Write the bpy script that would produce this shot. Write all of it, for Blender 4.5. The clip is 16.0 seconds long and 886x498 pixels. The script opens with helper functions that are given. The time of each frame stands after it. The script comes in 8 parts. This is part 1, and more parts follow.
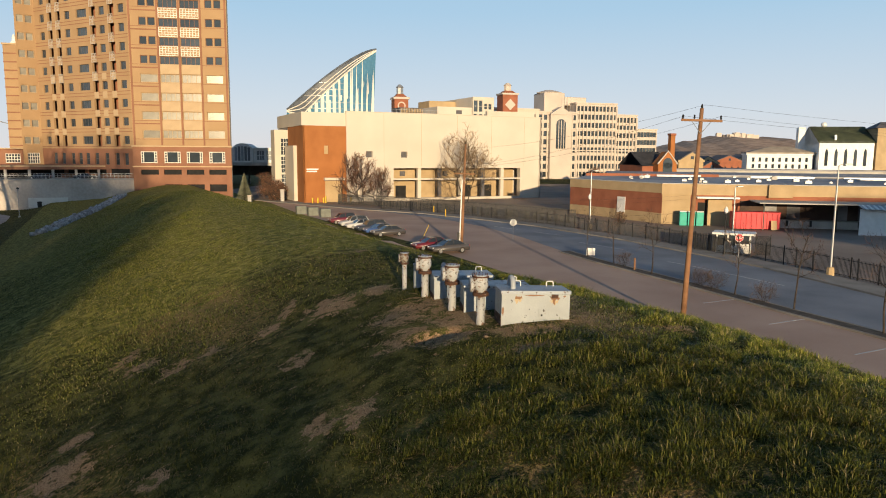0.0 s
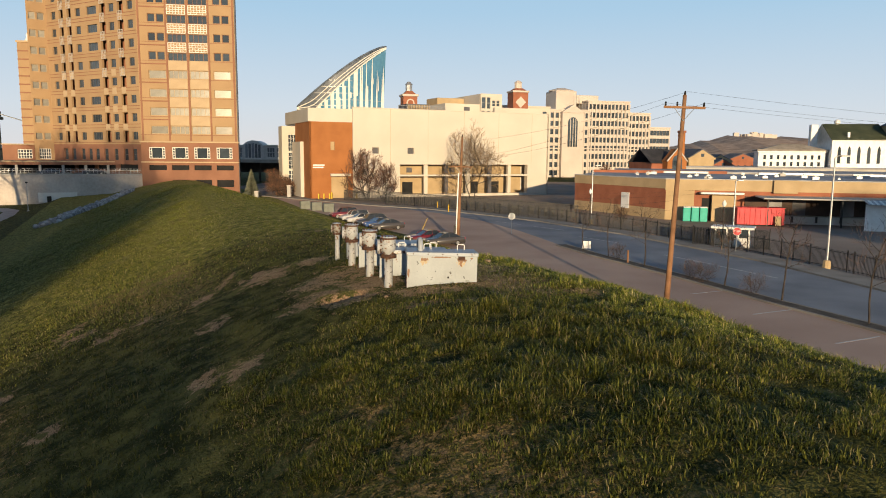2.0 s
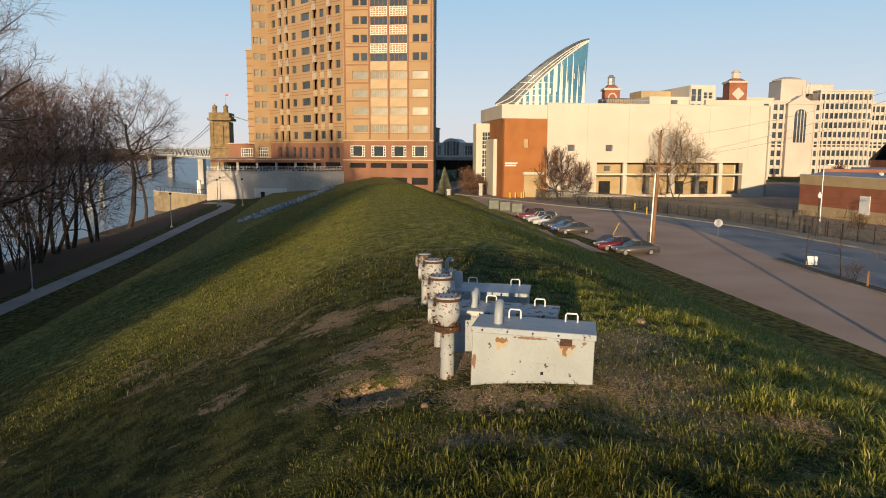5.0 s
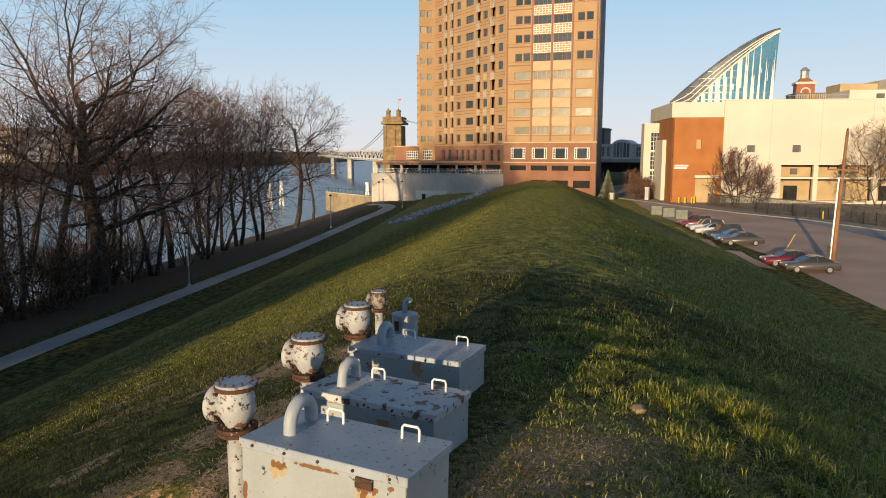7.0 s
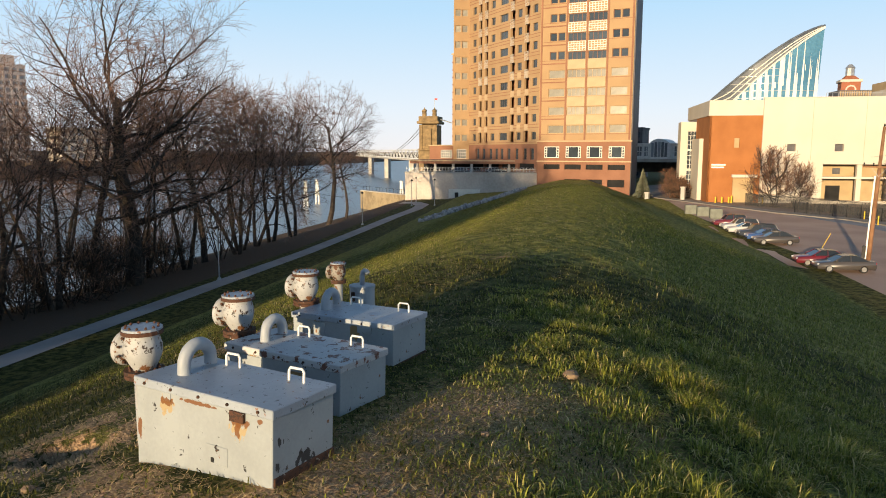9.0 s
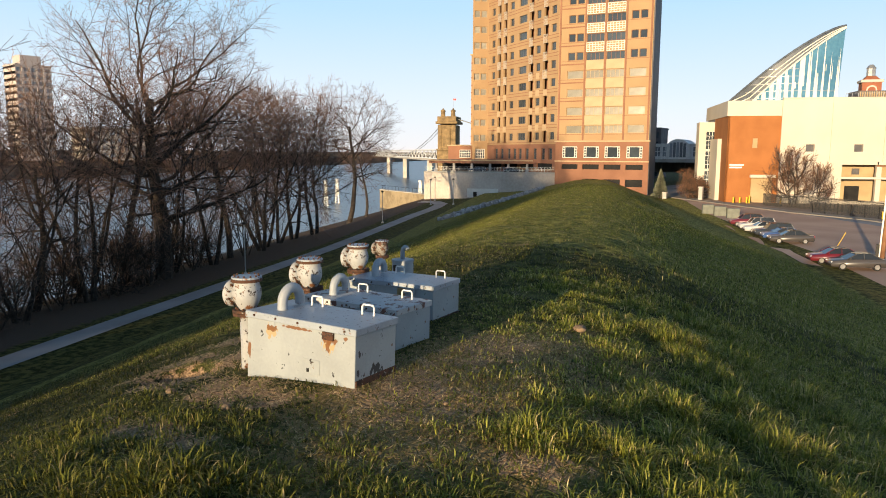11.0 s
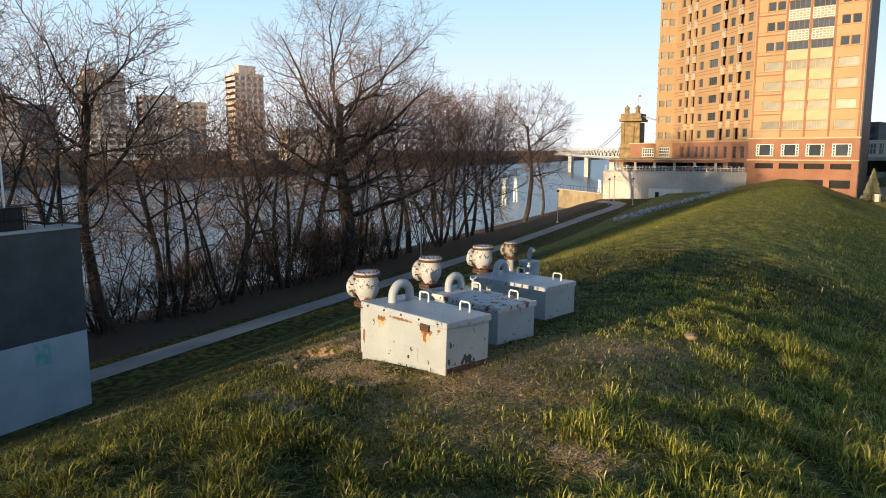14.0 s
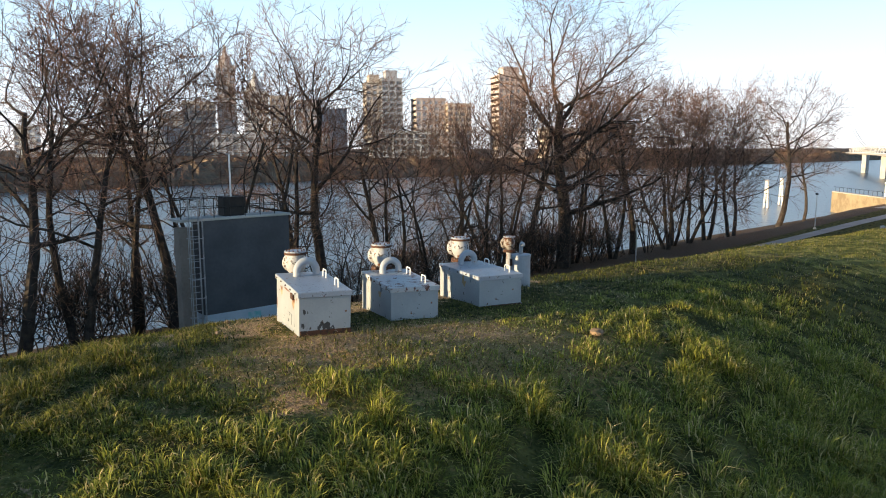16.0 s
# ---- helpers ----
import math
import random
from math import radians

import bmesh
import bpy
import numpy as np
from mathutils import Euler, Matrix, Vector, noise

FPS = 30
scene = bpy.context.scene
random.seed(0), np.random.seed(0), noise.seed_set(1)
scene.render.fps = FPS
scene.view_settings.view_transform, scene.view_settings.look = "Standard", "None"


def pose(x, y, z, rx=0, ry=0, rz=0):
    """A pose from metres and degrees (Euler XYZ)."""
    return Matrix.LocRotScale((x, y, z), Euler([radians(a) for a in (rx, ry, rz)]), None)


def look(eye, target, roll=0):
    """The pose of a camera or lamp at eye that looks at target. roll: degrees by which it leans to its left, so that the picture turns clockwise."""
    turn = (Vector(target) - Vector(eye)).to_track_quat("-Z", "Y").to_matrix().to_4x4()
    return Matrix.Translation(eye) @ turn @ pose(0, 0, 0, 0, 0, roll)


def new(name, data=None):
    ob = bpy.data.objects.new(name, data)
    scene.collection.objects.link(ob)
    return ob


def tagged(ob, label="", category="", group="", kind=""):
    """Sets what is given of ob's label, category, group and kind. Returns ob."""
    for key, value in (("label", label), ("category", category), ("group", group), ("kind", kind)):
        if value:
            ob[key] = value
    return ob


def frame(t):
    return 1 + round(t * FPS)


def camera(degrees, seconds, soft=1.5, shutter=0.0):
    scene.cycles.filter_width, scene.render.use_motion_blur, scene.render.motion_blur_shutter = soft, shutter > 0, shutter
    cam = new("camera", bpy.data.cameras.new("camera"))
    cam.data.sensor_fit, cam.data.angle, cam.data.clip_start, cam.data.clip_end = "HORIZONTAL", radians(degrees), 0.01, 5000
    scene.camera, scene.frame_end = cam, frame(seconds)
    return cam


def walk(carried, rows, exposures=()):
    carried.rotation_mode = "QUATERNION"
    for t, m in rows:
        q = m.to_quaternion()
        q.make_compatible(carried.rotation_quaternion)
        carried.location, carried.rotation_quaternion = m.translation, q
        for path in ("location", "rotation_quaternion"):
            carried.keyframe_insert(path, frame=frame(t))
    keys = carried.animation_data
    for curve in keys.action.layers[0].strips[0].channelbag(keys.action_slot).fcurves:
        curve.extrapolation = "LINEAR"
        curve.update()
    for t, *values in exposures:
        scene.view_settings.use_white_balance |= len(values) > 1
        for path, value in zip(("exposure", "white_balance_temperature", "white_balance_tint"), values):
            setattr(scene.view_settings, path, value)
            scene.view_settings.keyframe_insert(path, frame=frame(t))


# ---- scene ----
cam = camera(64.2, 16.0, soft=1.0)
PATH = [
    (0, (-2.097, -14.546, 3.363), (-2.173, -12.565, 3.098), 0.4),
    (0.5, (-1.426, -14.757, 3.293), (-1.528, -12.777, 3.028), 0.6),
    (1, (-0.779, -14.846, 3.253), (-0.895, -12.867, 2.988), 0.5),
    (1.5, (-0.302, -14.779, 2.991), (-0.419, -12.8, 2.725), 0.6),
    (2, (0.167, -14.425, 2.58), (0.047, -12.446, 2.314), 0.5),
    (2.5, (0.467, -13.802, 2.53), (0.317, -11.826, 2.264), 0.5),
    (3, (0.716, -13.056, 2.559), (0.536, -11.082, 2.291), 0.5),
    (3.5, (0.877, -12.06, 2.573), (0.682, -10.088, 2.304), 0.4),
    (4, (1.004, -10.914, 2.659), (0.797, -8.943, 2.39), 0.5),
    (4.5, (0.985, -9.491, 2.693), (0.612, -7.545, 2.42), 0.5),
    (4.7, (0.994, -8.944, 2.692), (0.471, -7.034, 2.416), 0.5),
    (6.8, (2.486, -4.057, 2.807), (1.514, -2.331, 2.531), -0.1),
    (7, (2.793, -3.676, 2.796), (1.689, -2.031, 2.522), -0.0),
    (7.5, (3.515, -2.957, 2.468), (2.343, -1.36, 2.194), 0.0),
    (8, (3.697, -2.781, 2.368), (2.525, -1.184, 2.095), 0.1),
    (8.5, (3.745, -2.826, 2.392), (2.562, -1.237, 2.119), 0.1),
    (9, (3.921, -3.145, 2.409), (2.73, -1.562, 2.136), 0.1),
    (11.5, (5.041, -5.031, 2.249), (3.776, -3.506, 1.977), 0.3),
    (12, (5.143, -5.240, 2.220), (3.812, -3.772, 1.948), 0.2),
    (12.5, (5.183, -5.360, 2.220), (3.796, -3.945, 1.944), 0.3),
    (13, (5.273, -5.333, 2.265), (3.842, -3.964, 1.990), 0.2),
    (13.5, (5.543, -5.110, 2.394), (4.036, -3.825, 2.118), -0.1),
    (14, (6.040, -4.578, 2.448), (4.458, -3.386, 2.171), -0.1),
    (14.5, (6.655, -3.863, 2.450), (5.058, -2.691, 2.173), -0.2),
    (15, (7.454, -2.948, 2.446), (5.744, -1.949, 2.167), -0.2),
    (15.5, (8.280, -1.923, 2.446), (6.451, -1.164, 2.165), -0.1),
    (16, (9.403, -0.664, 2.452), (7.498, -0.121, 2.172), -0.2),
]
walk(cam, [(t, look(eye, target, roll)) for t, eye, target, roll in PATH],
     [(0.0, -0.26), (4.5, -0.26), (6.8, -0.19), (8.0, 0.02), (9.0, 0.06), (12.0, 0.18), (14.5, 0.31), (16.0, 0.6)])

# ---- sky, sun ----
SUN_AZ, SUN_EL = (0.19, -0.982), 6.3
world = bpy.data.worlds.new("sky")
scene.world = world
world.use_nodes = True
wt = world.node_tree
sky = wt.nodes.new("ShaderNodeTexSky")
sky.sky_type, sky.sun_disc = "NISHITA", False
sky.sun_elevation, sky.sun_rotation = radians(SUN_EL), math.atan2(SUN_AZ[0], SUN_AZ[1])
sky.air_density, sky.dust_density, sky.ozone_density = 0.9, 0.25, 3.0
wt.nodes["Background"].inputs["Strength"].default_value = 0.14
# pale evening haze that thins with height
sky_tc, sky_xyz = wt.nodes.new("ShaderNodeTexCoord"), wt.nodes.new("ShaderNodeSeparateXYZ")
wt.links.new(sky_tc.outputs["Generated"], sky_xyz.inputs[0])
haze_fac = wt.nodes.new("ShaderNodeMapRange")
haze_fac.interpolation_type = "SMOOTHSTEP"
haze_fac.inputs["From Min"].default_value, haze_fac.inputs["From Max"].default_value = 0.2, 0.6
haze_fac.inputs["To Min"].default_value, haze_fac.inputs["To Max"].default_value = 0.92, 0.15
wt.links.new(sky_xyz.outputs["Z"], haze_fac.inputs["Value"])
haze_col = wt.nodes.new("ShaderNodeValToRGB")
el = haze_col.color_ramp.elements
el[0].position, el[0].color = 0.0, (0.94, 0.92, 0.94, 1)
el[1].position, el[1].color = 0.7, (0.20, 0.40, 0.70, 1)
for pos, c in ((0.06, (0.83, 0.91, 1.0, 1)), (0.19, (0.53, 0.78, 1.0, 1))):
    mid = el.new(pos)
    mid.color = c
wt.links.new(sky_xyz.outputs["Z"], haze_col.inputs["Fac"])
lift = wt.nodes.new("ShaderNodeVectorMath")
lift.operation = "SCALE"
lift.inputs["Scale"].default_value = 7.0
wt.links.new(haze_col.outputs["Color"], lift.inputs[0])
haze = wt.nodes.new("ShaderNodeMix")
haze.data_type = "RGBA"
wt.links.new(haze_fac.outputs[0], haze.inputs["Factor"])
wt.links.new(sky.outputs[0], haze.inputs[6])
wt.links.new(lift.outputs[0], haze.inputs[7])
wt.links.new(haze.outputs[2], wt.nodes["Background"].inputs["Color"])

sun_lamp = new("sun", bpy.data.lights.new("sun", "SUN"))
sun_lamp.data.energy, sun_lamp.data.angle, sun_lamp.data.color = 7.4, radians(0.6), (1.0, 0.76, 0.46)
sun_lamp.matrix_world = look((0, 0, 100), (-SUN_AZ[0] * 100, -SUN_AZ[1] * 100, 100 - 100 * math.tan(radians(SUN_EL))))


# ---- materials ----
def mat(name, c1, c2, scale=1.0, rough=0.8, bump=0.15, fine=14.0, metal=0.0, spec=0.4, per_object=0.0, island=0.0, lo=0.35, hi=0.65, dist=0.02):
    """A surface of two colours mixed by a broad and a fine noise, with fine relief."""
    m = bpy.data.materials.new(name)
    m.use_nodes = True
    nt = m.node_tree
    N, K = nt.nodes, nt.links
    p = N["Principled BSDF"]
    p.inputs["Roughness"].default_value, p.inputs["Metallic"].default_value = rough, metal
    p.inputs["Specular IOR Level"].default_value = spec
    tc = N.new("ShaderNodeTexCoord")
    n1, n2 = N.new("ShaderNodeTexNoise"), N.new("ShaderNodeTexNoise")
    n1.inputs["Scale"].default_value, n1.inputs["Detail"].default_value = scale, 5
    n2.inputs["Scale"].default_value, n2.inputs["Detail"].default_value = fine, 3
    K.new(tc.outputs["Object"], n1.inputs["Vector"])
    K.new(tc.outputs["Object"], n2.inputs["Vector"])
    add = N.new("ShaderNodeMath")
    add.operation = "MULTIPLY_ADD"
    add.inputs[1].default_value = 0.35
    K.new(n2.outputs["Fac"], add.inputs[0])
    sub = N.new("ShaderNodeMath")
    sub.operation = "SUBTRACT"
    sub.inputs[1].default_value = 0.175
    K.new(n1.outputs["Fac"], sub.inputs[0])
    K.new(sub.outputs[0], add.inputs[2])
    ramp = N.new("ShaderNodeValToRGB")
    ramp.color_ramp.elements[0].position, ramp.color_ramp.elements[1].position = lo, hi
    ramp.color_ramp.elements[0].color, ramp.color_ramp.elements[1].color = (*c1, 1), (*c2, 1)
    K.new(add.outputs[0], ramp.inputs["Fac"])
    out = ramp.outputs["Color"]
    if per_object or island:
        src = N.new("ShaderNodeNewGeometry") if island else N.new("ShaderNodeObjectInfo")
        hsv = N.new("ShaderNodeHueSaturation")
        mr = N.new("ShaderNodeMapRange")
        amount = island or per_object
        mr.inputs["To Min"].default_value, mr.inputs["To Max"].default_value = 1 - amount, 1 + amount
        K.new(src.outputs["Random Per Island" if island else "Random"], mr.inputs["Value"])
        K.new(mr.outputs[0], hsv.inputs["Value"])
        K.new(out, hsv.inputs["Color"])
        out = hsv.outputs["Color"]
    K.new(out, p.inputs["Base Color"])
    if bump:
        b = N.new("ShaderNodeBump")
        b.inputs["Strength"].default_value, b.inputs["Distance"].default_value = bump, dist
        K.new(n2.outputs["Fac"], b.inputs["Height"])
        K.new(b.outputs[0], p.inputs["Normal"])
    return m


def glass_mat(name, tint, rough=0.06):
    """Coated window glass that mirrors the sky."""
    m = mat(name, tuple(v * 0.8 for v in tint), tint, 0.6, rough, 0.02, 3.0, 0.0, 0.5, per_object=0.35)
    m.node_tree.nodes["Principled BSDF"].inputs["Coat Weight"].default_value = 0.15
    return m


def layered(name, base, coat, amount, scale, rough=0.6, second=None, amount2=0.6, scale2=9.0, metal=0.0, bump=0.25):
    """Paint with chips: where a noise passes a limit the coat gives way to what lies under it."""
    m = mat(name, tuple(v * 0.85 for v in base), base, 2.5, rough, bump, 30.0, metal)
    N, K = m.node_tree.nodes, m.node_tree.links
    p = N["Principled BSDF"]
    prev = p.inputs["Base Color"].links[0].from_socket
    tc = N.new("ShaderNodeTexCoord")
    for colour, lim, sc in ((coat, amount, scale), (second, amount2, scale2)):
        if colour is None:
            continue
        n = N.new("ShaderNodeTexNoise")
        n.inputs["Scale"].default_value, n.inputs["Detail"].default_value, n.inputs["Roughness"].default_value = sc, 6, 0.65
        K.new(tc.outputs["Object"], n.inputs["Vector"])
        r = N.new("ShaderNodeValToRGB")
        r.color_ramp.elements[0].position, r.color_ramp.elements[1].position = lim, lim + 0.03
        K.new(n.outputs["Fac"], r.inputs["Fac"])
        mix = N.new("ShaderNodeMix")
        mix.data_type = "RGBA"
        K.new(r.outputs["Color"], mix.inputs["Factor"])
        K.new(prev, mix.inputs[6])
        mix.inputs[7].default_value = (*colour, 1)
        prev = mix.outputs[2]
    K.new(prev, p.inputs["Base Color"])
    return m


# bark darkened for the crowns' low shade, twigs lightened for sunlit tips
M_BARK = mat("bark", (0.024, 0.018, 0.014), (0.065, 0.05, 0.039), 3.0, 0.9, 0.5, 25.0)
M_TWIG = mat("twig", (0.09, 0.052, 0.037), (0.29, 0.17, 0.12), 0.3, 0.9, 0.0, 5.0)
M_TWIGT = mat("tan_twig", (0.16, 0.11, 0.065), (0.30, 0.21, 0.125), 0.3, 0.9, 0.0, 5.0)
M_WATER = mat("river_water", (0.05, 0.075, 0.10), (0.07, 0.10, 0.13), 0.02, 0.28, 0.8, 0.6, spec=0.3, dist=0.3)
M_LOT = mat("old_asphalt", (0.405, 0.265, 0.195), (0.51, 0.35, 0.262), 0.12, 0.9, 0.2, 30.0)
M_ROAD = mat("road_asphalt", (0.155, 0.163, 0.18), (0.255, 0.262, 0.28), 0.15, 0.8, 0.2, 30.0)
M_YARD = mat("yard_asphalt", (0.21, 0.16, 0.125), (0.31, 0.242, 0.19), 0.1, 0.9, 0.2, 20.0)
M_CONC = mat("concrete", (0.36, 0.34, 0.31), (0.50, 0.48, 0.44), 0.35, 0.85, 0.2, 12.0)
M_WALK = mat("pavement_concrete", (0.22, 0.195, 0.165), (0.31, 0.28, 0.24), 0.4, 0.9, 0.2, 12.0)
M_PATH = mat("path_concrete", (0.31, 0.285, 0.265), (0.40, 0.37, 0.345), 0.3, 0.85, 0.15, 20.0)
M_WALLC = mat("stained_concrete", (0.40, 0.345, 0.30), (0.58, 0.52, 0.46), 0.12, 0.85, 0.2, 2.0)
M_WHITE = mat("white_paint", (0.70, 0.69, 0.66), (0.80, 0.79, 0.77), 1.0, 0.5, 0.05, 15.0)
M_BRICK_T = mat("tower_brick", (0.325, 0.21, 0.113), (0.385, 0.255, 0.137), 0.15, 0.85, 0.1, 6.0)
M_BRICK_D = mat("tower_base_brick", (0.215, 0.10, 0.06), (0.28, 0.135, 0.082), 0.2, 0.85, 0.1, 6.0)
M_TAN = mat("tan_panel", (0.41, 0.30, 0.185), (0.48, 0.355, 0.22), 0.4, 0.8, 0.05, 6.0)
M_LATT = mat("cream_lattice", (0.68, 0.65, 0.59), (0.75, 0.72, 0.66), 0.8, 0.7, 0.05, 10.0)
# darker tone of the lattice, for the angled front
M_LATTG = mat("darker_lattice", (0.40, 0.35, 0.29), (0.48, 0.42, 0.36), 0.8, 0.75, 0.05, 10.0)
M_RECESS = mat("balcony_brick", (0.27, 0.095, 0.05), (0.36, 0.13, 0.07), 0.4, 0.85, 0.1, 6.0)
M_CREAM = mat("cream_stucco", (0.53, 0.475, 0.40), (0.59, 0.53, 0.45), 0.12, 0.85, 0.1, 5.0)
M_ORANGE = mat("rust_brick", (0.30, 0.112, 0.032), (0.365, 0.14, 0.043), 0.3, 0.85, 0.15, 8.0)
M_REDBR = mat("red_brick", (0.25, 0.088, 0.048), (0.33, 0.12, 0.066), 0.4, 0.85, 0.2, 8.0)
M_TANBR = mat("tan_block", (0.37, 0.27, 0.15), (0.45, 0.33, 0.19), 0.4, 0.85, 0.15, 8.0)
M_STONE = mat("pale_limestone", (0.48, 0.42, 0.37), (0.56, 0.49, 0.43), 0.1, 0.85, 0.1, 3.0)
M_BSTONE = mat("bridge_sandstone", (0.15, 0.105, 0.055), (0.29, 0.20, 0.10), 0.6, 0.9, 0.5, 1.6)
# black for recesses and openings; the shade inside is put into the colour
M_DARK = mat("black_recess_shade", (0.012, 0.012, 0.013), (0.02, 0.02, 0.02), 1.0, 0.9, 0.0)
M_IRON = mat("black_iron", (0.006, 0.006, 0.007), (0.016, 0.015, 0.014), 3.0, 0.55, 0.05, 20.0)
M_STEEL = mat("galvanised_steel", (0.32, 0.33, 0.34), (0.45, 0.46, 0.47), 2.0, 0.45, 0.05, 20.0, metal=0.6)
M_POLE = mat("pole_wood", (0.17, 0.085, 0.042), (0.28, 0.145, 0.075), 1.2, 0.9, 0.35, 12.0)
M_ROOF = mat("flat_roof", (0.24, 0.24, 0.26), (0.36, 0.36, 0.38), 0.08, 0.8, 0.1, 5.0)
M_ROOFW = mat("weathered_shingles", (0.22, 0.19, 0.155), (0.32, 0.28, 0.235), 0.5, 0.85, 0.2, 6.0)
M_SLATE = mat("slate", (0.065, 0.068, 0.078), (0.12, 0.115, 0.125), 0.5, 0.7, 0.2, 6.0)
M_GREENROOF = mat("green_copper", (0.10, 0.12, 0.07), (0.16, 0.18, 0.10), 0.3, 0.7, 0.1, 6.0)
M_GLASS = glass_mat("window_glass", (0.05, 0.065, 0.08))
M_GLASSB = glass_mat("bronze_glass", (0.27, 0.25, 0.20), 0.18)
M_GLASSX = mat("blue_curtain_glass", (0.045, 0.16, 0.27), (0.11, 0.28, 0.41), 0.05, 0.05, 0.0, 1.0, spec=0.9)
M_YELLOW = mat("yellow_paint", (0.55, 0.36, 0.02), (0.68, 0.46, 0.04), 2.0, 0.6, 0.05)
M_RED = mat("red_steel", (0.52, 0.03, 0.04), (0.66, 0.05, 0.06), 1.0, 0.55, 0.1, 6.0)
M_TEAL = mat("teal_plastic", (0.02, 0.34, 0.26), (0.03, 0.42, 0.33), 1.0, 0.5, 0.05)
M_STONEG = mat("riprap_stone", (0.21, 0.20, 0.195), (0.46, 0.45, 0.44), 1.5, 0.9, 0.4, 8.0, island=0.35)
# brown of bare woods, lightened by distance haze put into the colour
M_HAZE = mat("hazed_wooded_hill", (0.27, 0.185, 0.13), (0.47, 0.335, 0.245), 0.06, 0.95, 0.3, 0.3)
M_PAINTW = mat("road_paint", (0.50, 0.48, 0.46), (0.62, 0.60, 0.57), 2.0, 0.7, 0.05)
M_BOX = layered("chipped_grey_paint", (0.325, 0.355, 0.37), (0.03, 0.029, 0.031), 0.627, 10.0, 0.5, (0.20, 0.09, 0.04), 0.67, 5.0, bump=0.06)
M_LID = layered("worn_lid_paint", (0.33, 0.37, 0.42), (0.24, 0.11, 0.055), 0.63, 11.0, 0.45, (0.06, 0.056, 0.058), 0.615, 21.0, bump=0.08)
M_LIDR = layered("flaking_lid_paint", (0.50, 0.50, 0.50), (0.15, 0.065, 0.045), 0.55, 8.0, 0.55, (0.06, 0.052, 0.052), 0.63, 15.0)
M_VALVE = layered("valve_paint", (0.40, 0.41, 0.415), (0.16, 0.07, 0.03), 0.575, 8.0, 0.6, (0.05, 0.038, 0.032), 0.585, 17.0)
M_RUST = layered("rusted_flange", (0.085, 0.038, 0.021), (0.36, 0.34, 0.31), 0.60, 12.0, 0.85, (0.04, 0.024, 0.018), 0.53, 16.0)
M_SPOTTED = layered("rust_spotted_paint", (0.27, 0.255, 0.23), (0.11, 0.05, 0.026), 0.52, 13.0, 0.7, (0.045, 0.034, 0.028), 0.56, 22.0)
M_PIPE = layered("grey_pipe_paint", (0.36, 0.39, 0.42), (0.20, 0.09, 0.04), 0.68, 6.0, 0.5)


# ---- mesh helpers ----
def mesh_of(name, bm, material):
    me = bpy.data.meshes.new(name)
    bm.normal_update()
    bm.to_mesh(me)
    bm.free()
    me.materials.append(material)
    return me


def part(name, bm, material, parent, label="", smooth=False):
    ob = new(name, bm if isinstance(bm, bpy.types.Mesh) else mesh_of(name, bm, material))
    ob.parent = parent
    if smooth:
        for p in ob.data.polygons:
            p.use_smooth = True
    if label:
        ob["label"] = label
    return ob


def thing(name, m, label, category, group="", kind=""):
    e = new(name)
    e.empty_display_size = 0.2
    e.matrix_world = m
    return tagged(e, label, category, group, kind)


def solid(name, bm, material, label="", category="", group="", kind="", smooth=False):
    ob = new(name, mesh_of(name, bm, material))
    if smooth:
        for p in ob.data.polygons:
            p.use_smooth = True
    return tagged(ob, label, category, group, kind)


def box(bm, x0, x1, y0, y1, z0, z1, bevel=0.0, m=None):
    r = bmesh.ops.create_cube(bm, size=1.0)
    vs = r["verts"]
    for v in vs:
        v.co = Vector((x0 + (v.co.x + 0.5) * (x1 - x0), y0 + (v.co.y + 0.5) * (y1 - y0), z0 + (v.co.z + 0.5) * (z1 - z0)))
    if bevel:
        es = list({e for v in vs for e in v.link_edges})
        g = bmesh.ops.bevel(bm, geom=es, offset=bevel, segments=1, affect="EDGES", profile=0.5)
        vs = list({v for f in g["faces"] for v in f.verts} | {v for v in vs if v.is_valid})
    if m is not None:
        for v in vs:
            v.co = m @ v.co
    return bm


def boxm(*a, bevel=0.0, m=None):
    return box(bmesh.new(), *a, bevel=bevel, m=m)


def tube(bm, pts, radii, seg=8, cap=True):
    """A round bar along points, with a radius at each."""
    pts = [Vector(p) for p in pts]
    rings = []
    side = None
    for i, p in enumerate(pts):
        d = (pts[min(i + 1, len(pts) - 1)] - pts[max(i - 1, 0)]).normalized()
        if side is None:
            side = d.orthogonal().normalized()
        side = (side - d * side.dot(d)).normalized()
        up = d.cross(side)
        r = radii[i] if isinstance(radii, (list, tuple)) else radii
        rings.append([bm.verts.new(p + (side * math.cos(a) + up * math.sin(a)) * r) for a in (2 * math.pi * k / seg for k in range(seg))])
    for a, b in zip(rings, rings[1:]):
        for k in range(seg):
            bm.faces.new((a[k], a[(k + 1) % seg], b[(k + 1) % seg], b[k]))
    if cap:
        bm.faces.new(rings[0][::-1])
        bm.faces.new(rings[-1])
    return bm


def tubem(pts, radii, seg=8):
    return tube(bmesh.new(), pts, radii, seg)


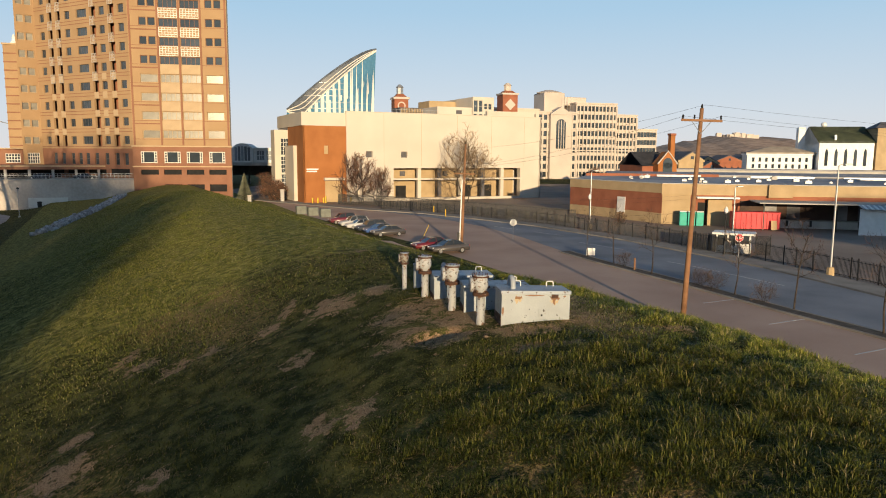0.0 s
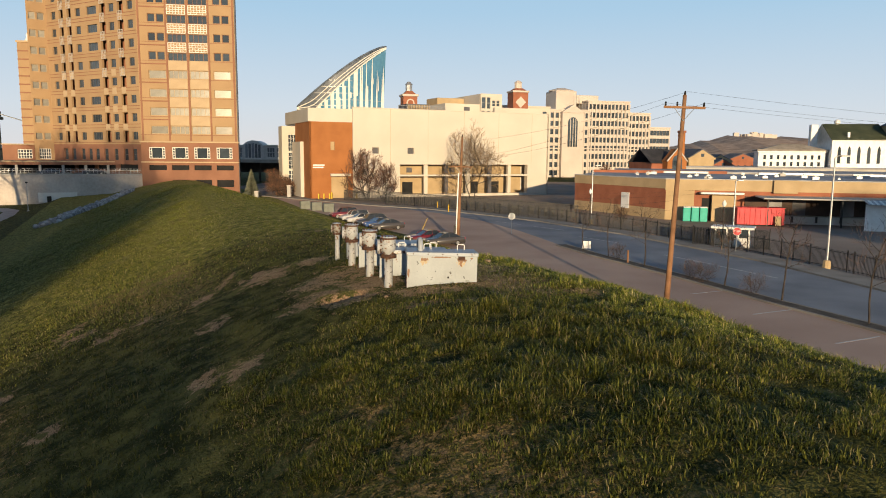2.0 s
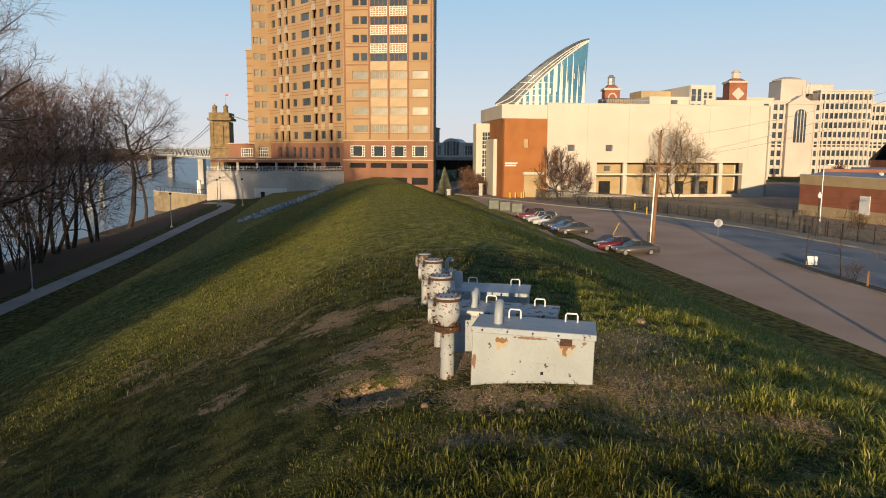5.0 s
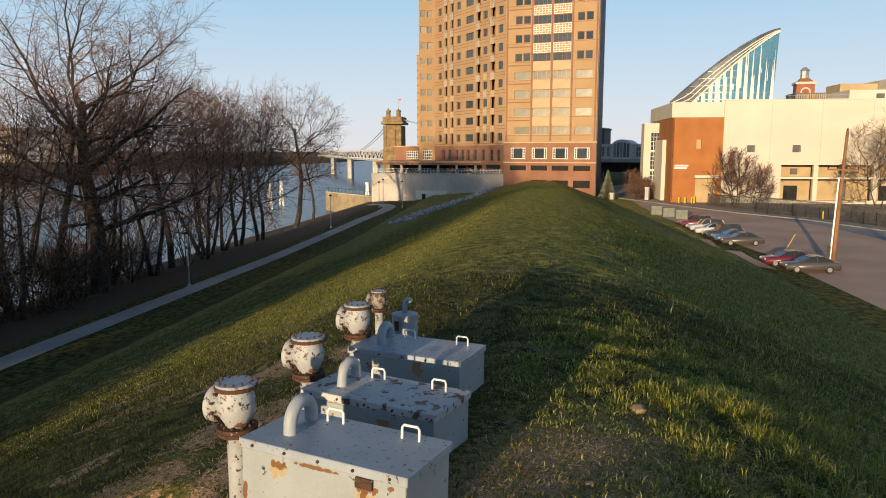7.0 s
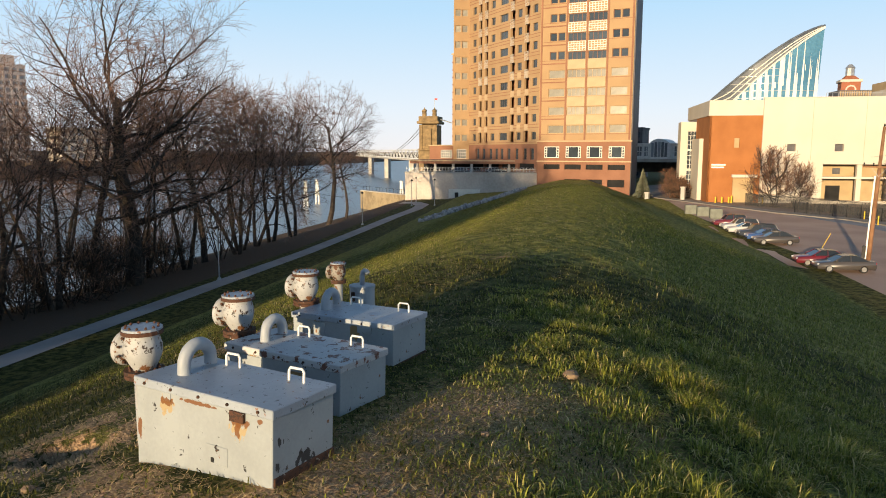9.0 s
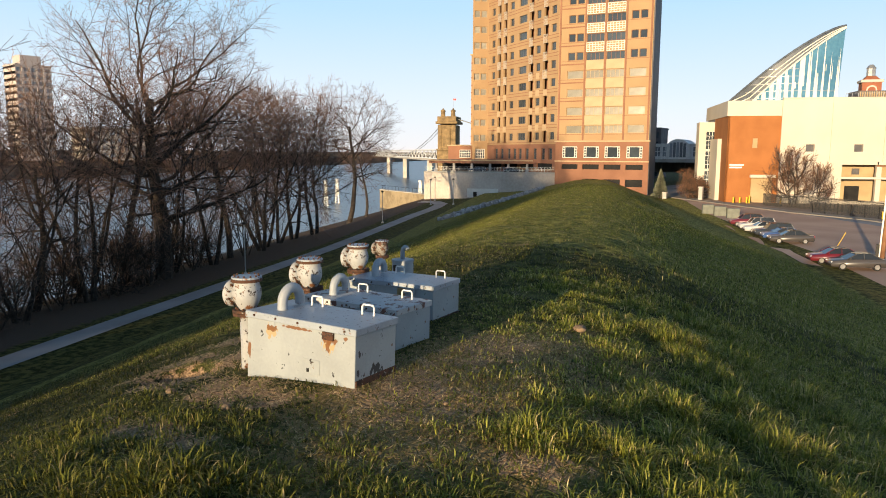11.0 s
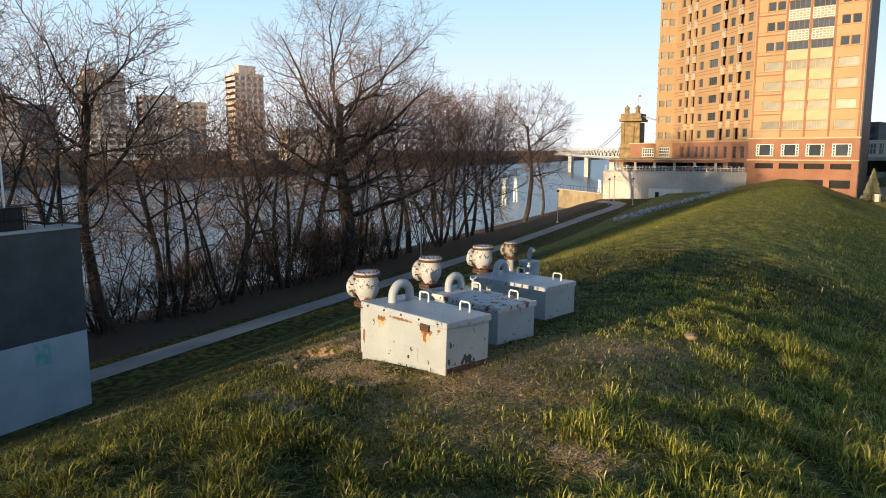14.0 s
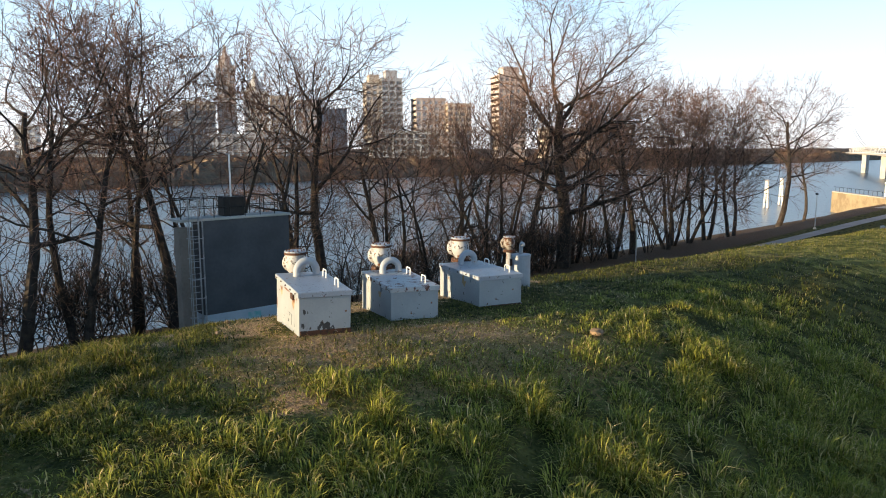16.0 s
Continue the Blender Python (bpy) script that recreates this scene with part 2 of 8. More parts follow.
def lathe(bm, profile, seg=20, m=None):
    """A turned body round z from (radius, height) pairs."""
    rings = []
    for r, z in profile:
        rings.append([bm.verts.new((r * math.cos(2 * math.pi * k / seg), r * math.sin(2 * math.pi * k / seg), z)) for k in range(seg)])
    for a, b in zip(rings, rings[1:]):
        for k in range(seg):
            bm.faces.new((a[k], a[(k + 1) % seg], b[(k + 1) % seg], b[k]))
    bm.faces.new(rings[0][::-1])
    bm.faces.new(rings[-1])
    if m is not None:
        for ring in rings:
            for v in ring:
                v.co = m @ v.co
    return bm


def prism(bm, poly, z0, z1):
    """An upright solid over a plan."""
    lo, hi = [bm.verts.new((x, y, z0)) for x, y in poly], [bm.verts.new((x, y, z1)) for x, y in poly]
    n = len(poly)
    bm.faces.new(lo[::-1])
    bm.faces.new(hi)
    for k in range(n):
        bm.faces.new((lo[k], lo[(k + 1) % n], hi[(k + 1) % n], hi[k]))
    bmesh.ops.recalc_face_normals(bm, faces=bm.faces)
    return bm


def facade(bm, width, z0, z1, holes, depth=0.35, m=None, back=False):
    """The outer face of a wall along x at y = 0, with reveals of the given depth round each hole (x0, x1, z0, z1)."""
    xs = sorted({0.0, float(width), *(h[0] for h in holes), *(h[1] for h in holes)})
    zs = sorted({float(z0), float(z1), *(h[2] for h in holes), *(h[3] for h in holes)})
    verts = {}

    def v(x, y, z):
        key = (round(x, 4), round(y, 4), round(z, 4))
        if key not in verts:
            co = Vector((x, y, z))
            verts[key] = bm.verts.new(m @ co if m is not None else co)
        return verts[key]

    for i in range(len(xs) - 1):
        for j in range(len(zs) - 1):
            cx, cz = (xs[i] + xs[i + 1]) / 2, (zs[j] + zs[j + 1]) / 2
            if any(h[0] < cx < h[1] and h[2] < cz < h[3] for h in holes):
                continue
            bm.faces.new((v(xs[i], 0, zs[j]), v(xs[i + 1], 0, zs[j]), v(xs[i + 1], 0, zs[j + 1]), v(xs[i], 0, zs[j + 1])))
    for a, b, c, d in holes:
        for p, q in (((a, c), (b, c)), ((b, c), (b, d)), ((b, d), (a, d)), ((a, d), (a, c))):
            bm.faces.new((v(p[0], 0, p[1]), v(p[0], depth, p[1]), v(q[0], depth, q[1]), v(q[0], 0, q[1])))
    return bm


def strip_mesh(left, right, z, thick=0.0):
    """A flat band between two rows of plan points, with a drop at its rims."""
    bm = bmesh.new()
    a, b = [bm.verts.new((x, y, z)) for x, y in left], [bm.verts.new((x, y, z)) for x, y in right]
    for k in range(len(a) - 1):
        bm.faces.new((a[k], b[k], b[k + 1], a[k + 1]))
    if thick:
        for row in (left, right):
            lo = [bm.verts.new((x, y, z - thick)) for x, y in row]
            hi = a if row is left else b
            for k in range(len(lo) - 1):
                bm.faces.new((hi[k], hi[k + 1], lo[k + 1], lo[k]))
    bmesh.ops.recalc_face_normals(bm, faces=bm.faces)
    for f in bm.faces:
        if abs(f.normal.z) > 0.5 and f.normal.z < 0:
            f.normal_flip()
    return bm


def offset_line(line, d):
    """The plan line moved sideways by d (to the right of its run)."""
    out = []
    for k, p in enumerate(line):
        q0, q1 = line[max(k - 1, 0)], line[min(k + 1, len(line) - 1)]
        dx, dy = q1[0] - q0[0], q1[1] - q0[1]
        n = math.hypot(dx, dy)
        out.append((p[0] + d * dy / n, p[1] - d * dx / n))
    return out


# ---- ground: the levee, its toe, the river bank ----
LOT_Z, PATH_Z, RIVER_Z = -7.6, -10.3, -13.2
PROFILE_N = (-3000, -420, -330, -303, -298, -59, -52, -48.3, -42, -36, -28, -26, -5, -3, -1.2, 1.0, 2.6, 4.4, 19.4, 21.4, 26, 3000)
PROFILE_Z = (4, -2, -6, -12, -17, -17, -13.6, -11.6, -11.0, -10.5, -10.3, -9.8, -1.25, -0.40, -0.06, -0.02, -0.18, -0.75, -6.95, -7.56, -7.62, -7.62)
_nn = np.arange(-60, 40, 0.1)
_zz = np.interp(_nn, PROFILE_N, PROFILE_Z)
_zz = np.convolve(np.pad(_zz, 10, "edge"), np.ones(21) / 21, "valid")


def sn(s, n):
    """World x, y of a place s metres along the levee's crest and n metres to its land side."""
    return (-0.438 * s + 0.899 * n, 0.899 * s + 0.438 * n)


def height(s, n):
    """Ground height, for arrays of s and n."""
    s, n = np.asarray(s, float), np.asarray(n, float)
    squeeze = np.clip((s - 70) / 80, 0, 1) * 0.40
    far = np.clip((s - 60) / 70, 0, 1)
    m = np.where(n > 0, np.maximum(n - 2.0 * far, 0.3 * n) * (1 + squeeze * 1.25), n)
    z = np.where((m > -59) & (m < 39), np.interp(m, _nn, _zz), np.interp(m, PROFILE_N, PROFILE_Z))
    crest = np.interp(s, (-60, 0, 15, 35, 80, 140), (-1.0, 0, -0.5, -1.15, -2.05, -3.7))
    w = np.clip((z + 9.0) / 9.0, 0, 1) * ((m > -26) & (m < 21))
    rise = np.clip((s - 85) / 60, 0, 1) * 1.6 * np.clip((m + 44) / 4, 0, 1) * np.clip((-m - 14) / 10, 0, 1)
    return z + crest * w + rise


def ground_at(x, y):
    s, n = -0.438 * x + 0.899 * y, 0.899 * x + 0.438 * y
    return float(height(s, n))


def steps(*runs):
    vals = []
    for a, b, d in runs:
        vals += list(np.arange(a, b, d))
    return np.array(vals)


def lump(x, y):
    """Soft unevenness of the turf."""
    return 0.05 * np.sin(1.3 * x + 0.7 * y) * np.sin(0.9 * y - 0.4 * x) + 0.035 * np.sin(3.1 * x + 1.1) * np.sin(2.7 * y + 0.5 * x) + 0.018 * np.sin(6.3 * x - 2.0 * y) * np.sin(5.7 * y + 1.3 * x)


HOLE = (-2.75, -0.3)


def surface(x, y):
    """Height of the turf at arrays of world places."""
    s, n = -0.438 * x + 0.899 * y, 0.899 * x + 0.438 * y
    z = height(s, n)
    on = np.clip((n + 27) / 4, 0, 1) * np.clip((19 - n) / 3, 0, 1) * (1 - 0.85 * np.exp(-(((x + 1.0) / 2.2) ** 2 + ((y - 1.6) / 3.6) ** 2) ** 2))
    pit = 0.8 * np.exp(-(((x - HOLE[0]) / 0.36) ** 2 + ((y - HOLE[1]) / 0.27) ** 2) ** 1.5)
    return z + lump(x, y) * on - pit


# worn places in the turf: x, y, half widths, strength
WORN = ((-1.1, -0.6, 1.1, 0.5, 0.62), (-2.5, -0.4, 0.7, 0.6, 0.8), (-2.3, 0.9, 0.8, 1.2, 0.62), (-2.9, 2.6, 0.8, 1.3, 0.58), (0.3, 0.4, 0.35, 0.7, 0.68), (0.5, 0.2, 0.9, 1.0, 0.46), (0.1, 2.0, 0.8, 1.6, 0.45), (-0.8, -1.7, 1.2, 0.3, 0.5), (2.2, -0.2, 0.5, 0.35, 0.55))
WORN += ((-5.9, 4.4, 0.8, 0.9, 0.72), (-7.4, 5.5, 0.35, 0.9, 0.6), (-7.6, 4.2, 0.35, 0.7, 0.6), (-4.7, 5.1, 0.5, 0.9, 0.66), (-3.7, 1.9, 0.9, 1.3, 0.56), (-3.3, 0.0, 0.8, 0.8, 0.56), (-4.0, -2.7, 0.3, 0.7, 0.72), (-4.7, -2.7, 0.3, 0.6, 0.6), (-6.0, 1.0, 0.4, 0.5, 0.6), (-9.2, 4.1, 0.3, 0.6, 0.6))
WORN += ((-10.0, 3.6, 0.5, 0.7, 0.58), (-11.5, 4.8, 0.6, 0.8, 0.6), (-11.1, 0.7, 0.45, 0.6, 0.6), (-10.5, -0.9, 0.7, 0.8, 0.72), (-7.8, -2.6, 0.5, 0.4, 0.56), (-12.6, 6.2, 0.5, 1.0, 0.58), (-6.8, 13.5, 1.2, 0.8, 0.5), (-9.5, 21.0, 1.4, 0.9, 0.5), (-11.2, 19.1, 0.9, 1.1, 0.52), (-7.5, 24.0, 1.4, 0.8, 0.45))


def bare_at(x, y):
    """How worn the turf is, 0 to 1."""
    b = np.zeros_like(x)
    for cx, cy, rx, ry, k in WORN:
        b = np.maximum(b, min(k + 0.1, 0.85) * np.exp(-(((x - cx) / rx) ** 2 + ((y - cy) / ry) ** 2) ** 1.5))
    return b


def ground_material():
    m = mat("turf", (0.032, 0.036, 0.009), (0.13, 0.122, 0.036), 2.2, 0.95, 0.9, 22.0, spec=0.1, lo=0.40, hi=0.60, dist=0.05)
    N, K = m.node_tree.nodes, m.node_tree.links
    p = N["Principled BSDF"]
    prev = p.inputs["Base Color"].links[0].from_socket
    tc = N.new("ShaderNodeTexCoord")
    # the dry layer also carries the painted sun streak of the river shoulder
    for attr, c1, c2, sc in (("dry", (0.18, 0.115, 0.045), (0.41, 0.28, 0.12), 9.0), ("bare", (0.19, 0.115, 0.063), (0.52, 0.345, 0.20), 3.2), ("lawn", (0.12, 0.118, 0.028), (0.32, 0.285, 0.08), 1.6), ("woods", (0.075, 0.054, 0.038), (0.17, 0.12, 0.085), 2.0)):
        at = N.new("ShaderNodeAttribute")
        at.attribute_name = attr
        n = N.new("ShaderNodeTexNoise")
        n.inputs["Scale"].default_value, n.inputs["Detail"].default_value = sc, 7
        n.inputs["Roughness"].default_value = 0.7
        K.new(tc.outputs["Object"], n.inputs["Vector"])
        wide = N.new("ShaderNodeMapRange")
        wide.inputs["From Min"].default_value, wide.inputs["From Max"].default_value = 0.3, 0.7
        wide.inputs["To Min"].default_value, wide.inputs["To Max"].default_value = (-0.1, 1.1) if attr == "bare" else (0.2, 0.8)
        K.new(n.outputs["Fac"], wide.inputs["Value"])
        a = N.new("ShaderNodeMath")
        a.operation = "ADD"
        K.new(at.outputs["Fac"], a.inputs[0])
        K.new(wide.outputs[0], a.inputs[1])
        r = N.new("ShaderNodeMapRange")
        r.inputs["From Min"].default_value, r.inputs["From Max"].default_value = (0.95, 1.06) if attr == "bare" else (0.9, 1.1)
        K.new(a.outputs[0], r.inputs["Value"])
        ramp = N.new("ShaderNodeValToRGB")
        ramp.color_ramp.elements[0].color, ramp.color_ramp.elements[1].color = (*c1, 1), (*c2, 1)
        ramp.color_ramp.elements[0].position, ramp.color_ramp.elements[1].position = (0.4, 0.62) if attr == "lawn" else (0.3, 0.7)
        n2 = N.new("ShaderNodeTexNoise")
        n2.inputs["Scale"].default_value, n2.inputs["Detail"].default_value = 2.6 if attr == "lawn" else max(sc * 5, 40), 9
        K.new(tc.outputs["Object"], n2.inputs["Vector"])
        K.new(n2.outputs["Fac"], ramp.inputs["Fac"])
        mix = N.new("ShaderNodeMix")
        mix.data_type = "RGBA"
        K.new(r.outputs[0], mix.inputs["Factor"])
        K.new(prev, mix.inputs[6])
        K.new(ramp.outputs["Color"], mix.inputs[7])
        prev = mix.outputs[2]
    K.new(prev, p.inputs["Base Color"])
    return m


def dry_and_sun_at(s, n):
    # the band round n = -6.8 paints a sunlit streak as dry turf
    return np.where(n > 9, 0.12, np.where(n < -11, 0.12, 0.26)) + 0.14 * np.sin(0.35 * s + 0.8) * np.sin(0.5 * n) + 0.10 * np.sin(1.1 * n + 0.2 * s) + (0.05 + 0.40 * np.clip((s - 6) / 8, 0, 1)) * np.exp(-((n + 6.8) / 2.6) ** 2) + 0.46 * np.exp(-(((0.899 * n - 0.438 * s - 0.7) / 1.4) ** 2 + ((0.899 * s + 0.438 * n - 1.2) / 3.4) ** 2) ** 2)


def make_ground():
    S = steps((-3000, -600, 400), (-600, -60, 30), (-60, -20, 2), (-20, 25, 0.22), (25, 60, 0.8), (60, 170, 2), (170, 420, 25), (420, 4200, 350))
    Nv = steps((-3400, -440, 400), (-440, -290, 6), (-290, -60, 40), (-60, -14, 1), (-14, 12, 0.22), (12, 40, 1), (40, 400, 40), (400, 4200, 400))
    s, n = np.meshgrid(S, Nv, indexing="ij")
    x, y = -0.438 * s + 0.899 * n, 0.899 * s + 0.438 * n
    z = surface(x, y)
    a, b = s.shape
    idx = np.arange(a * b).reshape(a, b)
    quads = np.stack([idx[:-1, :-1], idx[1:, :-1], idx[1:, 1:], idx[:-1, 1:]], -1).reshape(-1, 4)[:, ::-1]
    me = bpy.data.meshes.new("ground")
    me.from_pydata(np.stack([x, y, z], -1).reshape(-1, 3).tolist(), [], quads.tolist())
    for name, values in (("bare", bare_at(x, y) * (np.abs(s) < 60)), ("dry", dry_and_sun_at(s, n)), ("lawn", 0.75 * np.clip((s - 9) / 10, 0, 1) * (n > -25) * (n < 21)), ("woods", np.clip((-33.8 - n) / 2.0, 0, 1))):
        me.attributes.new(name, "FLOAT", "POINT").data.foreach_set("value", values.ravel())
    me.polygons.foreach_set("use_smooth", [True] * len(me.polygons))
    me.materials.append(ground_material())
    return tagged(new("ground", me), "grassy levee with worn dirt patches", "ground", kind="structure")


make_ground()

bm = bmesh.new()
a = [bm.verts.new((*sn(s, n), RIVER_Z)) for s, n in ((-2500, -300), (-2500, -49.5), (4000, -49.5), (4000, -300))]
bm.faces.new(a)
solid("water", bm, M_WATER, "wide river with small ripples reflecting the sky", "water", kind="structure")
if bpy.data.objects["water"].data.polygons[0].normal.z < 0:
    bpy.data.objects["water"].data.flip_normals()

# ---- paved ground ----
KERB = [(-75, 168), (-60, 155), (-47, 144.2), (-34.6, 133.4), (-22.2, 122.8), (-10.8, 116.0), (-0.4, 105.0), (8.2, 94.6), (12.9, 86.2), (17.8, 78.2), (23.9, 63.8), (27.0, 55.9), (28.9, 48.4), (30.6, 41.4), (35.5, 20), (43, -15), (62, -110)]
STRIP = [(8.8, 66.0), (11.6, 58.0), (13.6, 53.5), (16.6, 46.4), (18.6, 41.2), (20.7, 35.6), (23.5, 29.0), (30, 11.5), (38, -12), (58, -110)]
TOE = [(-66, 172), (-46.3, 140.6), (-35.6, 118.3), (-27.2, 99.7), (-21.5, 88.7), (-16.7, 79.6), (-12.7, 71.5), (-6, 58), (4, 38), (11, 23), (22, 0), (45, -50), (70, -112)]


def paved(name, poly, z, material, label):
    bm = bmesh.new()
    f = bm.faces.new([bm.verts.new((x, y, z)) for x, y in poly])
    bmesh.ops.triangulate(bm, faces=[f])
    bm.normal_update()
    for f in bm.faces:
        if f.normal.z < 0:
            f.normal_flip()
    return solid(name, bm, material, label, "pavement" if "lot" in name else "road", kind="structure")


ROADLINE = [(-66, 161), (-52, 149.5), (-40, 139), (-28, 128.5), (-18, 119), (-8, 108), (0, 94), (5, 80)]
paved("parking_lot", TOE + STRIP[::-1] + ROADLINE[::-1], LOT_Z + 0.012, M_LOT, "faded brown asphalt car park below the levee")
paved("road", ROADLINE + STRIP + KERB[::-1], LOT_Z + 0.008, M_ROAD, "grey asphalt street")
paved("yard_pavement", KERB + [(300, -110), (300, 260), (-75, 260)], LOT_Z + 0.004, M_YARD, "dark asphalt yard behind the fence")
solid("pavement", strip_mesh(offset_line(KERB, -0.2), offset_line(KERB, -3.0), LOT_Z + 0.15, 0.16), M_WALK, "pale concrete pavement along the street", "pavement", kind="structure")
solid("kerb", strip_mesh(KERB, offset_line(KERB, -0.196), LOT_Z + 0.16, 0.17), M_WALK, "concrete kerb", "kerb", kind="structure")
solid("planting_strip", strip_mesh(offset_line(STRIP, -0.55), offset_line(STRIP, 0.55), LOT_Z + 0.13, 0.14), mat("mulch", (0.05, 0.04, 0.03), (0.10, 0.08, 0.06), 1.5, 0.95, 0.5), "narrow kerbed bed of mulch", "planting bed", kind="structure")
for side in (-0.65, 0.65):
    solid("kerb", strip_mesh(offset_line(STRIP, side - 0.098), offset_line(STRIP, side + 0.098), LOT_Z + 0.145, 0.15), M_WALK, "concrete kerb of the planting bed", "kerb", kind="structure")

PATH_IN = [sn(s, n) for s, n in ((-80, -31.2), (0, -31.3), (40, -31.3), (80, -31.0), (100, -30.6), (120, -30.0), (134, -29.0), (143, -29.5), (149, -32.5), (152, -37))]
PATH_OUT = [sn(s, n) for s, n in ((-80, -33.4), (0, -33.5), (40, -33.5), (80, -33.2), (100, -32.8), (120, -32.3), (133, -31.5), (140, -31.8), (145, -34), (147, -37.5))]
bm = bmesh.new()
rows = []
for p, q in zip(PATH_IN, PATH_OUT):
    rows.append([bm.verts.new((*c, ground_at(*c) + 0.05)) for c in (p, q)])
for a, b in zip(rows, rows[1:]):
    bm.faces.new((a[0], a[1], b[1], b[0]))
bm.normal_update()
for f in bm.faces:
    if f.normal.z < 0:
        f.normal_flip()
solid("footpath", bm, M_PATH, "pale concrete riverside footpath", "path", kind="structure")


# ---- buildings ----
def at_ground(x, y, psi, z=LOT_Z):
    return pose(x, y, z, 0, 0, psi)


def window(parent, m, w, h, pane_mat, frame_mat, bars=(1, 1), t=0.09, name="window"):
    """A framed window set in a wall: a frame with mullions, and its pane. Its place is its lower left corner; y runs inwards."""
    key = (round(w, 2), round(h, 2), pane_mat.name, frame_mat.name, bars, t)
    if key not in window.made:
        cw, ch = (w - t) / bars[0], (h - t) / bars[1]
        cells = [(t + i * cw, (i + 1) * cw, t + j * ch, (j + 1) * ch) for i in range(bars[0]) for j in range(bars[1])]
        bm = facade(bmesh.new(), w, 0, h, cells, 0.1)
        window.made[key] = (mesh_of("window_frame", bm, frame_mat), mesh_of("pane", boxm(t / 2, w - t / 2, 0.05, 0.07, t / 2, h - t / 2), pane_mat))
    f, p = window.made[key]
    ob = part(name, f, None, parent)
    ob.matrix_local = m
    part("pane", p, None, ob)
    return ob


window.made = {}


def lattice_mesh(w, h, nx=6, nz=4, r=0.13, material=None):
    """A pierced balcony screen: rims, bars and small rings."""
    holes = []
    cw, ch = (w - r) / nx, (h - r) / nz
    for i in range(nx):
        for j in range(nz):
            grow = 0.05 if (i + j) % 2 else -0.02
            holes.append((r + i * cw - grow * 0.5, (i + 1) * cw + grow * 0.5, r + j * ch - grow * 0.5, (j + 1) * ch + grow * 0.5))
    bm = facade(bmesh.new(), w, 0, h, holes, 0.12)
    return mesh_of("lattice_screen", bm, material or M_LATT)


def wall_part(parent, name, x, y, psi, width, z0, z1, holes, material, depth=0.4, label=""):
    ob = part(name, facade(bmesh.new(), width, z0, z1, holes, depth), material, parent, label)
    ob.matrix_local = pose(x, y, 0, 0, 0, psi)
    return ob


def make_tower():
    """Brick tower: a broad front, an angled front with balconies, a narrow front, on a two-storey base. Local x runs along the broad front."""
    t = thing("office_tower", at_ground(-75.85, 138.64, 12), "tall orange brick tower block with cream lattice balconies", "building")
    top, z = 70.0, -LOT_Z
    rows = 15
    # broad front
    holes, wins, screens, panels = [], [], [], []
    for k in range(rows):
        b = z + 6.5 + 4.0 * k
        low = k < 4
        for x0, x1 in ((2.1, 5.7), (15.8, 19.4)):
            if low:
                wins.append((x0, b, x1 - x0, 1.75, M_GLASSB, (1, 1)))
            else:
                wins += [(x0 + 0.15, b, 1.5, 1.7, M_GLASS, (1, 1)), (x0 + 2.0, b, 1.5, 1.7, M_GLASS, (1, 1))]
        for x0, x1 in ((6.3, 10.2), (10.75, 14.7)):
            wins.append((x0, b - (0.2 if not low else 0), x1 - x0, 1.75, M_GLASSB if low else M_GLASS, (4, 1)))
            if low:
                panels.append((x0, b + 1.85, x1 - x0, 2.05))
            elif k > 3:
                screens.append((x0, b + 1.65, x1 - x0, 2.05))
    base_wins = [(x, z + 1.1, 3.4, 2.5, M_GLASS, (1, 1)) for x in (1.5, 6.4, 11.1, 15.9)]
    slots = [(x, x + 3.7, z - 1.45, z - 0.35) for x in (1.4, 6.2, 11.0, 15.8)] + [(x, x + 3.7, z - 5.2, z - 3.6) for x in (6.2, 11.0, 15.8)]
    up = [(x, x + w, zz, zz + h) for x, zz, w, h, _, _ in wins]
    wall_part(t, "upper_wall", 0, 0, 0, 20.5, z + 4.9, top, up, M_BRICK_T)
    wall_part(t, "base_wall", -0.15, -0.25, 0, 20.8, 0, z + 4.9, [(x + 0.15, x + w + 0.15, zz, zz + h) for x, zz, w, h, _, _ in base_wins] + [(a + 0.15, b + 0.15, c, d) for a, b, c, d in slots], M_BRICK_D)
    for x, zz, w, h, g, bars in wins:
        window(t, pose(x, 0.25, zz), w, h, g, M_TAN if g is M_GLASSB else M_BRICK_D, bars)
    for x, zz, w, h, g, bars in base_wins:
        holes = [(0.62, w - 0.62, 0.14, h - 0.14)] + [(a, a + 0.34, 0.16 + 0.57 * j, 0.16 + 0.57 * j + 0.42) for a in (0.14, w - 0.48) for j in range(4)]
        ob = part("window", facade(bmesh.new(), w, 0, h, holes, 0.12), M_LATT, t)
        ob.matrix_local = pose(x, -0.18, zz)
        part("pane", boxm(0.05, w - 0.05, 0.13, 0.16, 0.05, h - 0.05), g, ob)
    # black sheets close behind the slots stand in for the shade inside
    for a, b, c, d in slots:
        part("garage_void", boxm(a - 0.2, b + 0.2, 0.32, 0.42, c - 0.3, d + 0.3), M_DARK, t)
        part("garage_floor", boxm(a - 0.2, b + 0.2, 0.15, 0.31, c - 0.25, c - 0.05), M_CONC, t)
    panel_me = mesh_of("tan_panel", boxm(0, 3.9, -0.06, 0.1, 0, 2.05, bevel=0.02), M_TAN)
    lat = lattice_mesh(3.9, 2.05)
    for x, zz, w, h in panels:
        part("spandrel_panel", panel_me, None, t).matrix_local = pose(x, 0, zz)
    for x, zz, w, h in screens:
        part("balcony_screen", lat, None, t).matrix_local = pose(x, -0.14, zz)
    cornice = bmesh.new()
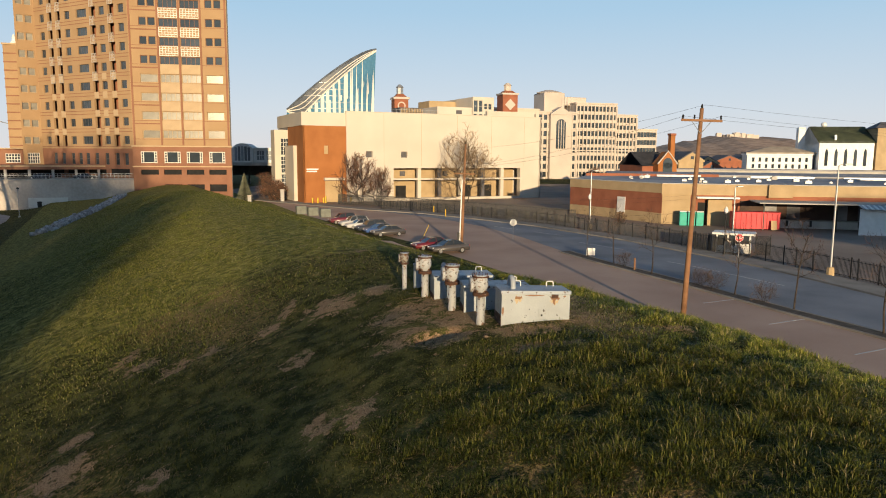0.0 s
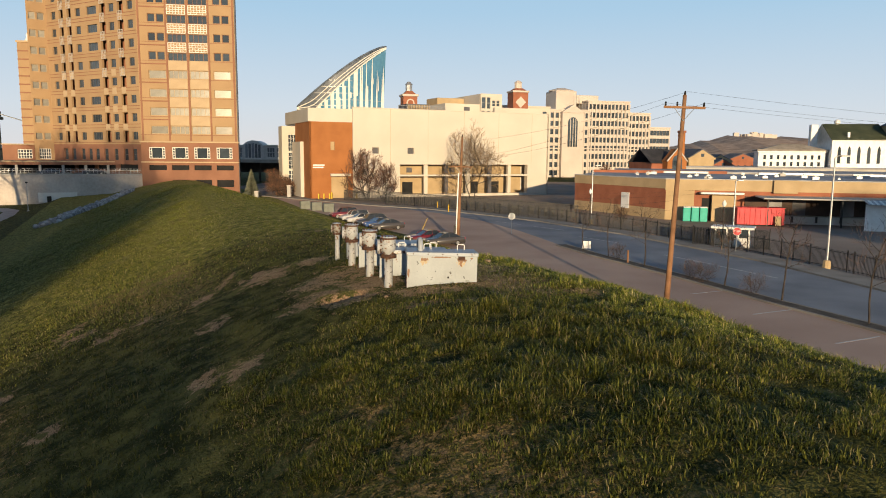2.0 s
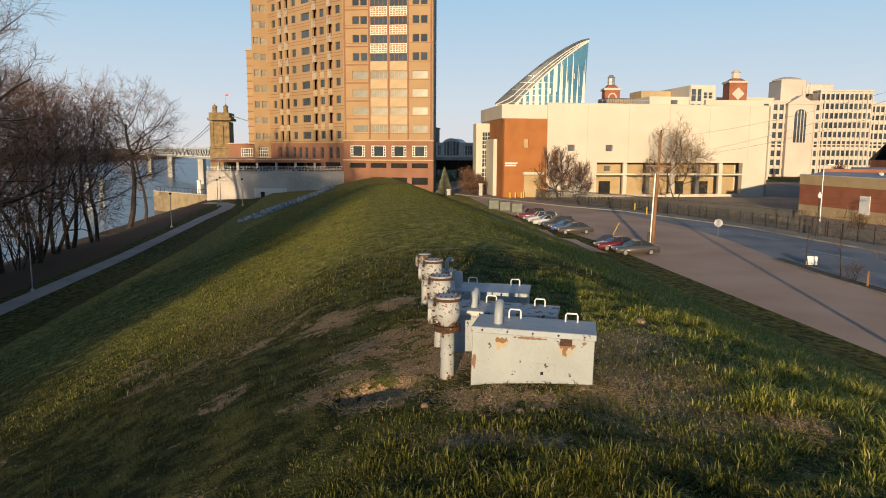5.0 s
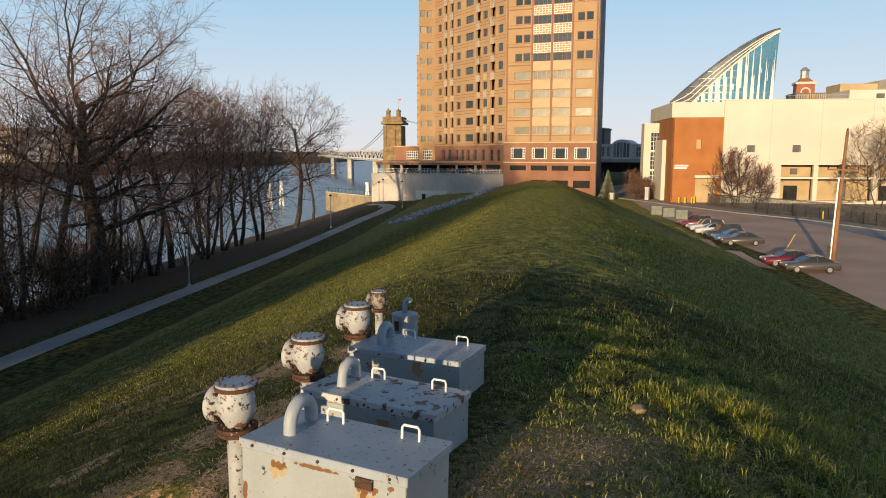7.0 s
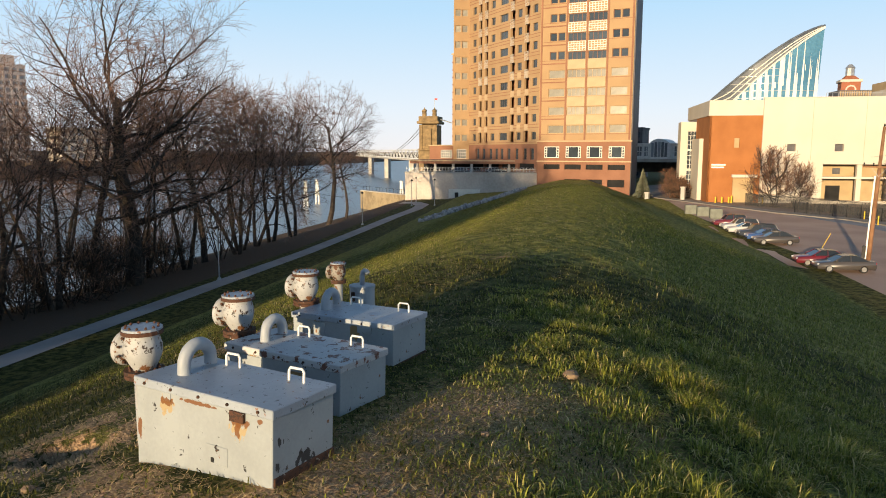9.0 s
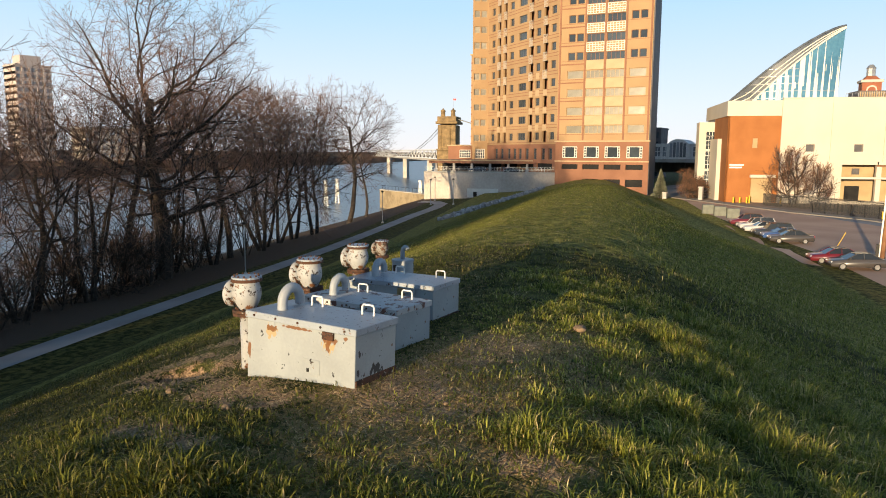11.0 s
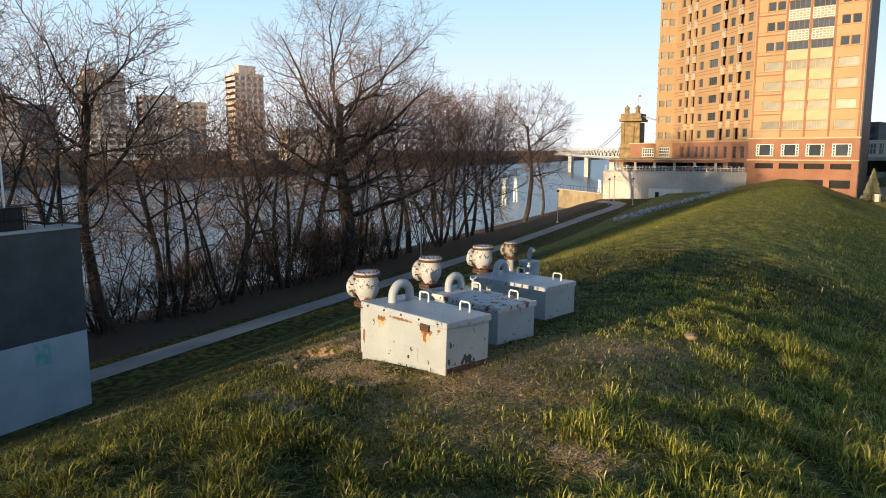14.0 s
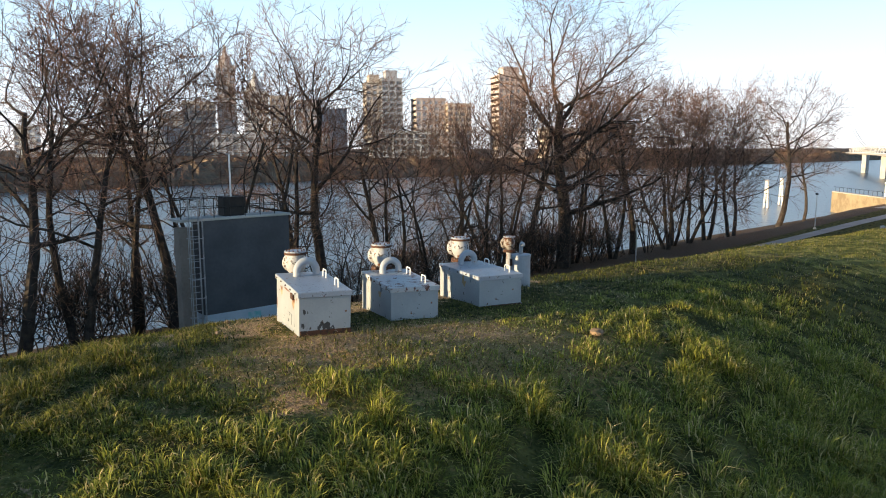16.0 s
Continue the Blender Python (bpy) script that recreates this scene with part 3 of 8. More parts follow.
    box(cornice, -0.4, 20.9, -0.42, 0.0, z + 4.6, z + 4.9, 0.05)
    box(cornice, -0.3, 20.8, -0.36, -0.26, z + 0.2, z + 0.45, 0.02)
    part("cornice", cornice, M_TAN, t)
    fins = mesh_of("pilaster", boxm(-0.18, 0.18, -0.1, 0, z + 5, top), M_BRICK_D)
    for x in (0.35, 6.02, 10.47, 14.95, 20.15):
        part("pilaster", fins, None, t).matrix_local = pose(x, 0, 0)
    for k in range(rows):
        part("belt_course", boxm(0.1, 5.8, -0.06, 0, z + 9.5 + 4 * k, z + 9.75 + 4 * k), M_BRICK_D, t)
    # angled front; its left end lies at local (-25.34, 19.84)
    c, s = math.cos(radians(-38)), math.sin(radians(-38))
    lx, ly = -32.2 * c, -32.2 * s
    cols = ((1.9, 1.7, 0), (5.0, 1.5, 1), (8.0, 1.5, 1), (11.0, 1.9, 0), (15.2, 3.6, 0), (20.0, 1.9, 1), (22.9, 1.9, 0), (26.1, 1.9, 1), (29.2, 1.9, 0))
    holes, places = [], []
    for k in range(rows):
        b = z + 5.2 + 4.0 * k
        for x, w, open_ in cols:
            h = 2.5 if open_ else 1.75
            bb = b - (0.5 if open_ else 0)
            holes.append((x, x + w, bb, bb + h))
            places.append((x, bb, w, h, open_, k))
    f2 = wall_part(t, "angled_wall", lx, ly, -38, 32.2, z + 4.2, top, holes, M_BRICK_T, 0.5)
    lat2 = lattice_mesh(1.7, 2.0, 3, 3, 0.14, M_LATTG)
    recess = {}
    for x, b, w, h, open_, k in places:
        if open_:
            if w not in recess:
                recess[w] = mesh_of("balcony_recess", boxm(0, w + 0.6, 1.5, 1.6, -0.2, 2.8), M_RECESS)
            part("balcony_back", recess[w], None, t).matrix_local = pose(lx, ly, 0, 0, 0, -38) @ pose(x - 0.3, 0, b)
            if k > 3:
                part("balcony_screen", lat2, None, t).matrix_local = pose(lx, ly, 0, 0, 0, -38) @ pose(x - 0.05, -0.13, b - 1.55)
        else:
            window(t, pose(lx, ly, 0, 0, 0, -38) @ pose(x, 0.3, b), w, h, M_GLASS, M_SLATE, (2 if w < 3 else 4, 1), 0.08)
    tan2 = mesh_of("tan_panel", boxm(0, 1.5, -0.05, 0.1, 0, 1.4), M_TAN)
    for k in range(4):
        for x in (5.0, 8.0, 20.2, 23.1, 26.3):
            part("spandrel_panel", tan2, None, t).matrix_local = pose(lx, ly, 0, 0, 0, -38) @ pose(x, 0, z + 7.35 + 4 * k)
    low = [(x, x + 1.5, z + 0.6, z + 3.2) for x in (4, 7, 10.5, 13.2, 15.8, 19, 22.5, 26, 29)] + [(x, x + 6.6, z - 1.6, z - 0.3) for x in (1, 8.6, 16.2, 24)]
    wall_part(t, "angled_base_wall", lx, ly, -38, 32.2, 0, z + 4.2, low, M_BRICK_D, 0.5)
    for a, b, cc, d in low:
        if b - a < 2:
            window(t, pose(lx, ly, 0, 0, 0, -38) @ pose(a, 0.3, cc), 1.5, 2.6, M_GLASS, M_SLATE, (1, 2), 0.08)
        else:
            # black sheet behind the slot, painting its inner shade
            v = part("garage_void", boxm(a - 0.2, b + 0.2, 0.42, 0.49, cc - 0.3, d + 0.3), M_DARK, t)
            v.matrix_local = pose(lx, ly, 0, 0, 0, -38)
    course = mesh_of("brick_course", boxm(0, 32.2, -0.035, 0, 0, 0.13), M_BRICK_D)
    short_course = mesh_of("brick_course", boxm(0, 20.5, -0.03, 0, 0, 0.1), M_BRICK_D)
    for k in range(rows):
        part("brick_course", course, None, t).matrix_local = pose(lx, ly, 0, 0, 0, -38) @ pose(0, 0, z + 4.55 + 4 * k)
        part("brick_course", course, None, t).matrix_local = pose(lx, ly, 0, 0, 0, -38) @ pose(0, 0, z + 7.85 + 4 * k)
        part("brick_course", short_course, None, t).matrix_local = pose(0, 0, z + 6.25 + 4 * k)
    # narrow front beyond it
    c3 = 0.0
    holes3 = [(x, x + 1.5, z + 5.2 + 4 * k, z + 6.9 + 4 * k) for k in range(rows) for x in (0.45, 2.25)]
    c3, s3 = math.cos(radians(33)), math.sin(radians(33))
    mx, my = lx - 4.2 * c3, ly - 4.2 * s3
    wall_part(t, "narrow_wall", mx, my, 33, 4.2, 0, top, holes3 + [(0.9, 3.5, z + 0.6, z + 3.1)], M_BRICK_T, 0.4)
    for a, b, cc, d in holes3:
        window(t, pose(mx, my, 0, 0, 0, 33) @ pose(a, 0.25, cc), 1.5, 1.7, M_GLASSB, M_TAN)
    window(t, pose(mx, my, 0, 0, 0, 33) @ pose(0.9, 0.2, z + 0.6), 2.6, 2.5, M_GLASS, M_LATT, (5, 3), 0.14)
    # body behind the fronts
    bm = prism(bmesh.new(), [(20.45, 0.5), (17.2, 26), (-30, 40), (mx, my + 0.5), (lx + 0.3, ly + 1.8), (0.3, 1.8)], 0, top)
    part("body", bm, M_BRICK_D, t)
    # slate-coloured sheet over the brick body's right side, darker than the fronts
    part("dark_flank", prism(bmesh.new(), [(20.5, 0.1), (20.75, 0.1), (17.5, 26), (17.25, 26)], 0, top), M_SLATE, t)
    # lower block with a finial, far behind the narrow front
    bx, by, bt = -49.7, 63.1, z + 34.0
    part("side_block", boxm(bx, bx + 22, by, by + 14, 0, bt), M_BRICK_T, t)
    part("side_coping", boxm(bx - 0.3, bx + 22.3, by - 0.3, by + 0.3, bt, bt + 0.5, bevel=0.05), M_TAN, t)
    for k in range(12):
        part("belt_course", boxm(bx - 0.06, bx + 22, by - 0.1, by, z + 5 + 2.4 * k, z + 5.35 + 2.4 * k), M_BRICK_D, t)
    for dx, r in ((2.2, 1.0), (3.9, 1.3), (5.6, 1.0)):
        part("finial", lathe(bmesh.new(), [(r, bt), (r, bt + 0.9), (r * 0.5, bt + 1.6), (r * 0.55, bt + 2.4), (0.1, bt + 3.4 * r)], 12, Matrix.Translation((bx + dx, by + 2.5, 0))), M_WHITE, t)
    # annex
    ax, ay = mx - 8.5, my + 3.0
    wall_part(t, "annex_wall", ax, ay, 8, 12.0, z - 0.4, z + 4.0, [(3.2, 6.4, z + 0.7, z + 2.9)], M_BRICK_D, 0.3)
    part("annex_body", boxm(ax + 0.2, ax + 11, ay + 1.9, ay + 14, 0, z + 3.95), M_BRICK_D, t)
    window(t, pose(ax, ay, 0, 0, 0, 8) @ pose(3.2, 0.15, z + 0.7), 3.2, 2.2, M_GLASS, M_LATT, (5, 3), 0.14)
    part("annex_coping", boxm(ax - 0.2, ax + 12, ay - 0.2, ay + 0.3, z + 4.0, z + 4.25), M_TAN, t)
    return t


make_tower()


def make_floodwall():
    """Concrete river wall with a terrace, a deck slab on posts and a rail on top. Its left end is at the bend of the path."""
    x0, y0, psi, w = -105.4, 127.0, 22.0, 31.6
    wall = thing("wall_flood", pose(x0, y0, 0, 0, 0, psi), "long stained concrete flood wall with a pale repaired patch", "wall", kind="structure")
    part("wall_face", boxm(0, w + 1.5, 0, 0.8, -12, -2.6), M_WALLC, wall)
    part("wall_return", boxm(0, 0.8, 0.8, 30, -12, -2.6), M_WALLC, wall)
    part("coping", boxm(-0.1, w, -0.1, 0.9, -2.6, -2.3, bevel=0.03), M_CONC, wall)
    part("repaired_patch", boxm(10.8, 18.3, -0.03, 0.0, -8.4, -6.3), M_LATT, wall, "pale rectangular patch of newer concrete")
    part("terrace", boxm(0.8, w, 0.9, 30, -3.0, -2.62), M_CONC, wall)
    rail = bmesh.new()
    for k in range(43):
        x = 0.3 + k * (w - 0.6) / 42
        box(rail, x - 0.03, x + 0.03, 0.35, 0.41, -2.3, -1.25)
    for zz in (-1.25, -1.6, -1.95):
        box(rail, 0.2, w, 0.34, 0.42, zz - 0.03, zz + 0.03)
    part("railing", rail, M_STEEL, wall, "thin grey metal railing")
    # parking deck behind the rail
    deck = thing("parking_deck", pose(x0, y0, 0, 0, 0, psi), "low open parking deck with a brick band on concrete posts", "deck")
    part("slab", boxm(-1, w + 6, 7.0, 20, -0.5, 0.4), M_BRICK_D, deck)
    part("slab_edge", boxm(-1.05, w, 6.9, 7.0, 0.1, 0.4), M_TAN, deck)
    # back wall blackened for the shade under the deck
    part("back_wall", boxm(-1, w + 6, 19, 19.4, -2.9, -0.5), M_DARK, deck)
    post = mesh_of("post", boxm(-0.25, 0.25, 7.3, 7.8, -2.62, -0.5), M_CONC)
    for k in range(8):
        part("post", post, None, deck).matrix_local = pose(0.8 + 4.6 * k, 0, 0)


make_floodwall()


def riprap():
    rng = random.Random(4)
    bm = bmesh.new()
    for k in range(760):
        f = rng.random()
        s, w = 95.5 + 53 * f, 1.5 - 0.5 * f
        x, y = sn(s, -19.4 + 4.6 * min(1, f / 0.35) + 4.6 * max(0, f - 0.35) / 0.65 + rng.uniform(-w, w))
        r = rng.uniform(0.24, 0.55)
        m = Matrix.Translation((x, y, ground_at(x, y) + r * 0.35)) @ Euler((rng.random() * 3, rng.random() * 3, rng.random() * 3)).to_matrix().to_4x4() @ Matrix.Diagonal((r, r * rng.uniform(0.6, 1.0), r * rng.uniform(0.5, 0.8), 1))
        g = bmesh.ops.create_icosphere(bm, subdivisions=1, radius=1.0, matrix=m)
        for v in g["verts"]:
            v.co += Vector((rng.uniform(-0.05, 0.05), rng.uniform(-0.05, 0.05), rng.uniform(-0.05, 0.05)))
    solid("riprap", bm, M_STONEG, "band of loose grey stones down the levee's side", "stones", kind="stuff")


riprap()


def make_garage():
    """Cream and rust parking building. Local x along its front, origin at the rust corner."""
    g = thing("parking_garage", at_ground(-39.5, 143.0, 27), "large cream parking building with a rust-red corner block", "building")
    z = -LOT_Z
    red = [(4.9, 9.0, 0, z - 2.7), (4.8, 5.8, z + 3.3, z + 5.2)]
    wall_part(g, "rust_front", 0, 0, 0, 10.0, 0, z + 9.6, red, M_ORANGE, 0.5)
    part("rust_side", boxm(0, 0.4, 0.0, 15, 0, z + 9.6), M_ORANGE, g)
    part("door_back", boxm(4.9, 9.0, 0.45, 0.55, 0, z - 2.7), M_TANBR, g, "tan roller door")
    part("door_canopy", boxm(4.6, 9.3, -1.0, 0, z - 2.6, z - 2.0, bevel=0.05), M_CREAM, g)
    part("wall_slit", boxm(4.8, 5.8, 0.3, 0.4, z + 3.3, z + 5.2), M_TANBR, g)
    part("rust_roof", boxm(0.05, 10, 0.4, 26, z + 9.2, z + 9.5), M_ROOF, g)
    # cream front: recessed openings in two levels
    opens = [(21.4, 56.0, 0.6, z - 2.7), (21.4, 56.0, z - 2.3, z + 0.1)]
    wall_part(g, "cream_front", 10.0, -0.3, 0, 52.0, 0, z + 12.9, [(a - 10, b - 10, c, d) for a, b, c, d in opens] + [(4.6, 6.2, z + 2.6, z + 4.0), (13.3, 14.9, z + 2.6, z + 4.0)], M_CREAM, 1.5)
    part("cream_left_return", boxm(9.95, 10.0, -0.3, 0.4, 0, z + 12.9), M_CREAM, g)
    part("upper_block", boxm(-0.2, 10.0, 0.2, 26, z + 9.61, z + 12.6), M_CREAM, g)
    for x in (14.6, 23.3):
        part("vent", boxm(x, x + 1.6, 0.4, 0.5, z + 2.6, z + 4.0), M_SLATE, g)
    for x in (19.0, 28.5, 38.0, 47.5, 57.0):
        part("panel_joint", boxm(x, x + 0.05, -0.32, -0.3, z + 0.6, z + 12.8), M_TANBR, g)
    part("coping", boxm(9.9, 62.1, -0.42, 0.3, z + 12.9, z + 13.05, bevel=0.02), M_CREAM, g)
    part("inner_wall", boxm(21.0, 56.4, 4.0, 4.2, 0, z + 0.3), M_TANBR, g)
    # ceiling and doorways are black sheets for the shade inside
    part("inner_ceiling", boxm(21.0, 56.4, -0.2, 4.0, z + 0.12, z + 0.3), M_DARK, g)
    for k, x in enumerate((28.2, 33.6, 39.5, 45.5, 51.0)):
        part("column", boxm(x - 0.45, x + 0.45, 0.1, 1.0, 0, z + 0.1, bevel=0.03), M_CREAM if k % 2 == 0 else M_SLATE, g)
    for x0, x1 in ((23.5, 26.2), (42, 44), (47.2, 50)):
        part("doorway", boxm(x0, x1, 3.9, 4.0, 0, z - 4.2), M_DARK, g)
    for x0, x1 in ((24.6, 26.0), (36, 37.4)):
        part("wall_sign", boxm(x0, x1, 3.9, 4.0, z - 1.9, z - 0.7), M_SLATE, g)
    part("body", boxm(10.2, 61.9, 4.3, 44, 0, z + 12.6), M_CREAM, g)
    part("end_wall", boxm(61.6, 62.0, -0.3, 44, 0, z + 12.9), M_CREAM, g)
    part("louvre_box", boxm(24.8, 31.0, 4.5, 10, z + 12.6, z + 14.6, bevel=0.05), M_SLATE, g)
    lou = bmesh.new()
    for k in range(14):
        box(lou, 25.1 + k * 0.42, 25.3 + k * 0.42, 4.3, 4.5, z + 12.8, z + 14.4)
    part("louvre", lou, M_TANBR, g)
    part("roof_house", boxm(40, 50.3, 16, 34, z + 12.6, z + 16.0), M_CREAM, g)
    part("roof_vent", boxm(45.5, 47.2, 15.9, 16, z + 14.2, z + 15.2), M_SLATE, g)
    panes = [(0.3, 1.6, z + 14.9, z + 18.0), (1.9, 3.0, z + 14.9, z + 18.0), (3.5, 4.5, z + 15.6, z + 17.2), (4.8, 5.8, z + 15.6, z + 17.2)] + [(a, a + 1.1, z + 12.8, z + 14.4) for a in (0.3, 1.9, 3.5, 4.8)]
    wall_part(g, "hall_wall", 50.3, 15.6, 0, 6.5, z + 12.6, z + 18.9, panes, M_CREAM, 0.3)
    for a, b, c, d in panes:
        window(g, pose(50.3 + a, 15.75, c), b - a, d - c, M_GLASS, M_CREAM, (1, 2), 0.08)
    part("hall_body", boxm(50.35, 56.8, 16.2, 34, z + 12.6, z + 18.85), M_CREAM, g)
    part("hall_step", boxm(42, 50.2, 26, 34, z + 16.0, z + 18.2, bevel=0.1), M_TANBR, g)
    part("roof_parapet", boxm(48, 62.0, 3, 4, z + 12.6, z + 14.4), M_CREAM, g)
    rail = bmesh.new()
    for k in range(12):
        x = 21.5 + k * 1.1
        box(rail, x, x + 0.06, 1.0, 1.06, z + 12.6, z + 13.9)
    box(rail, 21.5, 33.6, 1.0, 1.06, z + 13.84, z + 13.9)
    part("roof_rail", rail, M_STEEL, g)
    # small sign lines on the rust wall
    bm = bmesh.new()
    box(bm, 0.7, 3.4, -0.05, 0, z - 0.25, z + 0.05)
    box(bm, 0.7, 3.1, -0.05, 0, z - 0.75, z - 0.45)
    part("sign_lines", bm, M_WHITE, g, "small pale lettering lines")
    # glazed stair and side wing
    part("side_wing", boxm(-0.8, 0.0, 6, 14.9, 0, z + 5.2), M_CREAM, g)
    wall_part(g, "stair_wall", -3.2, 15.2, 0, 3.5, 0, z + 9.0, [(1.5, 3.5, 2 + 4.3 * j, 6.0 + 4.3 * j) for j in range(3)], M_CREAM, 0.3)
    for j in range(3):
        window(g, pose(-1.7, 15.4, 2 + 4.3 * j), 2.0, 4.0, M_GLASS, M_WHITE, (3, 4), 0.07)
    part("stair_body", boxm(-3.1, -0.05, 15.7, 20, 0, z + 9.0), M_CREAM, g)
    for x in (1.4, 2.6, 5.3 - 1.4, 10.2):
        part("bollard", tubem([(x, -2.2, 0), (x, -2.2, 1.2)], 0.16, 8), M_YELLOW, g)
    part("bollard", tubem([(4.4, -2.2, 0), (4.4, -2.2, 1.5)], 0.16, 8), M_YELLOW, g)
    return g


make_garage()


M_ROOFD = mat("dark_metal_roof", (0.15, 0.145, 0.15), (0.24, 0.23, 0.235), 0.3, 0.5, 0.05, 3.0)
# dark brown dock brick with the shade under the canopy put into it
M_DOCK = mat("shaded_dock_brick", (0.045, 0.03, 0.024), (0.085, 0.055, 0.042), 0.6, 0.9, 0.15, 8.0)


def make_warehouse():
    """Low brick loading building with a flat roof. Local x along its right front; the left front turns back from the origin."""
    w = thing("warehouse", at_ground(29.1, 101.9, -10), "long low brick warehouse with tan bands and a flat roof", "building")
    zt, h = 6.5, 6.5
    part("left_wall_tan", boxm(0, 0.4, 0, 24, 0, 1.7, m=pose(0, 0, 0, 0, 0, 40)), M_TANBR, w)
    part("left_wall_brick", boxm(0.0, 0.4, 0, 24, 1.7, 5.0, m=pose(0, 0, 0, 0, 0, 40)), M_REDBR, w)
    part("left_wall_band", boxm(-0.12, 0.4, 0, 24, 5.0, h, m=pose(0, 0, 0, 0, 0, 40)), M_TANBR, w)
    part("side_door", boxm(-0.08, 0, 8.6, 10.6, 1.2, 3.9, m=pose(0, 0, 0, 0, 0, 40)), M_WHITE, w)
    part("front_pier", boxm(0, 4.4, 0.02, 0.4, 0, 4.8), M_TANBR, w)
    part("front_band", boxm(-0.1, 60, -0.12, 0.4, 4.8, h), M_TANBR, w)
    part("front_brick", boxm(4.4, 60, 0.05, 0.4, 0, 4.8), M_REDBR, w)
    part("coping", boxm(-0.2, 60, -0.2, 0.5, h, h + 0.15, bevel=0.03), M_CONC, w)
    part("left_coping", boxm(-0.2, 0.5, -0.2, 24, h, h + 0.15, m=pose(0, 0, 0.003, 0, 0, 40)), M_CONC, w)
    roof = prism(bmesh.new(), [(0.3, 0.4), (60, 0.4), (60, 48), (-13, 48), (-15.2, 18.2)], h - 0.5, h - 0.1)
    part("roof", roof, M_ROOF, w)
    body = prism(bmesh.new(), [(0.8, 0.9), (59.5, 0.9), (59.5, 47), (-12, 47), (-14.6, 18.4)], 0, h - 0.55)
    part("body", body, M_REDBR, w)
    part("entrance_bay", boxm(7.0, 10.6, -0.9, 0.0, 0, 4.1), M_TANBR, w)
    part("entrance_canopy", boxm(5.2, 11.6, -1.7, 0.2, 4.3, 4.6, bevel=0.04), M_WHITE, w)
    part("entrance_door", boxm(5.6, 6.9, -0.05, 0.05, 0, 3.6), M_DARK, w)
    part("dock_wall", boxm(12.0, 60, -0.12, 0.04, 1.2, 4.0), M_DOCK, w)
    part("tan_bay", boxm(16.0, 19.5, -0.6, -0.13, 4.6, h + 0.1), M_TANBR, w)
    part("dock_roof", boxm(13.4, 46, -7.0, 0.0, 4.0, 4.2, bevel=0.04), M_CONC, w)
    part("dock_floor", boxm(13.4, 46, -2.0, 0.0, 0, 1.2, bevel=0.03), M_CONC, w)
    for k in range(9):
        x = 15.5 + 3.4 * k
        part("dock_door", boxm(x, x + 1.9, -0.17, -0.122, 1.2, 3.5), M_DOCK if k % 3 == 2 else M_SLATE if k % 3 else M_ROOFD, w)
        part("dock_bumper", boxm(x - 0.5, x - 0.2, -2.2, -2.0, 0.3, 1.2), M_IRON, w)
    for x in (14, 24, 34, 44):
        part("dock_post", boxm(x, x + 0.2, -6.8, -6.6, 0, 4.0), M_IRON, w)
    rng = random.Random(8)
    for k in range(34):
        x, y, s = rng.uniform(-8, 56), rng.uniform(10, 46), rng.uniform(0.3, 0.75)
        if x < 0 and y < 30:
            y += 16
        unit = bmesh.new()
        box(unit, x, x + 1.6 * s, y, y + 1.3 * s, h - 0.1, h - 0.1 + 0.8 * s, 0.05)
        lathe(unit, [(0.4 * s, h + 0.7 * s - 0.1), (0.4 * s, h + 0.85 * s), (0.15, h + 0.9 * s)], 10, Matrix.Translation((x + 0.8 * s, y + 0.65 * s, 0)))
        part("roof_unit", unit, M_STEEL if k % 5 else M_CONC, w)
    part("roof_parapet", boxm(-13, 16, 47.2, 47.6, h - 0.4, h + 0.5), M_REDBR, w)
    for x0, x1, y0, y1, top in ((-8, 34, 50, 78, h + 0.35), (36, 95, 50, 84, h + 0.2), (8, 70, 88, 110, h + 1.0)):
        part("rear_body", boxm(x0, x1, y0, y1, 0, top - 0.3), M_CONC, w)
        part("rear_roof", boxm(x0 - 0.2, x1 + 0.2, y0 - 0.2, y1 + 0.2, top - 0.3, top, bevel=0.05), M_ROOF, w)
    for k, (x, y, l) in enumerate(((2, 38, 9), (20, 34, 12), (36, 30, 10))):
        part("roof_duct", boxm(x, x + l, y, y + 0.5, h + 0.1, h + 0.6, bevel=0.05), M_STEEL, w)
    part("roof_hut", boxm(41, 44, 14, 17, h - 0.1, h + 1.9, bevel=0.04), M_WHITE, w)
    return w


make_warehouse()

# grey-blue of a roof tilted to the sky, put into an upright band's colour
M_BAND = mat("sky_toned_metal", (0.075, 0.09, 0.115), (0.125, 0.145, 0.18), 0.3, 0.5, 0.05, 3.0)


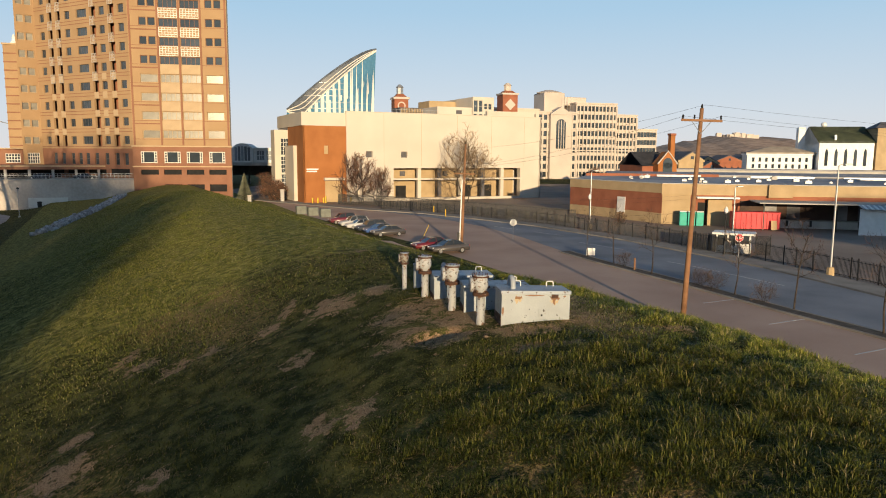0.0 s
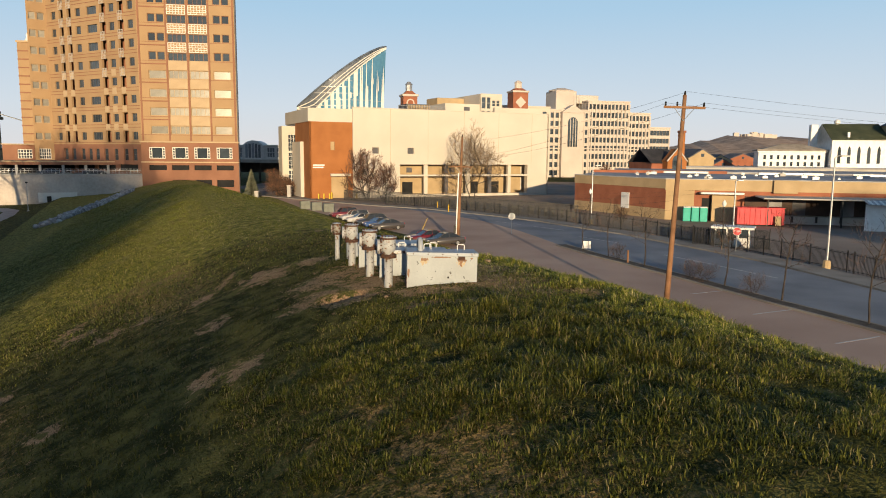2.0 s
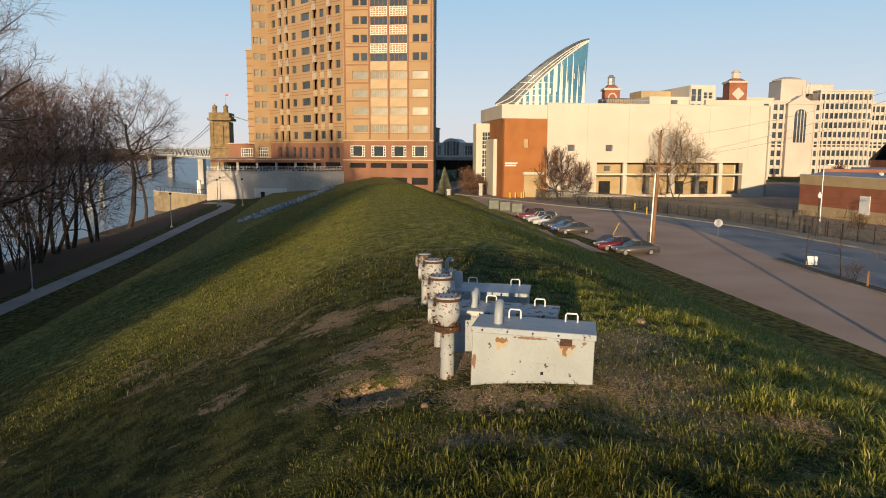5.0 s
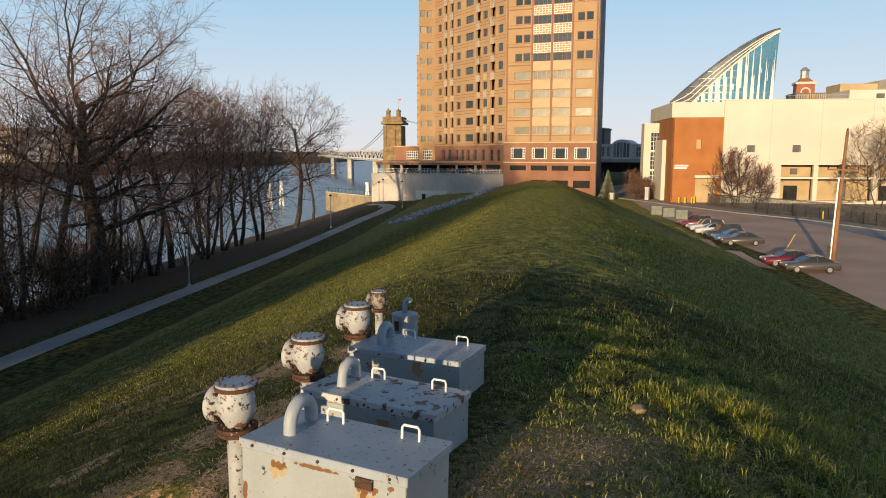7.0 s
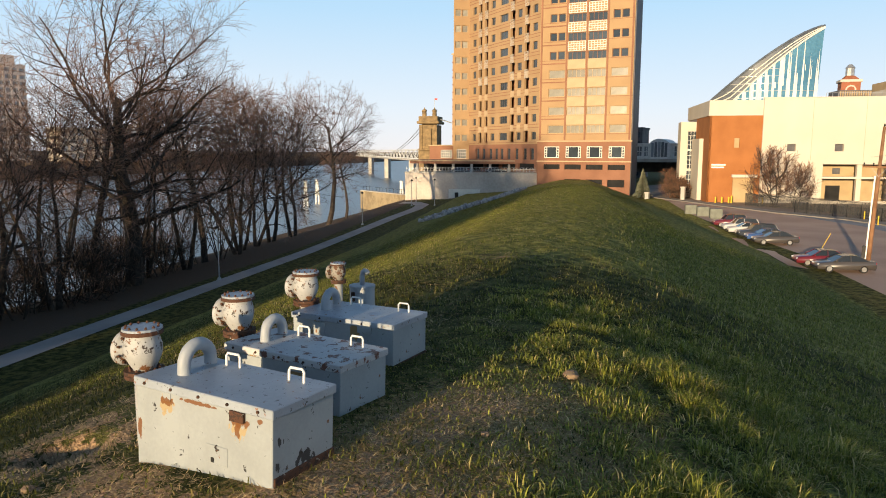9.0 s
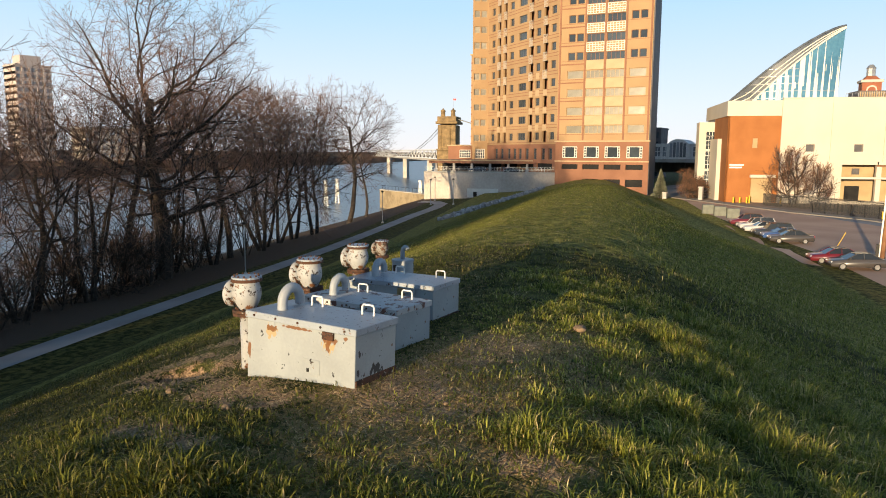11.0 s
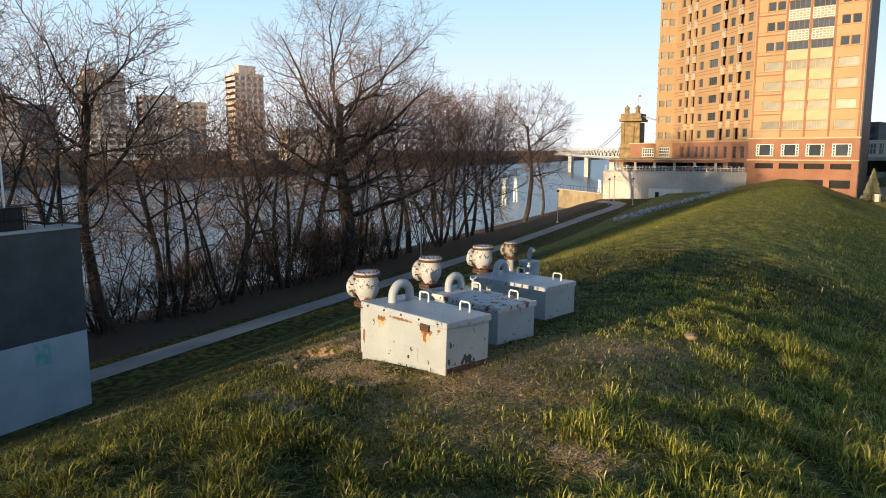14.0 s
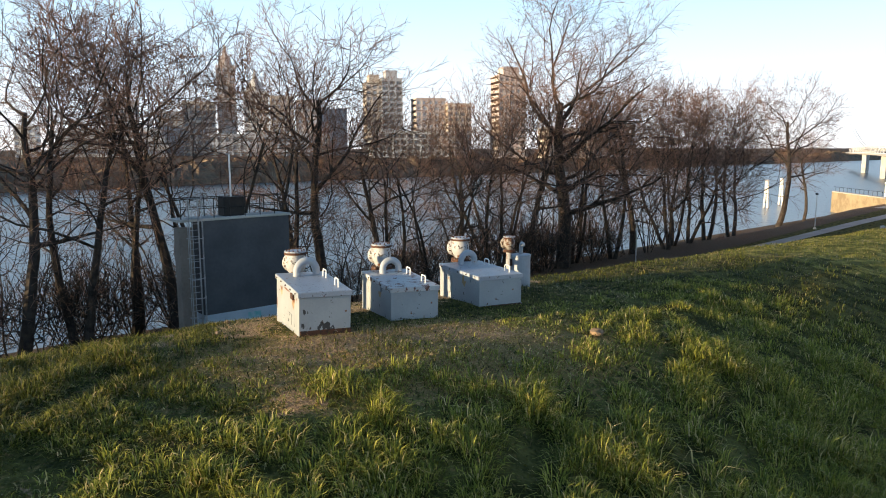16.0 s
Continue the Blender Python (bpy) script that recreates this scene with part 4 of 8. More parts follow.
def make_curved_tower():
    """Glass tower whose roof sweeps up to a point. Local x along its front."""
    t = thing("glass_tower", at_ground(-64.0, 224.2, 19), "glass tower with a sweeping curved roof and white fins", "building")
    z = -LOT_Z
    n = 24

    def roof(a):
        return z + 18.0 + 21.1 * (1 - (1 - a) ** 1.36) if a < 1 else z + 39.1

    bm = bmesh.new()
    top, bot, tb, bb = [], [], [], []
    for k in range(n + 1):
        a = k / n
        x = 30.5 * a - 2.0 * (a > 0.99)
        y = 5.0 * math.sin(math.pi * a) * -1
        top.append(bm.verts.new((30.5 * a, y, roof(a))))
        bot.append(bm.verts.new((28.4 * a, y, 0)))
        tb.append(bm.verts.new((30.5 * a * 0.94 + 1.5, y + 12, roof(a) - 5 * (1 - a))))
        bb.append(bm.verts.new((28.4 * a, y + 12, 0)))
    for k in range(n):
        bm.faces.new((bot[k], bot[k + 1], top[k + 1], top[k]))
        bm.faces.new((bb[k + 1], bb[k], tb[k], tb[k + 1]))
    bm.faces.new((bot[n], bb[n], tb[n], top[n]))
    bm.faces.new((bb[0], bot[0], top[0], tb[0]))
    part("curtain_wall", bm, M_GLASSX, t)
    bm = bmesh.new()
    for k in range(n):
        bm.faces.new([bm.verts.new(v) for v in ((30.5 * k / n, -5.2 * math.sin(math.pi * k / n), roof(k / n) + 0.1), (30.5 * (k + 1) / n, -5.2 * math.sin(math.pi * (k + 1) / n), roof((k + 1) / n) + 0.1), (28.7 * (k + 1) / n + 1.5, 12, roof((k + 1) / n) + 0.1 - 5 * (1 - (k + 1) / n)), (28.7 * k / n + 1.5, 12, roof(k / n) + 0.1 - 5 * (1 - k / n)))])
    part("roof", bm, M_ROOF, t)
    def band(a):
        return 0.7 + 6.4 * (1 - a) ** 0.8 * min(1.0, a * 6)

    def edge(a, drop, out):
        return (30.5 * a, -5.0 * math.sin(math.pi * a) - out, roof(a) - band(a) * drop)

    bm = bmesh.new()
    for k in range(n):
        a, b = k / n, (k + 1) / n
        bm.faces.new([bm.verts.new(v) for v in (edge(a, 1.0, 0.12), edge(b, 1.0, 0.12), edge(b, 0, 0.12), edge(a, 0, 0.12))])
    part("roof_band", bm, M_BAND, t, "slate-grey metal roof band with the sky's tone in its colour")
    for drop in (0.42, 0.7, 1.0):
        part("roof_seam", tubem([edge(k / 16, drop, 0.2) for k in range(17)], 0.16 if drop < 1 else 0.26, 5), M_LATT, t)
    # full-height white piers with blue glass between, and shorter panels set beside them
    rng = random.Random(5)
    for k in range(15):
        a = (k + 0.6) / 15
        x = 29.6 * a
        wide = 0.62 if k % 3 else 0.95
        for off, w, lo, hi in ((0.0, wide, 0.0, 1.0), (wide * 0.5 + 0.24, 0.46, *sorted((rng.choice((0.0, 0.35, 0.6)), rng.choice((0.5, 0.8, 1.0)))))):
            aa = min((x + off) / 29.6, 0.985)
            foot, top_z = z + 3.0, roof(aa) - 0.3 - band(aa)
            if off:
                foot, top_z = z + 17 + (top_z - z - 17) * lo, z + 17 + (top_z - z - 17) * hi
            if top_z - foot < 0.8:
                continue
            y = -5.05 * math.sin(math.pi * aa)
            part("white_panel", boxm(x + off - w / 2, x + off + w / 2, y - 0.1, y + 0.3, foot, top_z), M_LATT, t)
    for k in range(13):
        zz = z + 12 + 2.1 * k
        a0 = max(0.0, 1 - max(0.0, 1 - (zz - z - 18) / 21.1) ** (1 / 1.36)) if zz > z + 18 else 0.0
        bm = bmesh.new()
        for i in range(n):
            a = i / n
            if a < a0:
                continue
            x0, x1 = 29.6 * a, 29.6 * (a + 1 / n)
            y0, y1 = -5.0 * math.sin(math.pi * a) - 0.06, -5.0 * math.sin(math.pi * (a + 1 / n)) - 0.06
            bm.faces.new([bm.verts.new(v) for v in ((x0, y0, zz), (x1, y1, zz), (x1, y1, zz + 0.16), (x0, y0, zz + 0.16))])
        if bm.faces:
            part("floor_line", bm, M_STEEL, t)
        else:
            bm.free()
    tip = bmesh.new()
    tube(tip, [(30.5 * a, -5.0 * math.sin(math.pi * a) - 0.2, roof(a)) for a in (k / 16 for k in range(17))], 0.3, 6)
    part("roof_edge", tip, M_BAND, t)


make_curved_tower()


def block(name, x, y, psi, w, d, h, floors, cols, wall_mat, label, margin=0.8, win=(1.6, 1.9), z=LOT_Z, glass=None, base=0.0, parent=None):
    """A plain many-storeyed block with real window openings in its front and in its right end."""
    e = parent or thing(name, at_ground(x, y, psi, z), label, "building")
    m0 = pose(0, 0, 0) if parent is None else pose(x, y, 0, 0, 0, psi)
    fh = (h - base - 1.0) / floors
    holes = []
    for j in range(floors):
        for i in range(cols):
            cx = margin + (w - 2 * margin) * (i + 0.5) / cols
            b = base + fh * j + fh * 0.25
            holes.append((cx - win[0] / 2, cx + win[0] / 2, b, b + win[1]))
    bm = facade(bmesh.new(), w, 0, h, holes, 0.5)
    part("front_wall", bm, wall_mat, e).matrix_local = m0
    part("body", boxm(0.02, w - 0.02, 0.7, d, 0, h - 0.05), wall_mat, e).matrix_local = m0
    me = mesh_of("window", boxm(0, win[0], 0.42, 0.5, 0, win[1]), glass or M_GLASS)
    for a, b, c, dd in holes:
        part("window", me, None, e).matrix_local = m0 @ pose(a, 0, c)
    bm = bmesh.new()
    for s0, s1, q0, q1 in ((-0.3, w + 0.3, -0.3, 0.3), (-0.3, w + 0.3, d - 0.3, d + 0.3), (-0.3, 0.3, 0.3, d - 0.3), (w - 0.3, w + 0.3, 0.3, d - 0.3)):
        box(bm, s0, s1, q0, q1, h - 0.5, h + 0.15)
    part("parapet", bm, wall_mat, e).matrix_local = m0
    return e


def make_far_town():
    o = thing("office_block", at_ground(27.3, 316.9, 19), "pale limestone office building in stepped blocks", "building")
    z = -LOT_Z
    for x, y, w, d, h, fl, co in ((-12, 3, 13, 30, z + 20.5, 7, 5), (1.0, 0, 20.5, 30, z + 23.5, 8, 8), (21.5, 1.5, 21.5, 30, z + 28.0, 9, 11), (43.0, 6, 14.0, 26, z + 23.2, 8, 7), (57.0, 9, 13.5, 24, z + 16.6, 6, 7)):
        block("", x, y, 0, w, d, h, fl, co, M_STONE, "", 0.5, (1.75, 2.35), parent=o)
    # entrance pavilion with a pediment, and pilasters along the blocks
    part("pavilion", boxm(6.8, 17.2, -2.2, 0.0, 0, z + 22.0, bevel=0.1), M_STONE, o)
    ped = bmesh.new()
    f = [ped.verts.new(p) for p in ((6.2, -2.6, z + 22.0), (17.8, -2.6, z + 22.0), (12.0, -2.6, z + 25.6))]
    q = [ped.verts.new(v.co + Vector((0, 5, 0))) for v in f]
    ped.faces.new(f)
    ped.faces.new(q[::-1])
    for k in range(3):
        ped.faces.new((f[k], q[k], q[(k + 1) % 3], f[(k + 1) % 3]))
    part("pediment", ped, M_STONE, o)
    for x0, x1, y, top_z, n in ((1.0, 21.5, 0, z + 22.5, 9), (21.5, 43.0, 1.5, z + 26.8, 12), (43.0, 57.0, 6, z + 22.0, 8)):
        for k in range(n):
            x = x0 + (x1 - x0) * k / (n - 1)
            part("pilaster", boxm(x - 0.28, x + 0.28, y - 0.3, y, 0, top_z), M_STONE, o)
        for zz in (z + 5.5, z + 15.5):
            part("string_course", boxm(x0, x1, y - 0.45, y, zz, zz + 0.5), M_STONE, o)
    for k in range(3):
        part("flagpole", tubem([(15.5 + 1.6 * k, 2, z + 23.5), (15.5 + 1.6 * k, 2, z + 31)], 0.07, 5), M_STEEL, o)
    part("penthouse", boxm(7, 17.5, 6, 18, z + 23.0, z + 32.6, bevel=0.2), M_STONE, o)
    part("penthouse_cap", lathe(bmesh.new(), [(6.2, z + 32.6), (6.4, z + 33.0), (2.0, z + 34.2)], 8, Matrix.Translation((12.2, 12, 0))), M_STONE, o)
    part("roof_house", boxm(18, 30, 8, 20, z + 27, z + 31.0, bevel=0.2), M_STONE, o)
    part("arch_window", lathe(bmesh.new(), [(2.4, 0), (2.4, 0.2)], 20, pose(12, -2.25, z + 17.6, 90)), M_GLASS, o)
    part("arch_panel", boxm(9.6, 14.4, -2.4, -2.1, z + 6.5, z + 17.6), M_GLASS, o)
    for k in range(3):
        part("arch_mullion", boxm(10.6 + 1.3 * k, 10.9 + 1.3 * k, -2.6, -2.42, z + 6.5, z + 19.4), M_STONE, o)
    g = block("office_block", -2.0, 268.0, 24, 30, 24, z + 22.0, 4, 9, M_CREAM, "cream civic block with tall dark windows", 0.8, (1.9, 2.9), base=8)
    # clock towers
    for x, y, s, top, kind in ((-23.6, 206, 4.4, 21.4, 0), (12.6, 256, 6.0, 27.0, 1)):
        t = thing("clock_tower", at_ground(x - s / 2, y, 19), "square red brick clock tower with a pale lantern" if kind == 0 else "square red brick tower with a pale diamond panel", "tower")
        part("shaft", boxm(0, s, 0, s, 0, z + top - 1.2), M_REDBR, t)
        part("cornice", boxm(-0.35, s + 0.35, -0.35, s + 0.35, z + top - 1.2, z + top - 0.5, bevel=0.1), M_STONE, t)
        part("hip", lathe(bmesh.new(), [(s * 0.62, z + top - 0.5), (s * 0.32, z + top + 0.5)], 4, Matrix.Translation((s / 2, s / 2, 0)) @ pose(0, 0, 0, 0, 0, 45)), M_REDBR, t)
        part("lantern", lathe(bmesh.new(), [(s * 0.24, z + top + 0.4), (s * 0.24, z + top + 2.4), (s * 0.28, z + top + 2.5), (s * 0.1, z + top + 3.4)], 8, Matrix.Translation((s / 2, s / 2, 0))), M_STEEL if kind == 0 else M_STONE, t)
        if kind == 0:
            part("clock_face", lathe(bmesh.new(), [(1.25, 0), (1.25, 0.15)], 24, pose(s / 2, -0.02, z + top - 3.2, 90)), M_STONE, t)
            part("clock_dial", lathe(bmesh.new(), [(0.9, 0), (0.9, 0.08)], 24, pose(s / 2, -0.2, z + top - 3.2, 90)), M_REDBR, t)
        else:
            part("diamond_panel", boxm(-1.5, 1.5, -0.15, 0, -1.5, 1.5, m=pose(s / 2, 0, z + top - 4.8) @ pose(0, 0, 0, 0, 45, 0)), M_STONE, t)
    # brick church with a stack
    c = thing("brick_church", at_ground(40.5, 184, 19), "small red brick church with a slate roof and tall stack", "church")
    part("nave", boxm(5.5, 14, 0, 12, 0, z + 0.8), M_REDBR, c)
    bm = bmesh.new()
    for pts in (((5.1, -0.5, z + 0.6), (14.4, -0.5, z + 0.6), (14.4, 6, z + 4.6), (5.1, 6, z + 4.6)), ((5.1, 6, z + 4.6), (14.4, 6, z + 4.6), (14.4, 12.5, z + 0.6), (5.1, 12.5, z + 0.6))):
        bm.faces.new([bm.verts.new(p) for p in pts])
    bmesh.ops.solidify(bm, geom=bm.faces[:], thickness=0.3)
    part("nave_roof", bm, M_SLATE, c)
    gable = bmesh.new()
    f = [gable.verts.new(p) for p in ((8.9, -2.5, 0), (14.9, -2.5, 0), (14.9, -2.5, z + 1.3), (11.9, -2.5, z + 4.6), (8.9, -2.5, z + 1.3))]
    b = [gable.verts.new(v.co + Vector((0, 3, 0))) for v in f]
    gable.faces.new(f)
    gable.faces.new(b[::-1])
    for k in range(5):
        gable.faces.new((f[k], b[k], b[(k + 1) % 5], f[(k + 1) % 5]))
    part("gable", gable, M_ORANGE, c)
    arch = lathe(bmesh.new(), [(1.5, 0), (1.5, 0.1)], 20, pose(11.9, -2.52, z + 1.4, 90))
    box(arch, 10.4, 13.4, -2.62, -2.52, z - 2.0, z + 1.4)
    part("gable_window", arch, M_GLASS, c)
    coping = tubem([(8.7, -2.55, z + 1.2), (11.9, -2.55, z + 4.75), (15.1, -2.55, z + 1.2)], 0.22, 6)
    part("gable_coping", coping, M_STONE, c)
    part("stack", boxm(15.7, 17.1, 2, 3.4, 0, z + 9.2), M_ORANGE, c)
    part("stack_cap", boxm(15.5, 17.3, 1.8, 3.6, z + 9.2, z + 9.8, bevel=0.08), M_REDBR, c)
    # white church and school house on the right
    c = thing("white_church", at_ground(95.9, 189.4, -9, 0) @ Matrix.Diagonal((0.8, 1, 1, 1)), "white church with a green roof and arched windows", "church")
    part("nave", boxm(-0.5, 17, 0, 19.4, LOT_Z, 7.7), M_WHITE, c)
    bm = bmesh.new()
    for pts in (((-1, -0.6, 7.4), (17.5, -0.6, 7.4), (17.5, 9.5, 12.2), (-1.0, 9.5, 12.2)), ((-1.0, 9.5, 12.2), (17.5, 9.5, 12.2), (17.5, 20, 7.4), (-1, 20, 7.4))):
        bm.faces.new([bm.verts.new(p) for p in pts])
    bmesh.ops.solidify(bm, geom=bm.faces[:], thickness=0.3)
    part("roof", bm, M_GREENROOF, c)
    gab = bmesh.new()
    f = [gab.verts.new(p) for p in ((-0.9, -0.4, 7.3), (-0.9, 9.5, 12.0), (-0.9, 19.6, 7.3))]
    gab.faces.new(f)
    bmesh.ops.solidify(gab, geom=gab.faces[:], thickness=0.5)
    part("gable", gab, M_WHITE, c)
    for k in range(5):
        x = 1.4 + 3.1 * k
        w = bmesh.new()
        box(w, x, x + 1.0, -0.08, 0, 1.0, 4.6)
        f = [w.verts.new(v) for v in ((x, -0.08, 4.6), (x + 1.0, -0.08, 4.6), (x + 0.82, -0.08, 5.3), (x + 0.5, -0.08, 5.8), (x + 0.18, -0.08, 5.3))]
        w.faces.new(f)
        part("arched_window", w, M_GLASS, c)
    part("chimney", boxm(4.6, 5.3, 1.0, 1.7, 7.6, 9.6), M_WHITE, c)
    part("belfry", boxm(-4.6, -2.2, 9.0, 11.4, LOT_Z, 12.0, bevel=0.15), M_WHITE, c)
    part("vent_ball", lathe(bmesh.new(), [(0.3, 12.0), (1.0, 12.4), (1.0, 13.0), (0.5, 13.4)], 10, Matrix.Translation((3.8, 9, 0))), M_WHITE, c)
    part("stone_tower", boxm(17.5, 24.0, -0.5, 8, LOT_Z, 11.4), M_TANBR, c)
    part("stone_tower_roof", lathe(bmesh.new(), [(5.6, 11.4), (1.0, 13.2)], 4, Matrix.Translation((20.7, 3.7, 0)) @ pose(0, 0, 0, 0, 0, 45)), M_SLATE, c)
    block("school_house", 78.1, 195.7, -12, 17.5, 9, z + 4.4, 2, 9, M_WHITE, "long white two-storey house with a hipped roof", 0.8, (0.7, 1.2), base=7.2)
    roofs = thing("hipped_roof", at_ground(78.1, 195.7, -12, 0), "low grey hipped roof of the white house", "roof")
    part("slope", prism(bmesh.new(), [(-0.4, -0.4), (18.4, -0.4), (18.4, 9.4), (-0.4, 9.4)], 4.4 - 0.1, 4.4 + 0.35), M_ROOFW, roofs)
    part("ridge", lathe(bmesh.new(), [(9.8, 0), (3.0, 1.6)], 4, pose(9.0, 4.5, 4.75) @ Matrix.Diagonal((1.25, 0.65, 1, 1)) @ pose(0, 0, 0, 0, 0, 45)), M_ROOFW, roofs)
    # tan gabled houses and low roofs between
    rng = random.Random(12)
    for k, (x, y, w, h, mt) in enumerate(((58.6, 196, 8, 9.8, M_TANBR), (70, 214, 9, 7.0, M_REDBR), (66, 250, 12, 9.5, M_REDBR), (84, 262, 10, 8.5, M_TANBR), (56, 228, 10, 8.0, M_REDBR), (122, 226, 14, 16.5, M_REDBR), (136, 222, 14, 11.0, M_REDBR), (98, 282, 13, 9.0, M_REDBR), (112, 300, 15, 9.5, M_TANBR), (140, 300, 20, 12.0, M_REDBR))):
        b = block("town_house", x, y, 14, w, 9, h, 2 if h < 10 else 3, 4, mt, "small brick house with a slate roof" if mt is M_REDBR else "small tan house with a slate roof", 0.6, (0.8, 1.3), base=1.5)
        bm = bmesh.new()
        f = [bm.verts.new(p) for p in ((-0.4, -0.4, h), (w + 0.4, -0.4, h), (w / 2, -0.4, h + 2.6))]
        q = [bm.verts.new(v.co + Vector((0, 9.8, 0))) for v in f]
        bm.faces.new(f)
        bm.faces.new(q[::-1])
        for i in range(3):
            bm.faces.new((f[i], q[i], q[(i + 1) % 3], f[(i + 1) % 3]))
        part("roof", bm, M_SLATE, b)
        g = bmesh.new()
        f = [g.verts.new(v) for v in ((0, -0.42, h), (w, -0.42, h), (w / 2, -0.42, h + 2.3))]
        q = [g.verts.new(v.co - Vector((0, 0.08, 0))) for v in f]
        g.faces.new(f[::-1])
        g.faces.new(q)
        for i in range(3):
            g.faces.new((f[i], f[(i + 1) % 3], q[(i + 1) % 3], q[i]))
        part("gable", g, mt, b)
        part("gable_window", boxm(w / 2 - 0.5, w / 2 + 0.5, -0.56, -0.5, h + 0.3, h + 1.2), M_GLASS, b)


make_far_town()


def make_hills():
    bm = bmesh.new()
    rng = random.Random(2)
    cols = 90
    grid = []
    for i in range(cols + 1):
        x = 40 + 1500 * i / cols
        ridge = 43 + 5 * math.sin(i * 0.12 - 2.0) + 2 * math.sin(i * 0.31) + rng.uniform(-0.7, 0.7)
        ridge *= min(1.0, 0.06 + (i / 26) ** 1.5)
        grid.append([bm.verts.new((x, y, LOT_Z + ridge * f + (rng.uniform(-2, 2) if f else 0))) for y, f in ((1000, 0), (1120, 0.45), (1260, 0.85), (1380, 1.0), (1600, 0.6))])
    for a, b in zip(grid, grid[1:]):
        for k in range(4):
            bm.faces.new((a[k], b[k], b[k + 1], a[k + 1]))
    grid = [[tuple(v.co) for v in row] for row in grid]
    solid("backdrop_hill", bm, M_HAZE, "distant wooded hills", "hill", kind="structure")
    rng = random.Random(6)
    bm = bmesh.new()
    for k in range(26):
        i = rng.uniform(0, 1)
        col = int(25.8 + 3.9 * i)
        p = grid[col][3]
        x = p[0] + rng.uniform(0, 14)
        box(bm, x, x + rng.uniform(6, 11), p[1] - 12 - k, p[1] - 4 - k, p[2] - 6, p[2] + rng.uniform(2.5, 5.5))
    solid("hilltop_houses", bm, M_STONE, "row of tiny pale houses on a far hill", "houses", kind="stuff")


make_hills()


# ---- the utility boxes on the crest ----
def stained(name, spots, colour=(0.16, 0.062, 0.016)):
    """The boxes' paint with rust runs: spots of (x, z, half width, half height) on the front."""
    m = M_BOX.copy()
    m.name = name
    N, K = m.node_tree.nodes, m.node_tree.links
    p = N["Principled BSDF"]
    prev = p.inputs["Base Color"].links[0].from_socket
    tc, xyz, nz = N.new("ShaderNodeTexCoord"), N.new("ShaderNodeSeparateXYZ"), N.new("ShaderNodeTexNoise")
    mp = N.new("ShaderNodeMapping")
    mp.inputs["Scale"].default_value = (24, 24, 14)
    nz.inputs["Scale"].default_value, nz.inputs["Detail"].default_value = 1.0, 5
    K.new(tc.outputs["Object"], xyz.inputs[0])
    K.new(tc.outputs["Object"], mp.inputs[0])
    K.new(mp.outputs[0], nz.inputs["Vector"])

    def op(kind, a, b):
        n = N.new("ShaderNodeMath")
        n.operation = kind
        for k, v in enumerate((a, b)):
            if isinstance(v, (int, float)):
                n.inputs[k].default_value = v
            else:
                K.new(v, n.inputs[k])
        return n.outputs[0]

    for x, z, rx, rz, *more in spots:
        dx = op("POWER", op("ABSOLUTE", op("DIVIDE", op("SUBTRACT", xyz.outputs["X"], x), rx), 0), 2)
        dz = op("POWER", op("ABSOLUTE", op("DIVIDE", op("SUBTRACT", xyz.outputs["Z"], z), rz), 0), 2)
        if more:
            dx = op("ADD", dx, op("POWER", op("ABSOLUTE", op("DIVIDE", op("SUBTRACT", xyz.outputs["Y"], more[0]), more[1]), 0), 2))
        near = op("SUBTRACT", 1.0, op("ADD", dx, dz))
        amount = op("MULTIPLY", op("ADD", near, op("MULTIPLY", op("SUBTRACT", nz.outputs["Fac"], 0.62), 4.0 if more else 2.6)), 8.0)
        amount = op("MINIMUM", op("MAXIMUM", amount, 0.0), 0.92)
        mix = N.new("ShaderNodeMix")
        mix.data_type = "RGBA"
        K.new(amount, mix.inputs["Factor"])
        K.new(prev, mix.inputs[6])
        mix.inputs[7].default_value = (*(more[2] if more else colour), 1)
        prev = mix.outputs[2]
    K.new(prev, p.inputs["Base Color"])
    return m


M_BOX1 = stained("chipped_paint_with_rust_runs", ((-0.34, 0.37, 0.11, 0.12, 0.0, 0.4, (0.37, 0.285, 0.155)), (-1.10, 0.39, 0.11, 0.11, 0.0, 0.4, (0.37, 0.285, 0.155)), (-0.33, 0.42, 0.12, 0.06), (-0.345, 0.35, 0.035, 0.09), (-1.10, 0.43, 0.09, 0.045), (-0.12, 0.46, 0.03, 0.03), (-0.75, 0.475, 0.22, 0.02), (-1.42, 0.15, 0.03, 0.12), (0.0, 0.09, 0.05, 0.085, 0.36, 0.15, (0.02, 0.019, 0.02)), (0.0, 0.30, 0.05, 0.05, 0.09, 0.05, (0.02, 0.019, 0.02)), (0.0, 0.12, 0.04, 0.05, 0.05, 0.04, (0.02, 0.019, 0.02))))
M_BOX2 = stained("blue_chipped_paint_with_rust_run", ((-1.12, 0.30, 0.11, 0.24), (-0.54, 0.40, 0.09, 0.12)), (0.32, 0.20, 0.07))
def lid_handle():
    bm = bmesh.new()
    pts = [(-0.075, 0, 0), (-0.075, 0, 0.09), (-0.06, 0, 0.115), (0.06, 0, 0.115), (0.075, 0, 0.09), (0.075, 0, 0)]
    return mesh_of("handle", tube(bm, pts, 0.011, 8), M_WHITE)


HANDLE = lid_handle()


